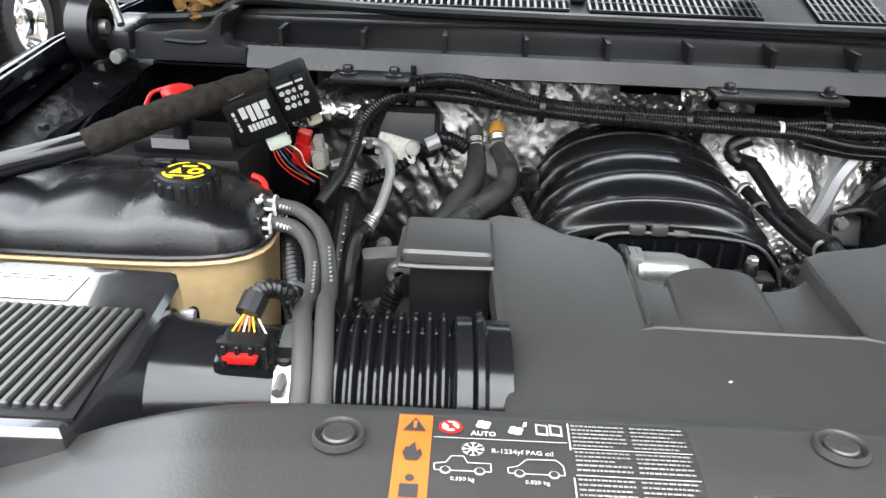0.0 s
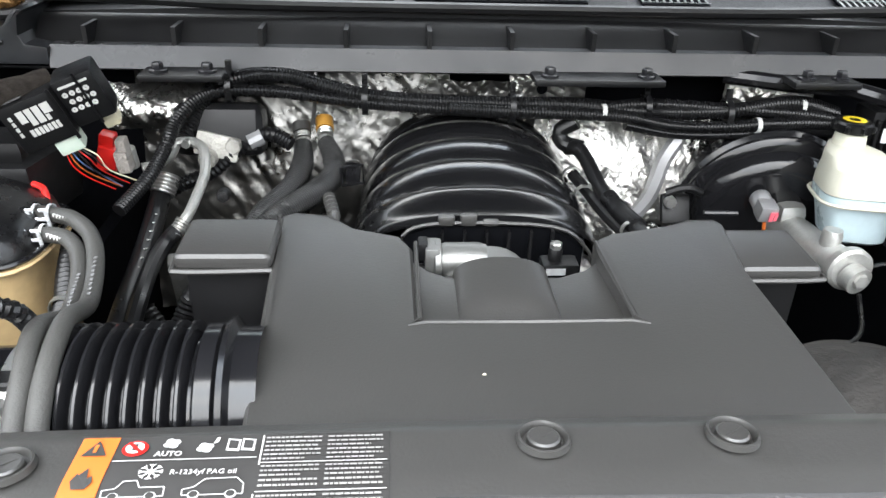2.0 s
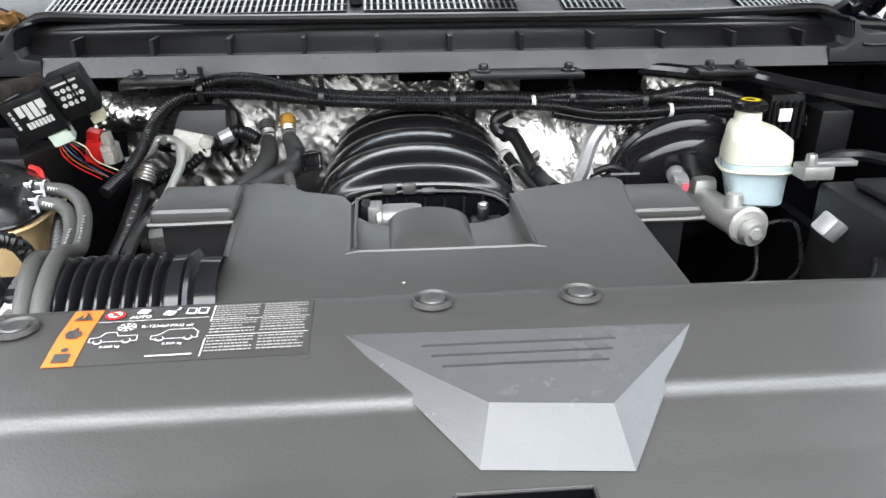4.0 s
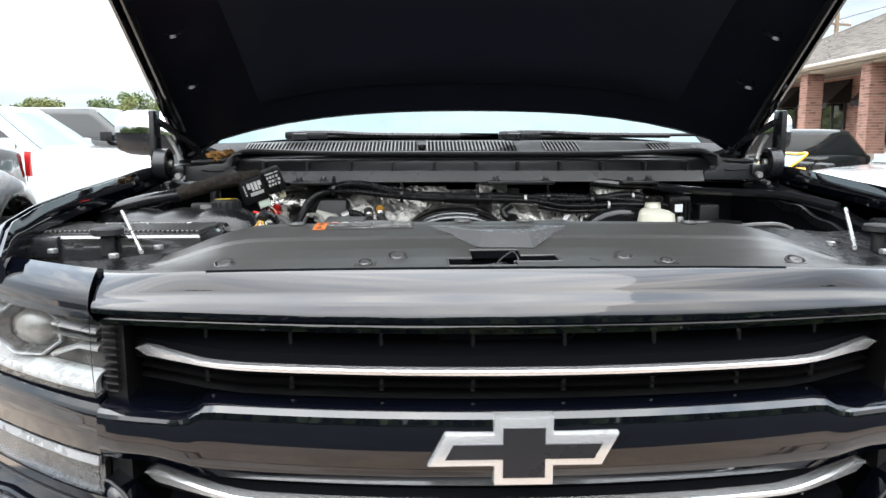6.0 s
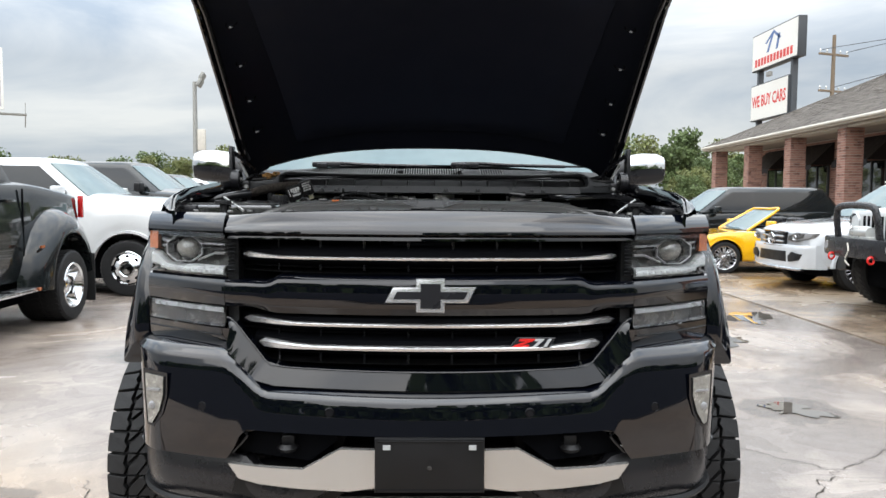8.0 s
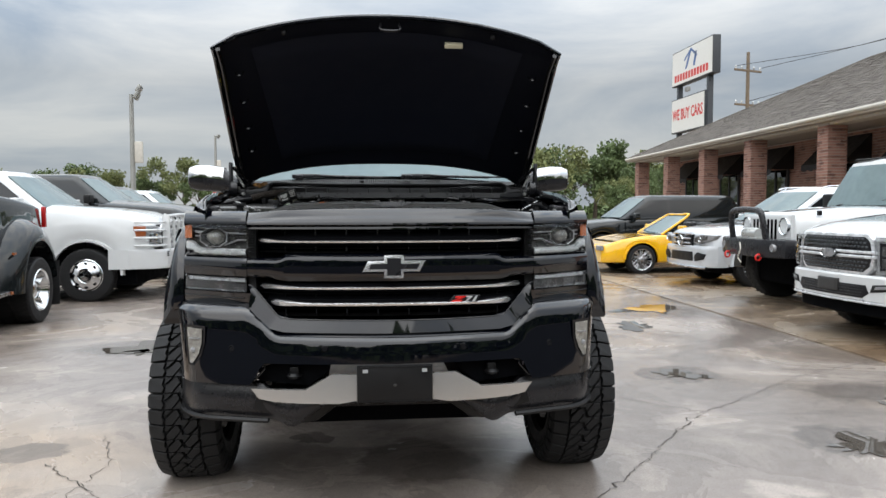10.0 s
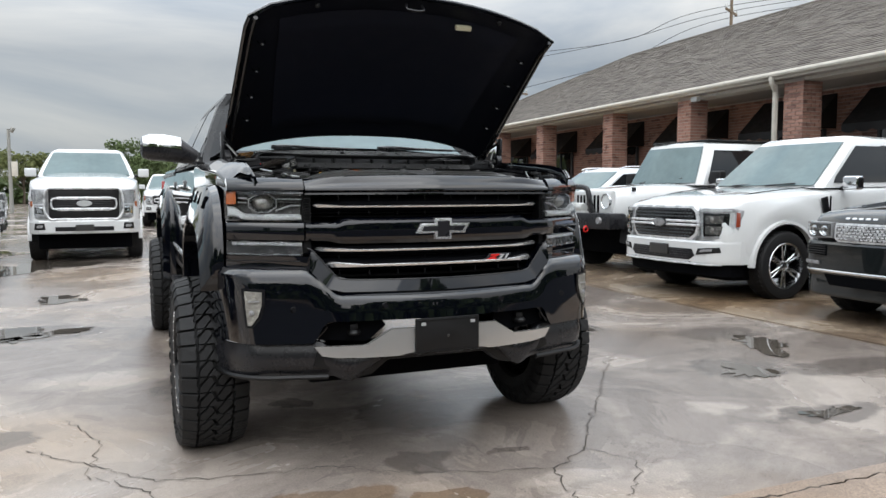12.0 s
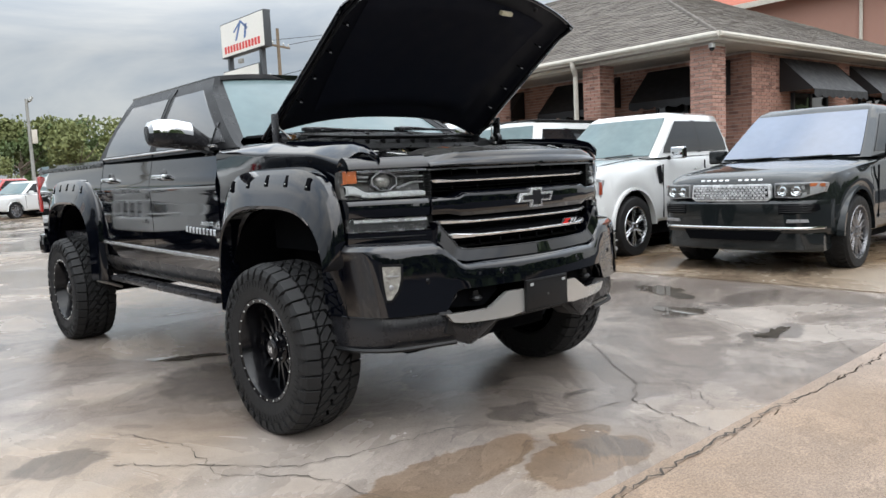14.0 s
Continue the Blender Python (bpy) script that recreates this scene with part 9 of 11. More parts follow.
for colx in (-0.2285, -0.1885):
    for blk, rows in ((0.3465, 6), (0.3185, 5), (0.2935, 5)):
        for r in range(rows):
            y = blk - r * 0.0042
            x, end = colx, colx + 0.036 - (rnd.uniform(0, 0.012) if r % 3 == 2 else 0)
            while x < end:
                w = rnd.uniform(0.0016, 0.0050)
                line((x, y), (min(x + w, end), y), 0.0016, PRINT)
                x += w + 0.0007
line((-0.272, 0.274), (-0.237, 0.274), 0.0016, WHITE)

# front corners of the bay
RAILB = mat("dusty_black_rail", (0.005, 0.005, 0.006), 0.3, bump=0.3, bscale=60, rvar=0.15, spec=0.15)
for sx in (1, -1):
    fl = (lambda g: g) if sx > 0 else mirrored
    tp("corner_shelf", fl(sheet(lambda u, v: (lerp(0.56, 0.90, u), lerp(yo(lerp(0.56, 0.90, u)) + 0.10, 0.42, v), 1.398 + 0.030 * v + 0.004 * math.sin(u * 9)), 10, 8, (0, 0, -0.02))), RAILB, "glossy black radiator support shelf")
    kb = tp("hood_bumper", join(at(disc(0.028, 0.014, 20), sx * 0.71, 0.20, 1.452), at(disc(0.012, 0.04, 12), sx * 0.71, 0.20, 1.415)), RUBBER, "round rubber hood bumper")
    tp("support_rod", rod((sx * 0.76, 0.40, 1.475), (sx * 0.625, 0.13, 1.432), 0.0042), STEEL, "bright thin steel rod")
    tp("corner_bracket", fl(join(box(0.80, 0.90, 0.20, 0.30, 1.41, 1.45, 0.008), box(0.82, 0.88, 0.30, 0.42, 1.40, 1.455, 0.01))), SATIN, "black corner bracket")
    for k, (xx, yy) in enumerate(((0.66, 0.10), (0.79, 0.16), (0.62, 0.20))):
        tp("support_bolt", at(disc(0.009, 0.008, 8), sx * xx, yy, 1.426), ALU, "support bolt")
    # fender top rail inside the hood line
    tp("fender_rail", fl(sheet(lambda u, v: (lerp(0.786, 0.850, v) + 0.02 * u, lerp(0.30, 1.32, u), 1.415 + 0.085 * u + 0.030 * S(u / 0.4) * (1 - S((u - 0.8) / 0.2)) - 0.02 * (1 - v) + 0.004 * math.sin(u * 40) * (1 - v)), 40, 5, (0, 0, -0.02))), RAILB, "glossy black inner fender rail")
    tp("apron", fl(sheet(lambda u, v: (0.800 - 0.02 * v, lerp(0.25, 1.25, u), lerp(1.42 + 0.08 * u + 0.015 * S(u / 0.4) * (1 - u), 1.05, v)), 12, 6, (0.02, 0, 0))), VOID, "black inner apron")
    for k in range(6):
        yy = 0.42 + k * 0.15
        tp("rail_bolt", at(disc(0.007, 0.007, 6), sx * 0.818, yy, 1.422 + 0.085 * (yy - 0.3) / 1.02 + 0.030 * S((yy - 0.3) / 0.41) * (1 - S((yy - 1.116) / 0.2)) - 0.012), SATIN, "fender bolt")


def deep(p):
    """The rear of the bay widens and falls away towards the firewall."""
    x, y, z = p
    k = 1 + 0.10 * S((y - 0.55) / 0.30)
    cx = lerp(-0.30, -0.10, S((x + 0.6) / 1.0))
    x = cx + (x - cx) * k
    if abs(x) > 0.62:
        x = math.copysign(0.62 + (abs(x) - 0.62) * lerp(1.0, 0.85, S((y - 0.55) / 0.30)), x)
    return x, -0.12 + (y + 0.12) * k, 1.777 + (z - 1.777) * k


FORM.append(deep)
# cowl: grey lip, ribbed channel, seal, grille
cw = tp("cowl_lip", sheet(lambda u, v: (lerp(-0.607, 0.607, u), 0.864 + 0.012 * v, lerp(1.527, 1.554, v)), 40, 3, (0, 0.02, 0)), mat("satin_grey_lip", (0.024, 0.025, 0.027), 0.34, rvar=0.12, scale=6, var=0.3, spec=0.4), "satin grey cowl lip")
put("lip_foot", sheet(lambda u, v: (lerp(-0.76, 0.76, u), lerp(0.874, 0.864, v), lerp(1.523, 1.527, v)), 30, 1, (0, 0.01, 0)), PLASTD, cw)
tp("cowl_channel", sheet(lambda u, v: (lerp(-0.64, 0.64, u), lerp(0.884, 0.936, v), lerp(1.545, 1.583, S(v))), 30, 6, (0, 0, -0.01)), PLASTD, "dark cowl channel")
for k in range(-5, 6):
    tp("channel_rib", box(k * 0.112 - 0.003, k * 0.112 + 0.003, 0.878, 0.934, 1.545, 1.577), PLASTD, "channel rib", smooth=False)
tp("cowl_seal", tube([(-0.785, 0.925, 1.575), (-0.70, 0.93, 1.579), (-0.668, 0.932, 1.584), (-0.645, 0.935, 1.597), (-0.61, 0.938, 1.604), (-0.5, 0.938, 1.601), (-0.3, 0.938, 1.597), (0.3, 0.938, 1.597), (0.5, 0.938, 1.601), (0.61, 0.938, 1.604), (0.645, 0.935, 1.597), (0.668, 0.932, 1.584), (0.70, 0.93, 1.579), (0.785, 0.925, 1.575)], 0.0075, 8, 6), PLASTD, "rubber cowl seal")


COWLP = mat("weathered_black_cowl", (0.008, 0.008, 0.009), 0.55, bump=0.1, bscale=500, spec=0.22)


def cowl_z(x, y):
    return 1.594 + 0.27 * min(y - 0.945, 0.135) + 0.02 * max(y - 1.08, 0) - 0.012 * (abs(x) / 0.8) ** 2.4


tp("cowl_panel", sheet(lambda u, v: (lerp(-1, 1, u) * lerp(0.645, 0.80, S(v * 2.5)), lerp(0.945, 1.34, v), cowl_z(lerp(-0.80, 0.80, u), lerp(0.945, 1.34, v))), 30, 24, (0, 0, -0.012)), COWLP, "black cowl top panel")
for x0, x1 in ((-0.64, -0.16), (-0.13, 0.12), (0.20, 0.30), (0.50, 0.64)):
    gp = tp("cowl_grille", sheet(lambda u, v: (lerp(x0, x1, u), lerp(0.965, 1.060, v), cowl_z(lerp(x0, x1, u), lerp(0.965, 1.060, v)) + 0.003), 10, 3, (0, 0, -0.003)), VOID, "slotted cowl air intake")
    bars = []
    for k in range(int((x1 - x0) / 0.0105) + 1):
        x = x0 + k * 0.0105
        bars.append(([(x - 0.0018, 0.963, cowl_z(x, 0.963) + 0.007), (x + 0.0018, 0.963, cowl_z(x, 0.963) + 0.007), (x + 0.0018, 1.062, cowl_z(x, 1.062) + 0.007), (x - 0.0018, 1.062, cowl_z(x, 1.062) + 0.007)], [(0, 1, 2, 3)]))
    for y in (0.963, 0.988, 1.0125, 1.037, 1.062):
        bars.append(([(x0, y - 0.0018, cowl_z(x0, y) + 0.0075), (x1, y - 0.0018, cowl_z(x1, y) + 0.0075), (x1, y + 0.0018, cowl_z(x1, y) + 0.0075), (x0, y + 0.0018, cowl_z(x0, y) + 0.0075)], [(0, 1, 2, 3)]))
    tagged(put("grille_mesh", join(*bars), PLAST, gp, "", False), kind="stuff")
for sx in (1, -1):
    tp("cowl_end", prism([(sx * a, b) for a, b in ((0.788, 1.530), (0.608, 1.530), (0.606, 1.552), (0.638, 1.556), (0.645, 1.566), (0.640, 1.590), (0.628, 1.598), (0.640, 1.599), (0.652, 1.592), (0.662, 1.580), (0.674, 1.574), (0.715, 1.573), (0.735, 1.569), (0.782, 1.568))], 0.866, 1.06, "y", 0.004), mat("cowl_end_grey", (0.017, 0.018, 0.020), 0.4, rvar=0.12, var=0.3, scale=6, spec=0.4), "dark grey stepped cowl end")
    tp("end_rib", tube([(sx * 0.735, 0.866, 1.558), (sx * 0.69, 0.866, 1.556), (sx * 0.668, 0.866, 1.558)], 0.003, 6, 3), PLASTD, "moulded rib")
rl = random.Random(5)
lv = []
for k in range(46):
    w, l, b = rl.uniform(0.005, 0.011), rl.uniform(0.014, 0.034), rl.uniform(-0.006, 0.008)
    lv.append(at(sheet(lambda u, v: ((v - 0.5) * 2 * w * math.sin(3.0 * min(u + 0.05, 1)), (u - 0.5) * l, b * math.sin(3 * u) + 0.004 * (2 * v - 1) ** 2), 5, 2, (0, 0, 0.0005)), rl.gauss(-0.705, 0.022), rl.gauss(0.975, 0.035), 1.577 + rl.uniform(0, 0.022), rl.uniform(-50, 50), rl.uniform(-50, 50), rl.uniform(0, 360)))
tagged(put("dry_leaves", join(*lv), mat("dry_leaf", (0.14, 0.062, 0.018), 0.8, var=0.4, scale=60, island=0.5, col2=(0.30, 0.16, 0.05))), "brown dry leaves caught beside the cowl", "leaves", kind="stuff")
tp("washer_nozzle", at(disc(0.012, 0.012, 12), -0.145, 1.0, 1.610), PLASTD, "washer nozzle")
for x0, x1 in ((-0.484, -0.378), (0.025, 0.20), (0.375, 0.466)):
    br = tp("cowl_bracket", box(x0, x1, 0.822, 0.868, 1.521, 1.530, 0.003), PLASTD, "dark cowl bracket")
    for dx in (0.022, x1 - x0 - 0.022):
        put("bracket_bolt", at(join(disc(0.012, 0.005, 16), disc(0.0075, 0.013, 6)), x0 + dx, 0.840, 1.529), SATIN, br, "bracket bolt")


# firewall: foil heat shields
def foil(x0, x1, z0, z1, y0, bul, sd, slope=0.0):
    """Hand-crumpled foil: soft folds with sharp creases on them."""
    def fn(u, v):
        x, z = lerp(x0, x1, u), lerp(z0, z1, v)
        n = noise.noise((x * 9 + sd, z * 5, sd)) * 0.016 + abs(noise.noise((x * 22 + z * 14, z * 8, sd))) * 0.008
        n -= abs(noise.noise((x * 55 + z * 38, z * 26 - x * 12, sd))) * 0.0055 + abs(noise.noise((x * 120 - z * 60, z * 75 + x * 30, sd + 3))) * 0.0028
        return x, y0 - bul * math.sin(u * 3.14) * math.sin(v * 3.0) + n + slope * (v - 0.5), z + 0.3 * n
    return sheet(fn, 120, 90)


# left sheet and middle strip: their shade is in the darker foil's colour
tp("heat_shield", foil(-0.52, -0.08, 1.16, 1.515, 0.905, 0.03, 1, 0.04), SHADEFOIL, "crumpled silver foil heat shield")
tp("heat_shield", foil(0.045, 0.335, 1.20, 1.475, 0.875, 0.02, 2, 0.07), FOIL, "crumpled silver foil heat shield")
tp("heat_shield", foil(-0.55, -0.405, 1.445, 1.505, 0.885, 0.035, 7, 0.02), FOIL, "rolled silver foil under the cowl")
tp("heat_shield", foil(-0.12, 0.12, 1.44, 1.505, 0.92, 0.0, 3), SHADEFOIL, "strip of silver foil")
tp("heat_shield", foil(0.005, 0.085, 1.465, 1.535, 0.905, 0.01, 4), FOIL, "small foil tab by the cowl")
tp("heat_shield", foil(0.32, 0.45, 1.45, 1.53, 0.91, 0.02, 5), FOIL, "small crumpled foil flap")
tp("foil_bolt", at(disc(0.008, 0.01, 10, "y"), 0.05, 0.895, 1.498), VOID, "dark foil stud")
tp("foil_strap", tube([(0.18, 0.845, 1.315), (0.209, 0.845, 1.355), (0.225, 0.85, 1.411), (0.244, 0.855, 1.444)], 0.011, 6, 5), LAMPG, "grey strap across the foil")
tp("evaporator_case", join(at(box(-0.06, 0.06, -0.02, 0.04, -0.035, 0.035, 0.02, 3), -0.395, 0.85, 1.452, -15)), PLASTD, "dark evaporator case")
tp("ac_block", join(at(box(-0.030, 0.028, -0.007, 0.007, -0.016, 0.016, 0.005), -0.393, 0.824, 1.437, -18, 14, 0), at(lathe([(-0.012, 0.001), (-0.012, 0.011), (0.0, 0.013)], 20, "y"), -0.405, 0.815, 1.425), at(disc(0.010, 0.012, 18, "y"), -0.372, 0.812, 1.440)), mat("dirty_casting", (0.36, 0.35, 0.32), 0.6, 0.25, bump=0.3, bscale=160, var=0.35, scale=40), "dirty cast aluminium line block")
tp("block_bolt", at(disc(0.006, 0.008, 8, "y"), -0.43, 0.805, 1.446), STEEL, "block bolt")
AC = [(-0.479, 0.78, 1.424), (-0.462, 0.79, 1.426), (-0.449, 0.805, 1.434), (-0.442, 0.815, 1.445), (-0.422, 0.815, 1.446), (-0.406, 0.80, 1.441), (-0.398, 0.77, 1.426), (-0.399, 0.75, 1.414), (-0.407, 0.72, 1.392), (-0.415, 0.71, 1.38)]
tp("ac_line", tube(AC, 0.0064, 12, 6), ALUL, "bent aluminium line")
tp("ac_fitting", tube([(-0.487, 0.772, 1.43), (-0.487, 0.765, 1.455)], 0.009, 10, 1), ALUL, "line fitting")
tp("crimp", tube([(-0.413, 0.712, 1.384), (-0.421, 0.70, 1.372)], 0.0095, 12, 2, 0.0012, 0.004), STEEL, "crimped sleeve")
tp("line_hose", tube([(-0.419, 0.703, 1.376), (-0.430, 0.69, 1.365), (-0.434, 0.65, 1.355), (-0.430, 0.59, 1.343), (-0.43, 0.54, 1.32)], 0.0095, 10, 6), HOSEB, "black rubber line")
tp("big_hose", tube([(-0.448, 0.765, 1.41), (-0.453, 0.755, 1.395), (-0.454, 0.72, 1.373), (-0.453, 0.67, 1.351), (-0.448, 0.60, 1.336), (-0.445, 0.54, 1.32)], 0.0125, 12, 6), HOSEB, "glossy black hose with pale print")
tp("hose_print", join(*[at(box(-0.001, 0.001, -0.004, 0.004, -0.0005, 0.0005), -0.4485 + 0.0003 * k, 0.725 - k * 0.0125, 1.3865 - k * 0.0052, -22) for k in range(9)]), WHITE, "pale print on the hose", smooth=False)
tp("hose_crimp", tube([(-0.445, 0.772, 1.418), (-0.450, 0.757, 1.400)], 0.0155, 14, 2, 0.0015, 0.005), STEEL, "crimped hose end")


# engine cover
def shear(geo):
    return [(x, y, z + 0.05 * (y - 0.42)) for x, y, z in geo[0]], geo[1]


ec = tp("engine_cover", shear(prism([(-0.262, 0.29), (0.192, 0.30), (0.192, 0.33), (0.190, 0.507), (0.203, 0.60), (0.196, 0.612), (0.165, 0.612), (0.136, 0.597), (0.072, 0.580), (0.052, 0.566), (0.050, 0.54), (0.057, 0.425), (-0.134, 0.425), (-0.136, 0.55), (-0.148, 0.575), (-0.195, 0.592), (-0.225, 0.622), (-0.262, 0.628), (-0.276, 0.618), (-0.272, 0.507)], 1.38, 1.4255, "z", 0.008, 3)), PLAST, "grey-black moulded engine cover")
put("cover_step", shear(prism([(-0.137, 0.423), (0.060, 0.423), (0.052, 0.548), (0.035, 0.532), (0.008, 0.520), (-0.10, 0.520), (-0.12, 0.532), (-0.137, 0.552)], 1.37, 1.4095, "z", 0.004, 2)), PLAST, ec, "sunken step of the cover")
put("cover_duct", sheet(lambda u, v: (-0.050 + 0.047 * math.cos(math.pi * (1 - u)), lerp(0.425, 0.530, v), 1.4095 + 0.022 * math.sin(math.pi * u) ** 0.8 * S(v * 2.2) * (0.35 + 0.65 * v)), 18, 10, (0, 0, -0.006)), PLAST, ec, "domed throttle duct")
# thin proud bead added along the step in place of its edge highlight
put("step_edge", shear(tube([(-0.133, 0.56, 1.4252), (-0.1325, 0.43, 1.4248), (-0.128, 0.4245, 1.4248), (0.052, 0.4245, 1.4248), (0.0565, 0.43, 1.4248), (0.052, 0.56, 1.4252)], 0.0022, 6, 2)), PLAST, ec, "rounded bead added for the step's edge highlight")
put("cover_wing", shear(box(-0.362, -0.270, 0.514, 0.590, 1.420, 1.4375, 0.008, 3)), PLAST, ec, "side lid of the cover")
put("wing_body", box(-0.354, -0.270, 0.522, 0.584, 1.28, 1.43, 0.006), PLASTD, ec, "dark box below the lid")
put("wing_lip", shear(tube([(-0.270, 0.513, 1.422), (-0.353, 0.511, 1.422), (-0.364, 0.522, 1.422), (-0.364, 0.588, 1.422)], 0.0028, 6, 5)), PLAST, ec)
put("cover_wing", shear(box(0.190, 0.276, 0.517, 0.600, 1.405, 1.4195, 0.008, 3)), PLAST, ec, "side lid of the cover")
put("wing_body", box(0.192, 0.262, 0.53, 0.592, 1.34, 1.41, 0.006), PLASTD, ec)
put("wing_lip", shear(tube([(0.192, 0.514, 1.407), (0.268, 0.515, 1.407), (0.279, 0.526, 1.407), (0.278, 0.598, 1.407)], 0.0028, 6, 5)), PLAST, ec)

# intake manifold: arched runners
def manifold(u, v):
    a = math.pi * (0.01 + 0.98 * u)
    sn = math.sin(a)
    y = lerp(0.662, 0.905, v)
    zc = curve_at([(0.655, 1.400), (0.668, 1.414), (0.70, 1.432), (0.75, 1.447), (0.80, 1.457), (0.85, 1.464), (0.90, 1.466)], y)
    ph = v * 4.6 + 0.28 * (1 - sn)
    k = abs(math.sin(math.pi * (ph - 0.12)))
    rib = 0.014 * (k ** 0.55 - 1) * S(v * 9)
    hw = 0.160 - 0.010 * v + 0.6 * rib
    return -0.056 - hw * math.copysign(abs(math.cos(a)) ** 0.9, math.cos(a)), y + 0.030 * (1 - sn) * (1 - v) + 0.012 * (1 - sn), 1.315 + (zc + rib - 1.315) * sn ** 0.72


mf = tp("intake_manifold", sheet(manifold, 64, 150, (0, 0, -0.003)), MOULD, "glossy black ribbed intake manifold")
put("plenum_face", prism([(-0.146, 1.33), (0.070, 1.33), (0.070, 1.372), (0.028, 1.398), (-0.101, 1.402), (-0.146, 1.388)], 0.663, 0.69, "y", 0.003), VOID, mf, "dark plenum opening")
put("plenum_rim", tube([(-0.148, 0.660, 1.345), (-0.147, 0.660, 1.389), (-0.102, 0.660, 1.405), (0.029, 0.660, 1.401), (0.072, 0.660, 1.373), (0.085, 0.660, 1.345)], 0.0024, 6, 4), PLAST, mf, "thin bright plenum rim")
for k in range(6):
    x = -0.10 + k * 0.026
    put("plenum_fin", box(x - 0.0016, x + 0.0016, 0.655, 0.664, 1.35, 1.396), PLASTD, mf, "", False)
for x, h in ((-0.096, 0.013), (-0.070, 0.015), (-0.044, 0.008)):
    put("plenum_tab", at(box(-0.010, 0.010, -0.003, 0.006, 0, h, 0.004, 2), x, 0.660, 1.402), PLAST, mf, "small grey tab")
th = tp("throttle_actuator", join(at(disc(0.0195, 0.052, 24, "x", 0.12), -0.107, 0.600, 1.390), at(disc(0.0235, 0.008, 24, "x"), -0.112, 0.600, 1.390), box(-0.122, -0.106, 0.582, 0.612, 1.372, 1.412, 0.003), box(-0.10, -0.07, 0.576, 0.592, 1.372, 1.380, 0.003)), ALU, "cast aluminium throttle actuator")
put("actuator_plug", join(box(-0.130, -0.119, 0.588, 0.610, 1.395, 1.415, 0.003), at(disc(0.005, 0.010, 8, "x"), -0.13, 0.592, 1.385)), PLASTD, th)
tp("throttle_body", join(at(disc(0.046, 0.05, 28, "y"), -0.048, 0.575, 1.352), box(-0.10, 0.02, 0.59, 0.65, 1.31, 1.355, 0.01)), ALU, "throttle body")
ms = tp("map_sensor", join(box(0.010, 0.052, 0.605, 0.632, 1.365, 1.380, 0.004), at(disc(0.008, 0.018, 12), 0.026, 0.62, 1.376)), PLASTD, "black sensor with bright bolt")
put("sensor_bolt", at(disc(0.007, 0.009, 6), 0.026, 0.62, 1.392), STEEL, ms)
put("sensor_label", box(0.014, 0.036, 0.6035, 0.6045, 1.368, 1.376), LEDW, ms, "", False)
tp("engine_block", join(box(-0.19, 0.08, 0.66, 0.88, 1.15, 1.33, 0.02), box(-0.21, 0.12, 0.36, 0.66, 1.1, 1.34, 0.02)), PLASTD, "dark engine block")

# intake duct with bellows, air meter, air box
def bellows():
    prof = [(-0.418, 0.064)]
    x = -0.412
    for k in range(9):
        prof += [(x, 0.067), (x + 0.0025, 0.0775), (x + 0.0040, 0.080), (x + 0.0060, 0.080), (x + 0.0075, 0.0775), (x + 0.0098, 0.067)]
        x += 0.01175
    return prof + [(-0.304, 0.066), (-0.302, 0.074)]


dk = Matrix.Translation((0, 0.372, 1.367)) @ Euler((0, 0, radians(2.5))).to_matrix().to_4x4() @ pose(0.0, 0.016, 0.0)
bl = tp("intake_bellows", moved(lathe(bellows(), 52, "x"), dk), PLASTG, "glossy black ribbed intake bellows")
put("duct_collar", moved(lathe([(-0.304, 0.074), (-0.302, 0.077), (-0.290, 0.077), (-0.288, 0.073), (-0.286, 0.080), (-0.281, 0.082), (-0.277, 0.074), (-0.258, 0.073)], 52, "x"), dk), PLASTG, bl, "smooth duct collar")
put("clamp_band", moved(lathe([(-0.444, 0.066), (-0.444, 0.0695), (-0.428, 0.0695), (-0.428, 0.066)], 52, "x"), dk), STEEL, bl, "wide bright clamp band")
put("clamp_screw", at(disc(0.005, 0.026, 8, "y"), -0.436, 0.31, 1.42), STEEL, bl)
am = tp("air_meter", moved(lathe([(-0.56, 0.078), (-0.53, 0.068), (-0.50, 0.064), (-0.418, 0.064)], 44, "x"), dk), PLASTG, "glossy black air meter tube")
put("meter_boss", box(-0.492, -0.440, 0.330, 0.385, 1.405, 1.432, 0.007), PLASTG, am)
cn = tp("meter_plug", join(box(-0.484, -0.448, 0.330, 0.356, 1.424, 1.450, 0.004), box(-0.490, -0.443, 0.338, 0.350, 1.418, 1.444, 0.003), at(disc(0.011, 0.016, 14), -0.436, 0.345, 1.418), *[box(-0.482 + j * 0.0105, -0.478 + j * 0.0105, 0.327, 0.331, 1.428, 1.448, 0.001, 1) for j in range(4)]), PLASTD, "black sensor plug with red lock")
put("red_lock", box(-0.478, -0.456, 0.3265, 0.3325, 1.432, 1.441, 0.002), RED, cn, "red locking tab")
put("lock_bar", box(-0.480, -0.454, 0.3245, 0.330, 1.437, 1.440), RED, cn, "", False)
for k in range(7):
    put("wire", tube([(-0.478 + k * 0.0045, 0.346, 1.449), (-0.471 + k * 0.0022, 0.352, 1.459), (-0.466 + k * 0.0006, 0.358, 1.466)], 0.0009, 5, 3), (YELLOW, ORANGE, CREAM, ORANGE, YELLOW, LOOM, CREAM)[k], cn, "thin coloured wire")
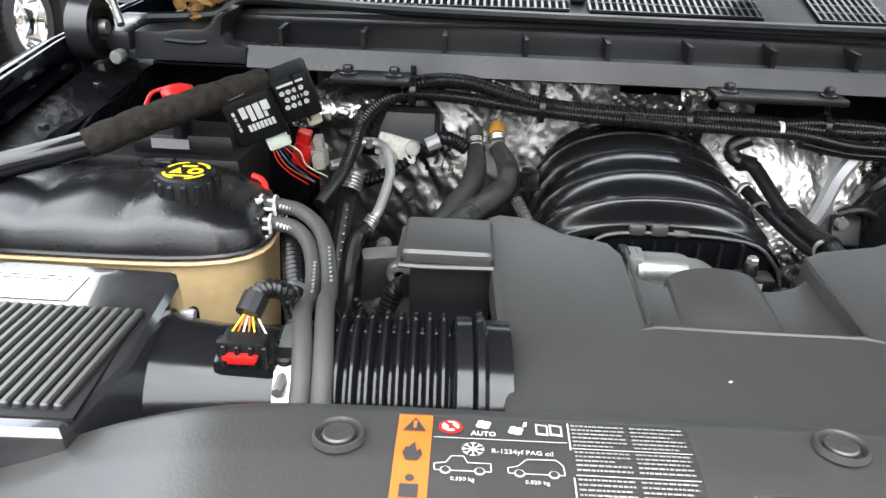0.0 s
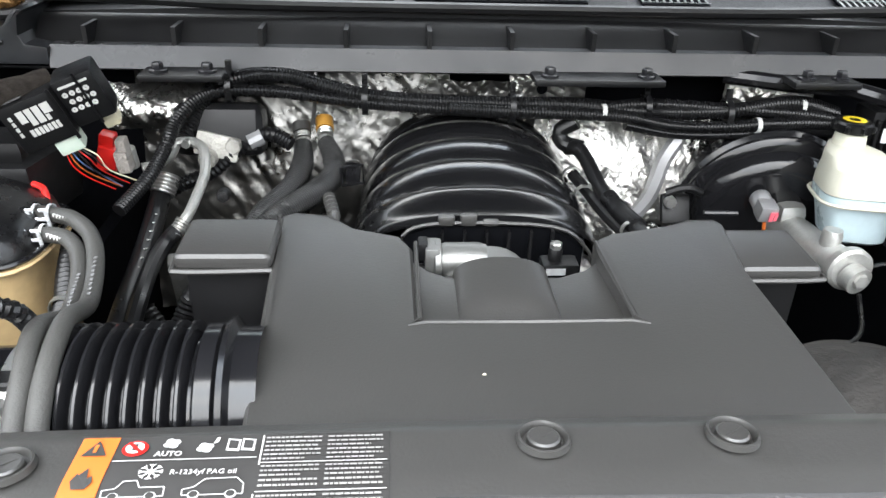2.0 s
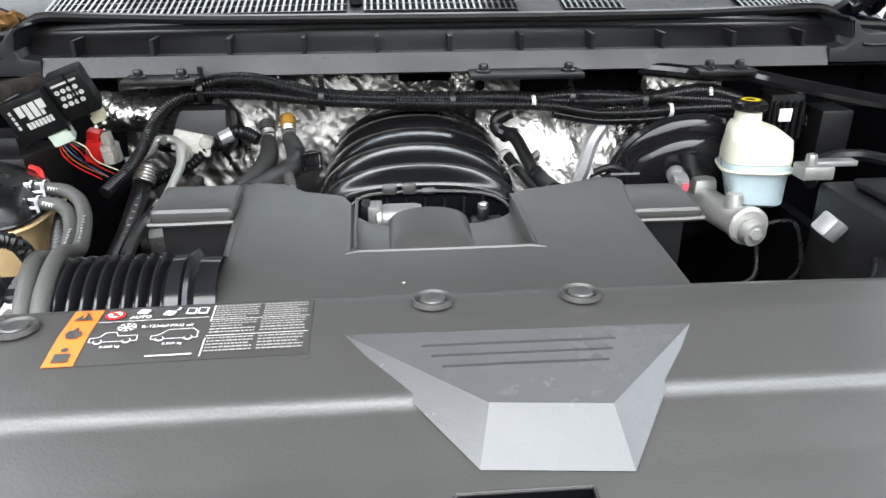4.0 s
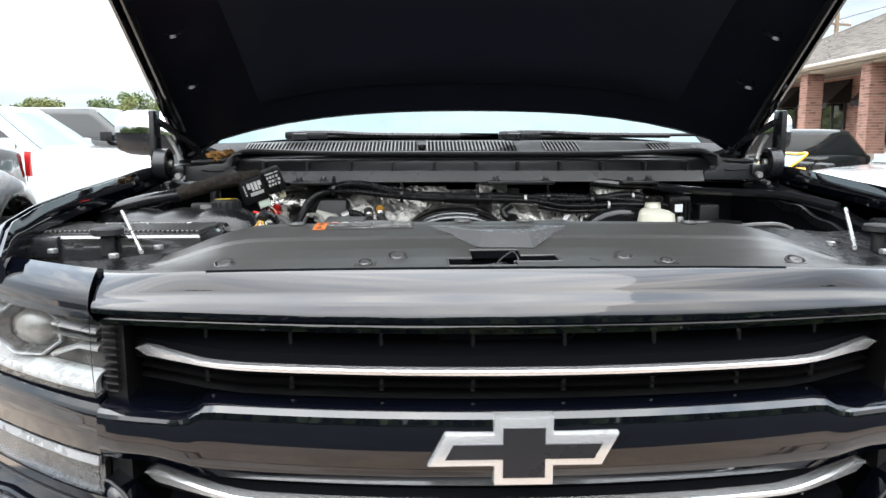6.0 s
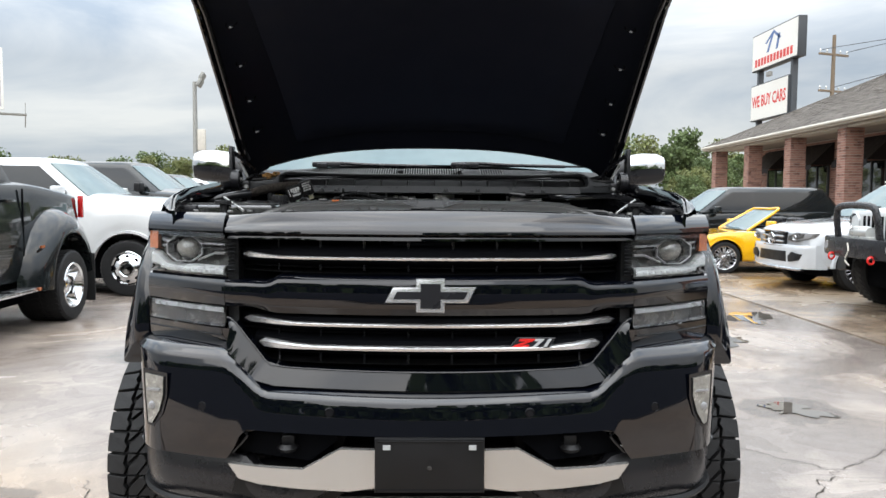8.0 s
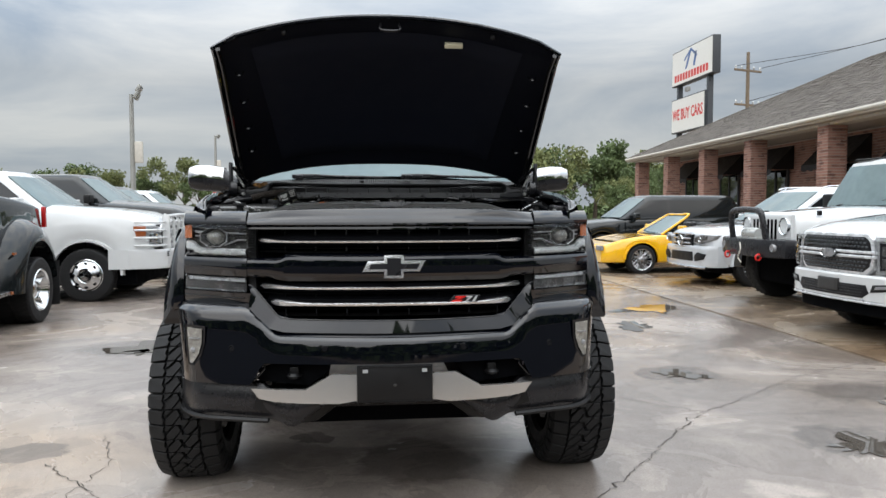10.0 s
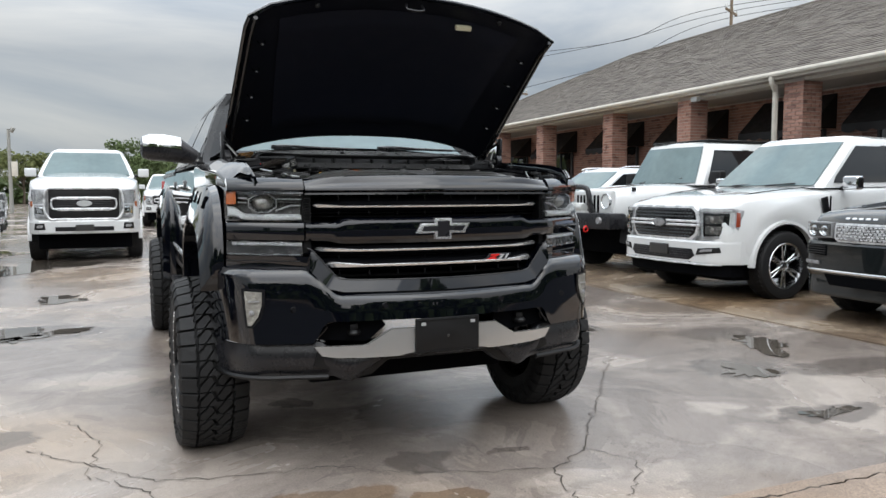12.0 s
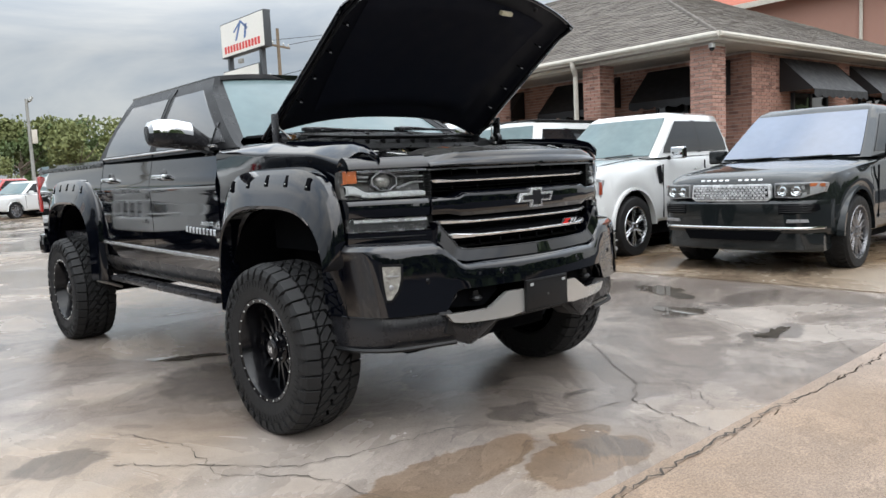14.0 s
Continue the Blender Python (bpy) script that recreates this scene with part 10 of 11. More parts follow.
put("meter_loom", tube([(-0.464, 0.356, 1.467), (-0.462, 0.368, 1.471), (-0.455, 0.380, 1.470), (-0.446, 0.389, 1.462), (-0.444, 0.402, 1.443), (-0.446, 0.42, 1.41)], 0.0085, 10, 6, 0.0016, 0.005), HOSEB, cn, "wrapped loom")
put("loom_tape", tube([(-0.466, 0.352, 1.462), (-0.462, 0.366, 1.471)], 0.0105, 10, 1), PLASTD, cn)

BOXG = mat("wet_glossy_plastic", (0.020, 0.020, 0.021), 0.15, coat=1.0, rvar=0.08, spec=0.9, scale=14)
ab = tp("air_box", prism([(-0.86, 0.212), (-0.550, 0.222), (-0.538, 0.30), (-0.546, 0.42), (-0.556, 0.440), (-0.86, 0.446)], 1.26, 1.4495, "z", 0.012, 3), BOXG, "glossy black air filter box with ribbed lid and label")
put("lid_plate", prism([(-0.85, 0.228), (-0.548, 0.234), (-0.556, 0.368), (-0.85, 0.370)], 1.447, 1.4515, "z", 0.003), PLASTD, ab, "ribbed lid panel")
for k in range(32):
    x = -0.838 + k * 0.0090
    put("lid_rib", moved(box(-0.0031, 0.0031, -0.060, 0.062, 0, 0.006, 0.0015, 1), pose(x, 0.301, 1.450, 0, 0, -3)), PLAST, ab)
put("label", box(-0.80, -0.624, 0.377, 0.419, 1.4500, 1.4506), LABELW, ab, "white emission label", False)
rnd = random.Random(12)
for r in range(6):
    x = -0.795
    while x < -0.632:
        w = rnd.uniform(0.004, 0.013)
        put("print_bar", box(x, min(x + w, -0.632), 0.4130 - r * 0.0058, 0.4150 - r * 0.0058, 1.4507, 1.4510), LABELB if r < 2 else LAMPG, ab, "", False)
        x += w + 0.0022
put("box_clip", box(-0.546, -0.534, 0.37, 0.43, 1.33, 1.42, 0.007), PLASTG, ab)
put("box_pin", at(disc(0.005, 0.012, 10, "x"), -0.542, 0.405, 1.425), LAMPG, ab)

# coolant tank
def tank_ring(z, s):
    out = []
    for k in range(48):
        a = 2 * math.pi * k / 48
        c, sn = math.cos(a), math.sin(a)
        q = (abs(c) ** 4 + abs(sn) ** 4) ** -0.25
        out.append((-0.712 + 0.203 * s * q * c, 0.600 + 0.090 * s * q * sn, z))
    return out


tk = tp("coolant_tank", loft([tank_ring(1.15, 0.93), tank_ring(1.25, 0.95), tank_ring(1.36, 0.975), tank_ring(1.404, 0.985), tank_ring(1.412, 1.0)]), TANK, "tan translucent coolant tank with black top")


def tank_top(u, v):
    a, b = 2 * u - 1, 2 * v - 1
    m = max(abs(a), abs(b))
    if m < 1e-6:
        return -0.712, 0.600, 1.462
    q = (abs(a / m) ** 4 + abs(b / m) ** 4) ** -0.25
    x, y = -0.712 + 0.200 * a * q, 0.600 + 0.088 * b * q
    e = 1 - m ** 3.2
    lobe = (0.5 - 0.5 * math.cos((x + 0.545) / 0.098 * 2 * math.pi)) ** 0.5 * (1 - 0.5 * abs(b))
    return x, y, 1.420 + (0.038 + 0.009 * lobe + 0.012 * S((x + 0.68) / 0.1)) * max(e, 0) ** 0.42


put("tank_top", sheet(tank_top, 72, 36, (0, 0, -0.002)), mat("satin_tank_black", (0.006, 0.006, 0.0065), 0.27, rvar=0.05, bump=0.05, bscale=300, spec=0.6), tk, "black lumpy tank top")
for zz in (1.4135, 1.4205):
    put("tank_seam", tube(tank_ring(zz, 1.02) + tank_ring(zz, 1.02)[:1], 0.0028, 6, 1), PLASTG if zz > 1.417 else TANK, tk, "moulded seam")
capz, CX, CY = 1.482, -0.592, 0.580
cap = put("tank_cap", at(lathe([(-0.026, 0.029), (-0.024, 0.031), (-0.004, 0.0305), (0.003, 0.029), (0.005, 0.026), (0.005, 0.001)], 48, "z"), CX, CY, capz), PLASTD, tk, "black knurled cap with yellow warning print")
for k in range(14):
    put("cap_grip", at(box(0.028, 0.0335, -0.0035, 0.0035, -0.023, 0.0, 0.0018, 1), CX, CY, capz, 0, 0, k * 360 / 14), PLASTD, cap)
put("cap_neck", at(lathe([(-0.05, 0.036), (-0.034, 0.032), (-0.02, 0.028)], 28, "z"), CX, CY, capz), PLASTG, tk)
for a0, a1 in ((0.35, 1.35), (1.75, 2.85), (3.45, 4.4), (4.95, 5.9)):
    put("cap_print", at(sheet(lambda u, v: (lerp(0.021, 0.0245, v) * math.cos(lerp(a0, a1, u)), lerp(0.021, 0.0245, v) * math.sin(lerp(a0, a1, u)), 0.0056), 8, 1), CX, CY, capz), YELLOW, cap, "yellow print arc", False)
put("cap_print", at(([(-0.016, -0.009, 0.0057), (-0.002, -0.009, 0.0057), (-0.009, 0.007, 0.0057)], [(0, 1, 2)]), CX, CY, capz), YELLOW, cap, "yellow warning triangle", False)
put("cap_print", at(lathe([(0.0056, 0.004), (0.0056, 0.0085)], 20, "z"), CX + 0.010, CY - 0.001, capz), YELLOW, cap, "yellow ring", False)
put("cap_print", at(join(box(-0.008, 0.008, 0.010, 0.0145, 0.0054, 0.0057), box(-0.015, 0.012, -0.0165, -0.0135, 0.0054, 0.0057)), CX, CY, capz), YELLOW, cap, "", False)
H1 = [(-0.534, 0.614, 1.441), (-0.512, 0.608, 1.441), (-0.50, 0.605, 1.441), (-0.478, 0.592, 1.442), (-0.454, 0.567, 1.437), (-0.437, 0.527, 1.428), (-0.424, 0.467, 1.420), (-0.415, 0.40, 1.443), (-0.404, 0.33, 1.437), (-0.400, 0.29, 1.41)]
H2 = [(-0.534, 0.592, 1.427), (-0.512, 0.585, 1.429), (-0.498, 0.58, 1.431), (-0.479, 0.57, 1.432), (-0.461, 0.547, 1.428), (-0.448, 0.51, 1.419), (-0.441, 0.46, 1.412), (-0.432, 0.39, 1.444), (-0.420, 0.33, 1.436), (-0.416, 0.29, 1.41)]
for pth in (H1, H2):
    hs = tp("coolant_hose", tube(pth, 0.0082, 12, 7), HOSE, "grey rubber coolant hose with pale print")
    hx, hy, hz = pth[1][0] - 0.004, pth[1][1] + 0.001, pth[1][2]
    ring2 = [at(lathe([(s0, 0.0098), (s0, 0.0108), (s0 + 0.003, 0.0108), (s0 + 0.003, 0.0098)], 20, "x", True), hx, hy, hz) for s0 in (-0.009, 0.006)]
    lug = [at(box(a0, a1, -0.0135, -0.0115, b0, b1, 0.0008, 1), hx, hy, hz, 8) for a0, a1, b0, b1 in ((-0.011, -0.007, -0.012, 0.013), (0.007, 0.011, -0.012, 0.013), (-0.011, 0.011, -0.012, -0.008), (-0.011, 0.011, -0.001, 0.003), (-0.011, -0.002, 0.010, 0.014), (0.002, 0.011, 0.010, 0.014))]
    put("spring_clamp", join(*ring2, *lug), SILV, hs, "bright spring clamp")
    put("hose_print", join(*[at(box(-0.0016, 0.0016, -0.0005, 0.0005, -0.0024, 0.0024), pth[2][0] + k * 0.0042, pth[2][1] - 0.0076 - k * 0.0022, pth[2][2] + 0.003) for k in range(5)]), WHITE, hs, "", False)
    for k in range(9):
        p0, p1 = Vector(pth[5]), Vector(pth[6])
        q = p0.lerp(p1, k / 9 + 0.05)
        put("hose_print", at(box(-0.0012, 0.0012, -0.0022, 0.0022, -0.0004, 0.0004), q.x + 0.002, q.y - 0.001, q.z + 0.0083, -8), LAMPG, hs, "", False)
tp("loom_tube", tube([(-0.49, 0.60, 1.405), (-0.481, 0.56, 1.395), (-0.470, 0.52, 1.385), (-0.458, 0.47, 1.378), (-0.45, 0.43, 1.35)], 0.0125, 12, 6, 0.002, 0.006), HOSEB, "corrugated black loom tube")
tp("loom_tube", tube([(-0.43, 0.60, 1.33), (-0.41, 0.58, 1.30), (-0.40, 0.50, 1.25)], 0.013, 12, 6, 0.002, 0.007), HOSEB, "corrugated black loom tube")
tp("cable_tie", at(lathe([(-0.003, 0.0142), (-0.003, 0.0155), (0.003, 0.0155), (0.003, 0.0142)], 20, "y", True), -0.469, 0.515, 1.384, 10), STEEL, "pale cable tie")
for (x, y, z), r in (((-0.375, 0.66, 1.33), 0.017), ((-0.395, 0.62, 1.30), 0.013), ((-0.36, 0.60, 1.28), 0.015), ((-0.40, 0.70, 1.345), 0.010)):
    tp("pulley_boss", at(join(disc(r, 0.02, 20, "y"), disc(r * 0.5, 0.028, 12, "y")), x, y, z), ALU, "grey cast boss")
tp("cast_bracket", join(at(box(-0.045, 0.05, -0.010, 0.010, -0.06, 0.05, 0.006), -0.385, 0.70, 1.31, 25, 0, 15), box(-0.43, -0.345, 0.66, 0.74, 1.16, 1.27, 0.01)), mat("dull_casting", (0.12, 0.12, 0.115), 0.6, 0.4, bump=0.3, bscale=120), "dull grey cast bracket")
tp("rubber_plug", at(lathe([(-0.006, 0.001), (-0.005, 0.007), (0, 0.0085), (0.006, 0.0085)], 14, "y"), -0.372, 0.745, 1.402), RUBBER, "small rubber plug")
tp("bracket_hose", tube([(-0.36, 0.59, 1.36), (-0.375, 0.60, 1.345), (-0.39, 0.58, 1.31), (-0.40, 0.52, 1.27)], 0.012, 12, 6, 0.0016, 0.006), HOSEB, "black braided lower hose")

# control module with plugs and wires
mx = Vector((0.097, 0.025, 0.036)).normalized()
mz = Vector((0.03, -0.16, 1.0))
mz = (mz - mx * mz.dot(mx)).normalized()
my = mz.cross(mx)
MM = Matrix.Translation((-0.529, 0.702, 1.517)) @ Matrix((mx, my, mz)).transposed().to_4x4()
md = tp("control_module", moved(join(box(-0.053, 0.008, 0, 0.048, -0.031, 0.028, 0.005), box(0.008, 0.054, 0.006, 0.05, -0.027, 0.031, 0.005)), MM), PLASTD, "black control module with white print bars")
for k in range(5):
    put("module_fin", moved(tube([(-0.050 + 0.003 * k, 0.006 + 0.009 * k, 0.0285), (-0.022 + 0.003 * k, 0.006 + 0.009 * k, 0.030)], 0.0016, 5, 1), MM), PLASTD, md)
bars = [(-0.036, -0.029, 0.004, 0.018), (-0.027, -0.021, -0.002, 0.018), (-0.019, -0.012, -0.002, 0.018), (-0.010, -0.001, 0.006, 0.018), (-0.010, -0.006, -0.002, 0.005)] + [(-0.034 + k * 0.0048, -0.0305 + k * 0.0048, -0.014, -0.0055) for k in range(7)] + [(-0.045, -0.042, -0.010 + k * 0.007, -0.005 + k * 0.007) for k in range(4)]
for x0, x1, z0, z1 in bars:
    put("print_bar", moved(box(x0, x1, -0.0008, 0.0002, z0, z1), MM), WHITE, md, "plain white print bar", False)
for k in range(12):
    put("print_dot", moved(lathe([(0.0050, 0.0006), (0.0050, 0.0032)], 10, "y"), MM @ pose(0.017 + (k % 4) * 0.0078 + (0.003 if k // 4 == 1 else 0), 0, 0.014 - (k // 4) * 0.0092)), WHITE, md, "white print dot", False)
put("print_bar", moved(box(0.014, 0.046, 0.0052, 0.006, 0.0215, 0.0242), MM), WHITE, md, "", False)
put("strap", moved(join(box(0.004, 0.008, -0.002, 0.0, -0.034, 0.03), box(0.034, 0.037, 0.004, 0.006, -0.03, 0.034)), MM), HOSEB, md, "", False)
put("green_plug", moved(box(-0.024, 0.004, 0.004, 0.03, -0.050, -0.031, 0.003), MM), PALEG, md, "pale green plug")
put("cream_plug", moved(box(0.030, 0.048, 0.02, 0.045, -0.046, -0.027, 0.003), MM), CREAM, md, "cream plug")
put("red_plug", join(at(box(-0.012, 0.012, -0.008, 0.012, -0.015, 0.018, 0.004), -0.511, 0.765, 1.443, 10, 15, 0), at(box(-0.009, 0.009, -0.006, 0.01, 0.012, 0.03, 0.003), -0.514, 0.768, 1.446, 10, 15, 0)), RED, md, "red plug")
put("grey_plug", join(at(box(-0.008, 0.008, -0.008, 0.012, -0.016, 0.012, 0.003), -0.488, 0.752, 1.446, 8, -4, 0), at(box(-0.006, 0.006, -0.006, 0.01, 0.010, 0.026, 0.003), -0.486, 0.754, 1.447, 8, -4, 0)), mat("dirty_grey_plug", (0.24, 0.22, 0.2), 0.8, bump=0.6, bscale=250, var=0.4), md, "dirty grey plug")
for k, mm in enumerate((RED, ORANGE, SIGNBL, HOSEB, RED, HOSEB, CREAM)):
    put("wire", moved(tube([(-0.021 + k * 0.003, 0.012, -0.050), (-0.022 + k * 0.005, 0.008, -0.066), (-0.016 + k * 0.004, 0.010 + 0.004 * (k % 3), -0.088), (-0.002 + k * 0.0045 + 0.004 * (k % 2), 0.02, -0.120)], 0.0009, 5, 4), MM), mm, md, "coloured wire")
put("wire_boot", tube([(-0.545, 0.655, 1.455), (-0.532, 0.648, 1.452), (-0.526, 0.640, 1.440)], 0.0036, 8, 4), RED, md, "red boot")
lm = tp("cloth_loom", tube([(-0.545, 0.735, 1.543), (-0.582, 0.705, 1.536), (-0.625, 0.672, 1.526), (-0.675, 0.645, 1.511), (-0.716, 0.62, 1.496)], lambda t: 0.0168 + 0.0007 * math.sin(t * 37) + 0.0009 * math.sin(t * 83 + 1) * t * (1 - t) * 2, 18, 16), LOOM, "brown cloth-wrapped loom")
put("loom_pipe", tube([(-0.712, 0.622, 1.497), (-0.753, 0.60, 1.489), (-0.795, 0.585, 1.480), (-0.87, 0.56, 1.46)], 0.0148, 16, 6), PLASTG, lm, "glossy black pipe")
fb = tp("fuse_box", join(prism([(-0.79, 0.700), (-0.575, 0.700), (-0.565, 0.80), (-0.76, 0.81)], 1.38, 1.455, "z", 0.010), prism([(-0.715, 0.712), (-0.585, 0.714), (-0.60, 0.775), (-0.695, 0.78)], 1.45, 1.480, "z", 0.010)), PLASTD, "black stepped fuse box")
put("fuse_label", box(-0.69, -0.64, 0.7105, 0.7118, 1.462, 1.474), LAMPG, fb, "", False)
put("fuse_clip", box(-0.70, -0.655, 0.688, 0.705, 1.43, 1.455, 0.005), PLASTG, fb)
rcap = tp("red_cap", join(at(lathe([(-0.008, 0.020), (0.0, 0.0215), (0.004, 0.018), (0.007, 0.008), (0.007, 0.001)], 28, "z"), -0.652, 0.725, 1.530), tube([(-0.67, 0.725, 1.532), (-0.685, 0.72, 1.527), (-0.69, 0.71, 1.515)], 0.0025, 6, 4)), RED, "red terminal cap with strap")
put("cap_post", at(disc(0.014, 0.06, 14), -0.652, 0.725, 1.465), PLASTD, rcap)
bt = tp("battery", join(box(0.50, 0.72, 0.42, 0.66, 1.15, 1.405, 0.012), box(0.53, 0.70, 0.45, 0.63, 1.405, 1.418, 0.008)), PLASTD, "black battery box")
put("battery_handle", tube([(0.52, 0.47, 1.418), (0.56, 0.47, 1.43), (0.66, 0.50, 1.43), (0.70, 0.50, 1.418)], 0.006, 8, 5), PLAST, bt, "grey battery strap")
tp("battery_cable", tube([(0.49, 0.66, 1.40), (0.52, 0.70, 1.42), (0.58, 0.71, 1.425), (0.64, 0.66, 1.42)], 0.009, 8, 6), HOSEB, "black battery cable")
tp("terminal", join(box(0.475, 0.52, 0.655, 0.69, 1.405, 1.425, 0.004), box(0.50, 0.56, 0.67, 0.69, 1.42, 1.428, 0.002), at(disc(0.008, 0.02, 8), 0.49, 0.67, 1.42)), ALU, "grey battery terminal")

# braided hoses with fittings
for pts, mcap, nm in (([(-0.289, 0.87, 1.454), (-0.285, 0.85, 1.433), (-0.284, 0.82, 1.413), (-0.295, 0.78, 1.397), (-0.317, 0.73, 1.388), (-0.335, 0.69, 1.37)], PLAST, "grey fitting"), ([(-0.258, 0.88, 1.457), (-0.254, 0.85, 1.435), (-0.242, 0.82, 1.422), (-0.240, 0.79, 1.411), (-0.260, 0.75, 1.404), (-0.298, 0.71, 1.391), (-0.33, 0.68, 1.37)], BRASS, "amber cap fitting")):
    hs = tp("braided_hose", tube(pts[1:], lambda t: 0.0115 + 0.0038 * math.sin(min(t * 3, 1) * 1.57), 28, 14, 0.0006, 0.003), mat("braided_sleeve_" + nm[:4], (0.012, 0.012, 0.012), 0.34, bump=0.5, bscale=1100, spec=0.7), "black braided heater hose")
    a, b = Vector(pts[0]), Vector(pts[1])
    put("fitting", tube([a, a.lerp(b, 0.45)], 0.0125, 18, 1), mcap, hs, nm)
    put("fitting_ring", tube([a.lerp(b, 0.5), a.lerp(b, 0.75)], 0.0112, 16, 2, 0.0012, 0.004), STEEL, hs, "bright ring")
    put("fitting_ring", tube([a.lerp(b, 0.82), a.lerp(b, 1.1)], 0.0105, 16, 1), STEEL, hs)
tp("map_plug", join(box(-0.224, -0.204, 0.775, 0.795, 1.405, 1.432, 0.005), tube([(-0.228, 0.774, 1.428), (-0.20, 0.774, 1.432), (-0.199, 0.774, 1.408), (-0.226, 0.774, 1.404), (-0.228, 0.774, 1.428)], 0.0022, 6, 1)), PLASTG, "black square plug")
tp("valve_hose", tube([(-0.235, 0.70, 1.42), (-0.225, 0.66, 1.41), (-0.23, 0.64, 1.40), (-0.232, 0.62, 1.385)], 0.008, 10, 6, 0.0016, 0.008), PLAST, "grey ribbed vent hose")
tp("heater_hose", tube([(-0.46, 0.80, 1.382), (-0.443, 0.81, 1.39), (-0.405, 0.815, 1.404), (-0.375, 0.825, 1.427), (-0.346, 0.84, 1.445), (-0.323, 0.84, 1.448), (-0.298, 0.83, 1.439)], 0.0105, 12, 6, 0.0016, 0.006), HOSEB, "corrugated heater hose")
tp("hose_sleeve", tube([(-0.355, 0.834, 1.440), (-0.338, 0.839, 1.447)], 0.0122, 12, 1), LAMPG, "grey hose sleeve")

# harness along the cowl
R1 = [(-0.477, 0.69, 1.407), (-0.458, 0.74, 1.427), (-0.447, 0.78, 1.451), (-0.438, 0.81, 1.476), (-0.415, 0.835, 1.496), (-0.38, 0.85, 1.504), (-0.303, 0.85, 1.502), (-0.20, 0.845, 1.491), (-0.087, 0.845, 1.484), (-0.013, 0.845, 1.480), (0.085, 0.845, 1.482), (0.185, 0.85, 1.491), (0.295, 0.85, 1.486), (0.367, 0.85, 1.482), (0.457, 0.85, 1.473), (0.60, 0.84, 1.44)]
R0 = [(-0.433, 0.825, 1.452), (-0.422, 0.84, 1.475), (-0.399, 0.86, 1.506), (-0.373, 0.86, 1.516), (-0.341, 0.86, 1.522), (-0.295, 0.86, 1.520), (-0.249, 0.855, 1.509), (-0.199, 0.85, 1.499), (-0.131, 0.85, 1.493), (-0.012, 0.85, 1.490), (0.093, 0.85, 1.489), (0.186, 0.85, 1.481), (0.296, 0.85, 1.482), (0.401, 0.86, 1.492), (0.467, 0.87, 1.475)]
R2 = [(-0.087, 0.838, 1.487), (-0.014, 0.835, 1.485), (0.083, 0.835, 1.482), (0.159, 0.835, 1.478), (0.23, 0.835, 1.466), (0.308, 0.835, 1.466), (0.373, 0.84, 1.469), (0.476, 0.85, 1.463), (0.6, 0.84, 1.43)]
R3 = [(0.09, 0.84, 1.47), (0.07, 0.845, 1.455), (0.075, 0.84, 1.44), (0.10, 0.83, 1.435)]
for r, rib, pts in ((0.0088, 0.0012, R1), (0.0108, 0.0013, R0), (0.0088, 0.0012, R2), (0.0085, 0.0, [(p[0], p[1] + 0.008, p[2] - 0.012) for p in R2[3:]]), (0.011, 0.0, R3)):
    tp("harness", tube(pts, r, 12, 6, rib, 0.0042), HOSEB, "corrugated black wiring harness")
for x, z in ((-0.199, 1.495), (0.0, 1.486), (0.185, 1.487), (0.30, 1.480), (-0.375, 1.510)):
    tp("harness_clip", join(at(lathe([(-0.004, 0.0185), (-0.004, 0.0205), (0.004, 0.0205), (0.004, 0.0185)], 18, "x", True), x, 0.848, z), box(x - 0.004, x + 0.004, 0.846, 0.852, z + 0.018, z + 0.034, 0.001)), HOSEB, "black harness clip")
for x, z in ((0.125, 1.484), (0.343, 1.467), (0.41, 1.488)):
    tp("tape_ring", at(lathe([(-0.003, 0.0098), (-0.003, 0.0108), (0.003, 0.0108), (0.003, 0.0098)], 16, "x", True), x, 0.838 + 0.02 * (x > 0.4), z), WHITE, "white tape ring on the harness")
tp("zip_tie", tube([(-0.272, 0.862, 1.455), (-0.267, 0.866, 1.494), (-0.266, 0.876, 1.528)], 0.0032, 6, 4), PLAST, "grey upright tie strap")

# vent pipes beside the manifold
tp("vent_pipe", tube([(0.082, 0.84, 1.432), (0.09, 0.822, 1.439), (0.10, 0.805, 1.429), (0.113, 0.75, 1.404), (0.121, 0.70, 1.399), (0.128, 0.64, 1.402), (0.13, 0.60, 1.38)], 0.0098, 12, 6), PLASTD, "dark grey breather pipe")
tp("vent_hose", tube([(0.115, 0.735, 1.405), (0.121, 0.70, 1.402), (0.127, 0.65, 1.405)], 0.0115, 12, 6, 0.0012, 0.004), HOSEB, "corrugated black hose")
tp("vent_pipe", tube([(0.082, 0.80, 1.411), (0.095, 0.77, 1.400), (0.112, 0.71, 1.388), (0.128, 0.65, 1.385)], 0.008, 10, 6), PLASTD, "thin dark pipe")
tp("steel_line", tube([(0.094, 0.765, 1.40), (0.105, 0.772, 1.408), (0.121, 0.79, 1.415), (0.130, 0.81, 1.413), (0.132, 0.82, 1.40)], 0.0048, 8, 5), STEEL, "bent steel line")
for (x, y, z) in ((0.079, 0.79, 1.412), (0.090, 0.76, 1.398), (0.122, 0.655, 1.398)):
    tp("pipe_clip", at(lathe([(-0.003, 0.0115), (-0.003, 0.0130), (0.003, 0.0130), (0.003, 0.0115)], 16, "y", True), x, y, z), STEEL, "pale pipe clip")

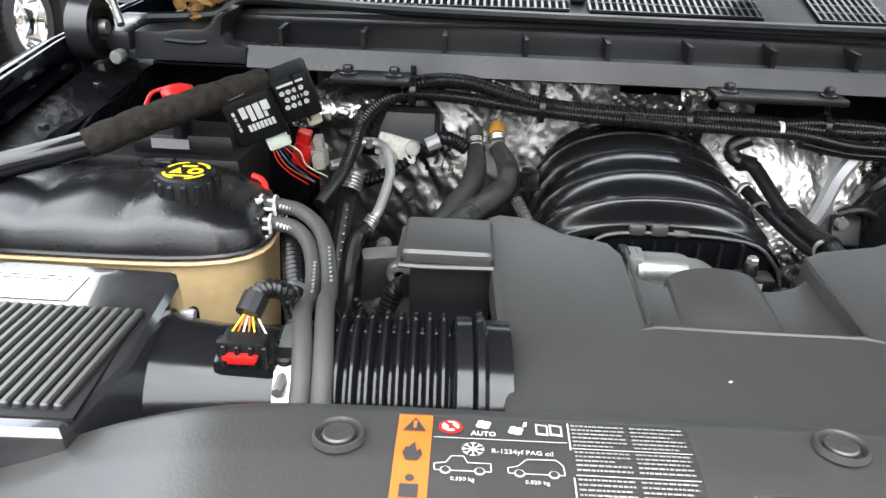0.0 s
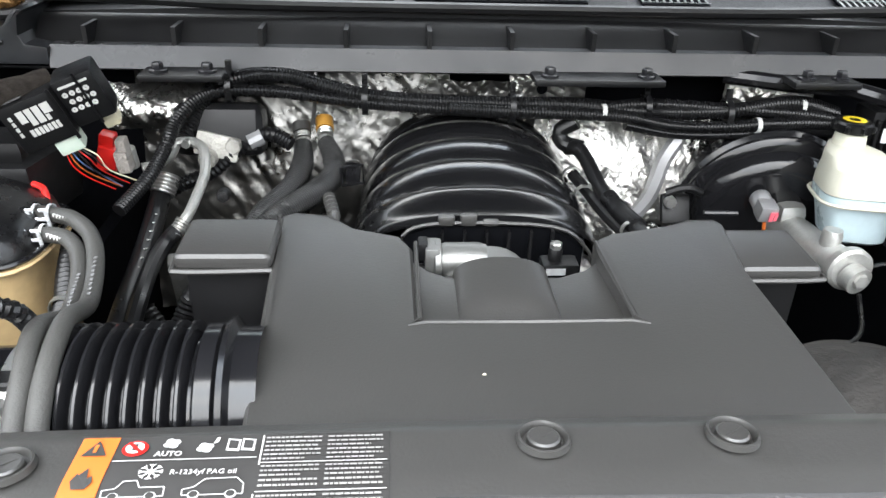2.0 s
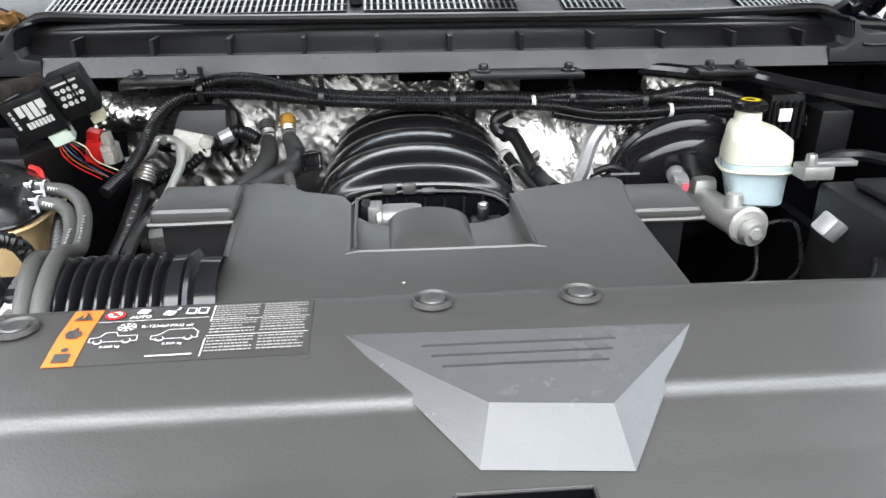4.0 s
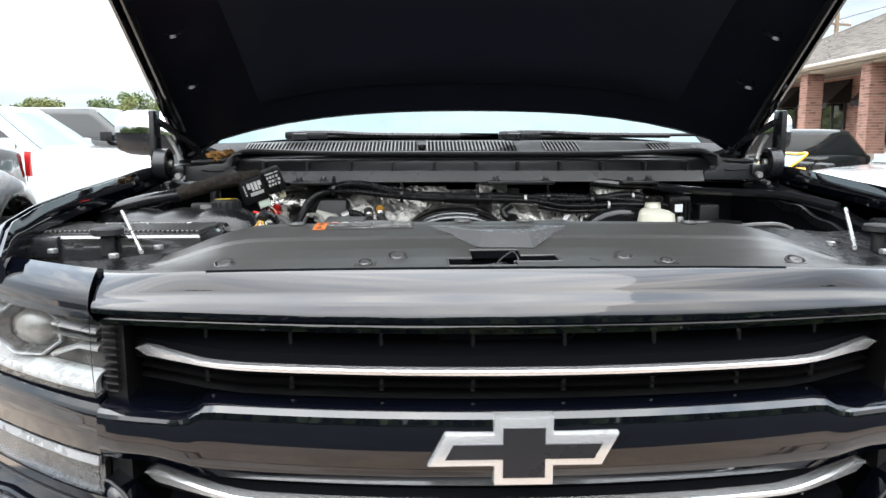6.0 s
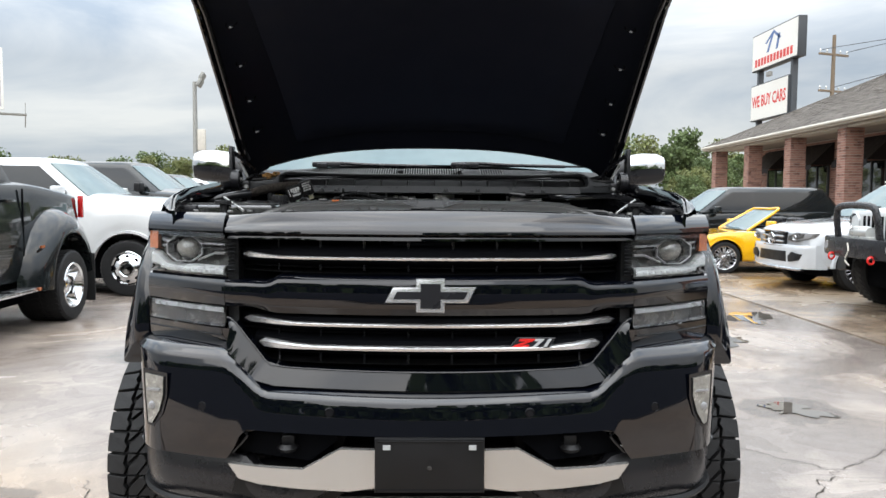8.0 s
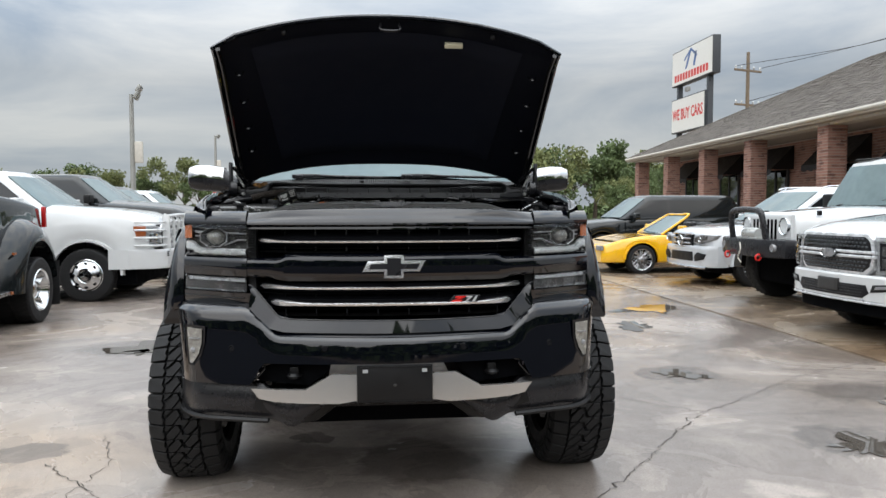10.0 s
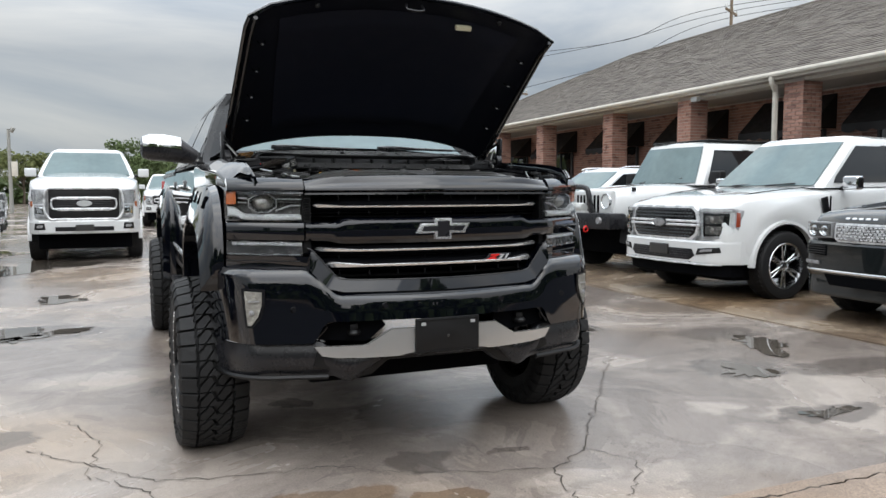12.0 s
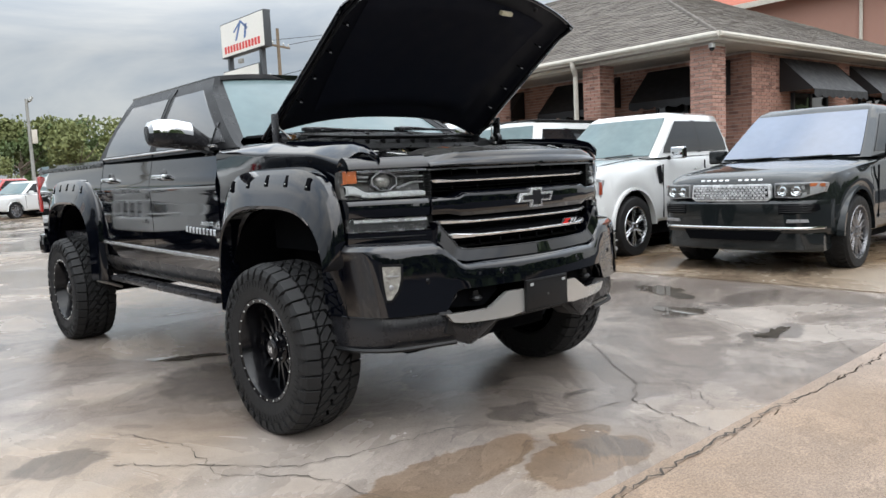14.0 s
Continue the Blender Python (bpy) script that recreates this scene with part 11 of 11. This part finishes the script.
# brake booster, cylinder and reservoir
BQ = Matrix.Translation((0.378, 0.850, 1.345)) @ Euler((radians(14), 0, radians(-4))).to_matrix().to_4x4()
bo = tp("brake_booster", moved(lathe([(0.03, 0.116), (0.0, 0.120), (-0.010, 0.119), (-0.016, 0.112), (-0.018, 0.104), (-0.026, 0.101), (-0.036, 0.090), (-0.040, 0.078), (-0.041, 0.05), (-0.044, 0.001)], 64, "y"), BQ), PLASTG, "glossy black round brake booster")
put("booster_rim", moved(lathe([(0.004, 0.119), (0.0, 0.1245), (-0.006, 0.119)], 64, "y"), BQ), PLASTG, bo)
put("check_valve", moved(join(at(disc(0.014, 0.02, 16, "y"), -0.028, -0.066, 0.048), at(box(-0.0115, 0.0115, -0.024, 0.0, -0.012, 0.012, 0.003), -0.028, -0.064, 0.048)), BQ), LAMPG, bo, "grey vacuum valve")
put("valve_mark", moved(join(at(box(-0.001, 0.004, -0.002, 0.0, -0.008, 0.006), -0.026, -0.0885, 0.048), at(box(0.005, 0.009, -0.002, 0.0, -0.007, 0.006), -0.026, -0.0885, 0.048)), BQ), mat("pink_plug", (0.7, 0.14, 0.18), 0.5), bo, "pink-red plug mark", False)
put("valve_wire", moved(tube([(-0.028, -0.082, 0.036), (-0.026, -0.086, 0.018), (-0.020, -0.075, -0.01)], 0.0026, 6, 4), BQ), ORANGE, bo, "thin orange wire")
tp("booster_bracket", join(at(box(-0.022, 0.02, -0.006, 0.006, -0.03, 0.014, 0.006), 0.245, 0.83, 1.355, -25), tube([(0.225, 0.82, 1.375), (0.25, 0.815, 1.385), (0.275, 0.82, 1.375)], 0.006, 8, 4)), PLASTD, "black booster bracket")
tp("bracket_bolt", at(disc(0.0085, 0.012, 10, "y"), 0.232, 0.812, 1.362), STEEL, "bright bracket bolt")
tp("prop_rod", tube([(0.20, 0.645, 1.426), (0.238, 0.642, 1.427)], 0.0028, 8, 2, 0.0003, 0.004), SATIN, "short steel stay behind the cover")
mc = tp("master_cylinder", join(tube([(0.388, 0.83, 1.337), (0.405, 0.75, 1.332), (0.418, 0.690, 1.330)], 0.023, 20, 3), tube([(0.421, 0.676, 1.326), (0.4245, 0.660, 1.324)], 0.018, 20, 1), box(0.375, 0.415, 0.78, 0.83, 1.325, 1.372, 0.014), at(disc(0.029, 0.014, 24, "y"), 0.420, 0.674, 1.332), at(disc(0.013, 0.05, 16), 0.410, 0.715, 1.32), at(disc(0.010, 0.012, 6, "y"), 0.424, 0.655, 1.326)), ALUL, "cast aluminium brake cylinder")
put("brake_line", tube([(0.445, 0.685, 1.33), (0.475, 0.685, 1.335), (0.49, 0.67, 1.33), (0.47, 0.61, 1.29), (0.40, 0.57, 1.275), (0.33, 0.58, 1.265)], 0.0032, 6, 6), HOSEB, mc, "thin brake line")
put("brake_line", tube([(0.43, 0.66, 1.305), (0.40, 0.60, 1.285), (0.34, 0.575, 1.28), (0.31, 0.59, 1.26)], 0.0032, 6, 6), HOSEB, mc)


def res_ring(z, sx_, sy_, dx=0.0, dy=0.0):
    out = []
    for k in range(32):
        a = 2 * math.pi * k / 32
        c, s = math.cos(a), math.sin(a)
        q = (abs(c) ** 4 + abs(s) ** 4) ** -0.25
        x, y = sx_ * q * c, sy_ * q * s
        out.append((0.447 + dx + x * 0.98 + y * 0.2, 0.748 + dy - x * 0.2 + y * 0.98, z))
    return out


rs = tp("brake_reservoir", loft([res_ring(1.462, 0.020, 0.018, -0.008, 0.034), res_ring(1.456, 0.036, 0.030, -0.004, 0.012), res_ring(1.446, 0.045, 0.039), res_ring(1.425, 0.048, 0.041), res_ring(1.413, 0.048, 0.041)][::-1]), RESV, "cream brake fluid reservoir with black cap")
put("reservoir_bowl", loft([res_ring(1.412, 0.048, 0.041), res_ring(1.398, 0.047, 0.040), res_ring(1.385, 0.043, 0.037, 0.003), res_ring(1.350, 0.038, 0.033, 0.008), res_ring(1.344, 0.030, 0.026, 0.009)][::-1]), RESB, rs, "blue-tinted fluid bowl")
put("reservoir_seam", tube(res_ring(1.402, 0.0505, 0.0435) + res_ring(1.402, 0.0505, 0.0435)[:1], 0.0025, 6, 1), RESV, rs, "moulded seam")
put("reservoir_neck", at(lathe([(0, 0.021), (0.02, 0.019), (0.024, 0.017)], 24, "z"), 0.444, 0.786, 1.456), RESV, rs)
rcp = put("reservoir_cap", at(lathe([(0.0, 0.0225), (0.003, 0.024), (0.011, 0.024), (0.014, 0.021), (0.0145, 0.001)], 32, "z"), 0.444, 0.786, 1.478), PLASTD, rs, "black cap with yellow print")
for k in range(8):
    put("cap_grip", at(box(0.0215, 0.027, -0.003, 0.003, 0.002, 0.011, 0.0015, 1), 0.444, 0.786, 1.478, 0, 0, k * 45), PLASTD, rcp)
put("cap_print", at(lathe([(0.0152, 0.007), (0.0152, 0.0145)], 20, "z"), 0.444, 0.786, 1.478), YELLOW, rcp, "yellow print ring", False)
UNDER = mat("undercoated_steel", (0.022, 0.020, 0.018), 0.75, bump=0.8, bscale=40, var=0.5, scale=14)
tp("strut_tower", join(at(lathe([(0, 0.15), (0.10, 0.14), (0.15, 0.11), (0.17, 0.06), (0.172, 0.001)], 32, "z"), 0.37, 0.49, 1.13), box(0.24, 0.72, 0.30, 0.75, 1.0, 1.16, 0.02)), UNDER, "dark undercoated strut tower")
tp("tower_ledge", box(0.21, 0.45, 0.275, 0.330, 1.30, 1.395, 0.008), PLAST, "ribbed grey ledge")
tp("tower_loom", tube([(0.62, 0.62, 1.36), (0.55, 0.56, 1.35), (0.50, 0.48, 1.34), (0.44, 0.42, 1.33), (0.40, 0.38, 1.30)], 0.017, 12, 6, 0.002, 0.007), HOSEB, "corrugated loom")
tp("tower_loom", tube([(0.62, 0.42, 1.36), (0.54, 0.40, 1.345), (0.48, 0.37, 1.335), (0.42, 0.37, 1.31)], 0.015, 12, 6, 0.002, 0.007), HOSEB, "corrugated loom")
tp("tower_plug", at(box(-0.02, 0.02, -0.012, 0.012, -0.014, 0.014, 0.004), 0.475, 0.57, 1.37, 20, 30, 30), LAMPG, "pale grey plug")
tp("tower_tag", at(box(-0.028, 0.028, -0.008, 0.008, -0.001, 0.001), 0.335, 0.392, 1.325, 10, 0, -15), CREAM, "pale paper tag")
rb = tp("relay_block", join(box(0.50, 0.555, 0.83, 0.88, 1.40, 1.49, 0.006), box(0.57, 0.63, 0.80, 0.86, 1.38, 1.47, 0.006)), PLASTD, "black relay and fuse blocks")
for k in range(5):
    put("relay_rib", box(0.502 + k * 0.011, 0.508 + k * 0.011, 0.82, 0.83, 1.42, 1.48, 0.002, 1), PLASTD, rb)
put("relay_tag", box(0.51, 0.53, 0.818, 0.820, 1.45, 1.47), LABELW, rb, "", False)
tp("fender_seal", tube([(0.30, 0.88, 1.525), (0.336, 0.87, 1.523), (0.398, 0.865, 1.517), (0.455, 0.85, 1.517), (0.504, 0.82, 1.510), (0.60, 0.72, 1.50), (0.72, 0.62, 1.49), (0.80, 0.50, 1.47)], 0.0115, 10, 7), PLASTG, "glossy black weather seal tube")
tp("leaf_scrap", at(([(-0.0018, 0, 0), (0.0006, 0.0007, 0.0010), (0.002, -0.0003, 0.0003), (0.0, -0.0007, 0)], [(0, 1, 2, 3)]), -0.085, 0.352, 1.4235), CREAM, "tiny pale scrap", smooth=False)


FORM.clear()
# wipers parked on the cowl
for x, y in ((-0.515, 1.195), (0.138, 1.12)):
    wp = tp("wiper", tube([(x, y, 1.640), (x + 0.10, y + 0.005, 1.640), (x + 0.24, y + 0.02, 1.634), (x + 0.50, y + 0.07, 1.632)], 0.0085, 8, 5), SATIN, "black wiper arm and blade")
    put("wiper_hub", at(join(disc(0.028, 0.024, 18), box(-0.045, 0.02, -0.018, 0.018, 0.004, 0.030, 0.01), box(0.0, 0.085, -0.011, 0.013, 0.006, 0.026, 0.006)), x, y, 1.616), SATIN, wp, "wiper pivot cap")
    put("wiper_blade", tube([(x + 0.03, y + 0.055, 1.628), (x + 0.3, y + 0.07, 1.632), (x + 0.60, y + 0.11, 1.634)], 0.0055, 6, 4), RUBBER, wp)


# ---- last: the bricks of the nearest porch column ----
for c, cy in pieces_late:
    for face in range(4):
        for u, z, ln in brick_rows(-0.24, 0.24, 1.75, 3.55, 0, None, face):
            o = new("brick", brick_mesh if ln > 0.15 else half_mesh)
            o.parent = c
            o.matrix_local = pose(0.46, cy, 0, 0, 0, 90 * face) @ pose(u, -0.23, z) @ Matrix.Diagonal((ln / (0.2 if ln > 0.15 else 0.096), 1, 1, 1))
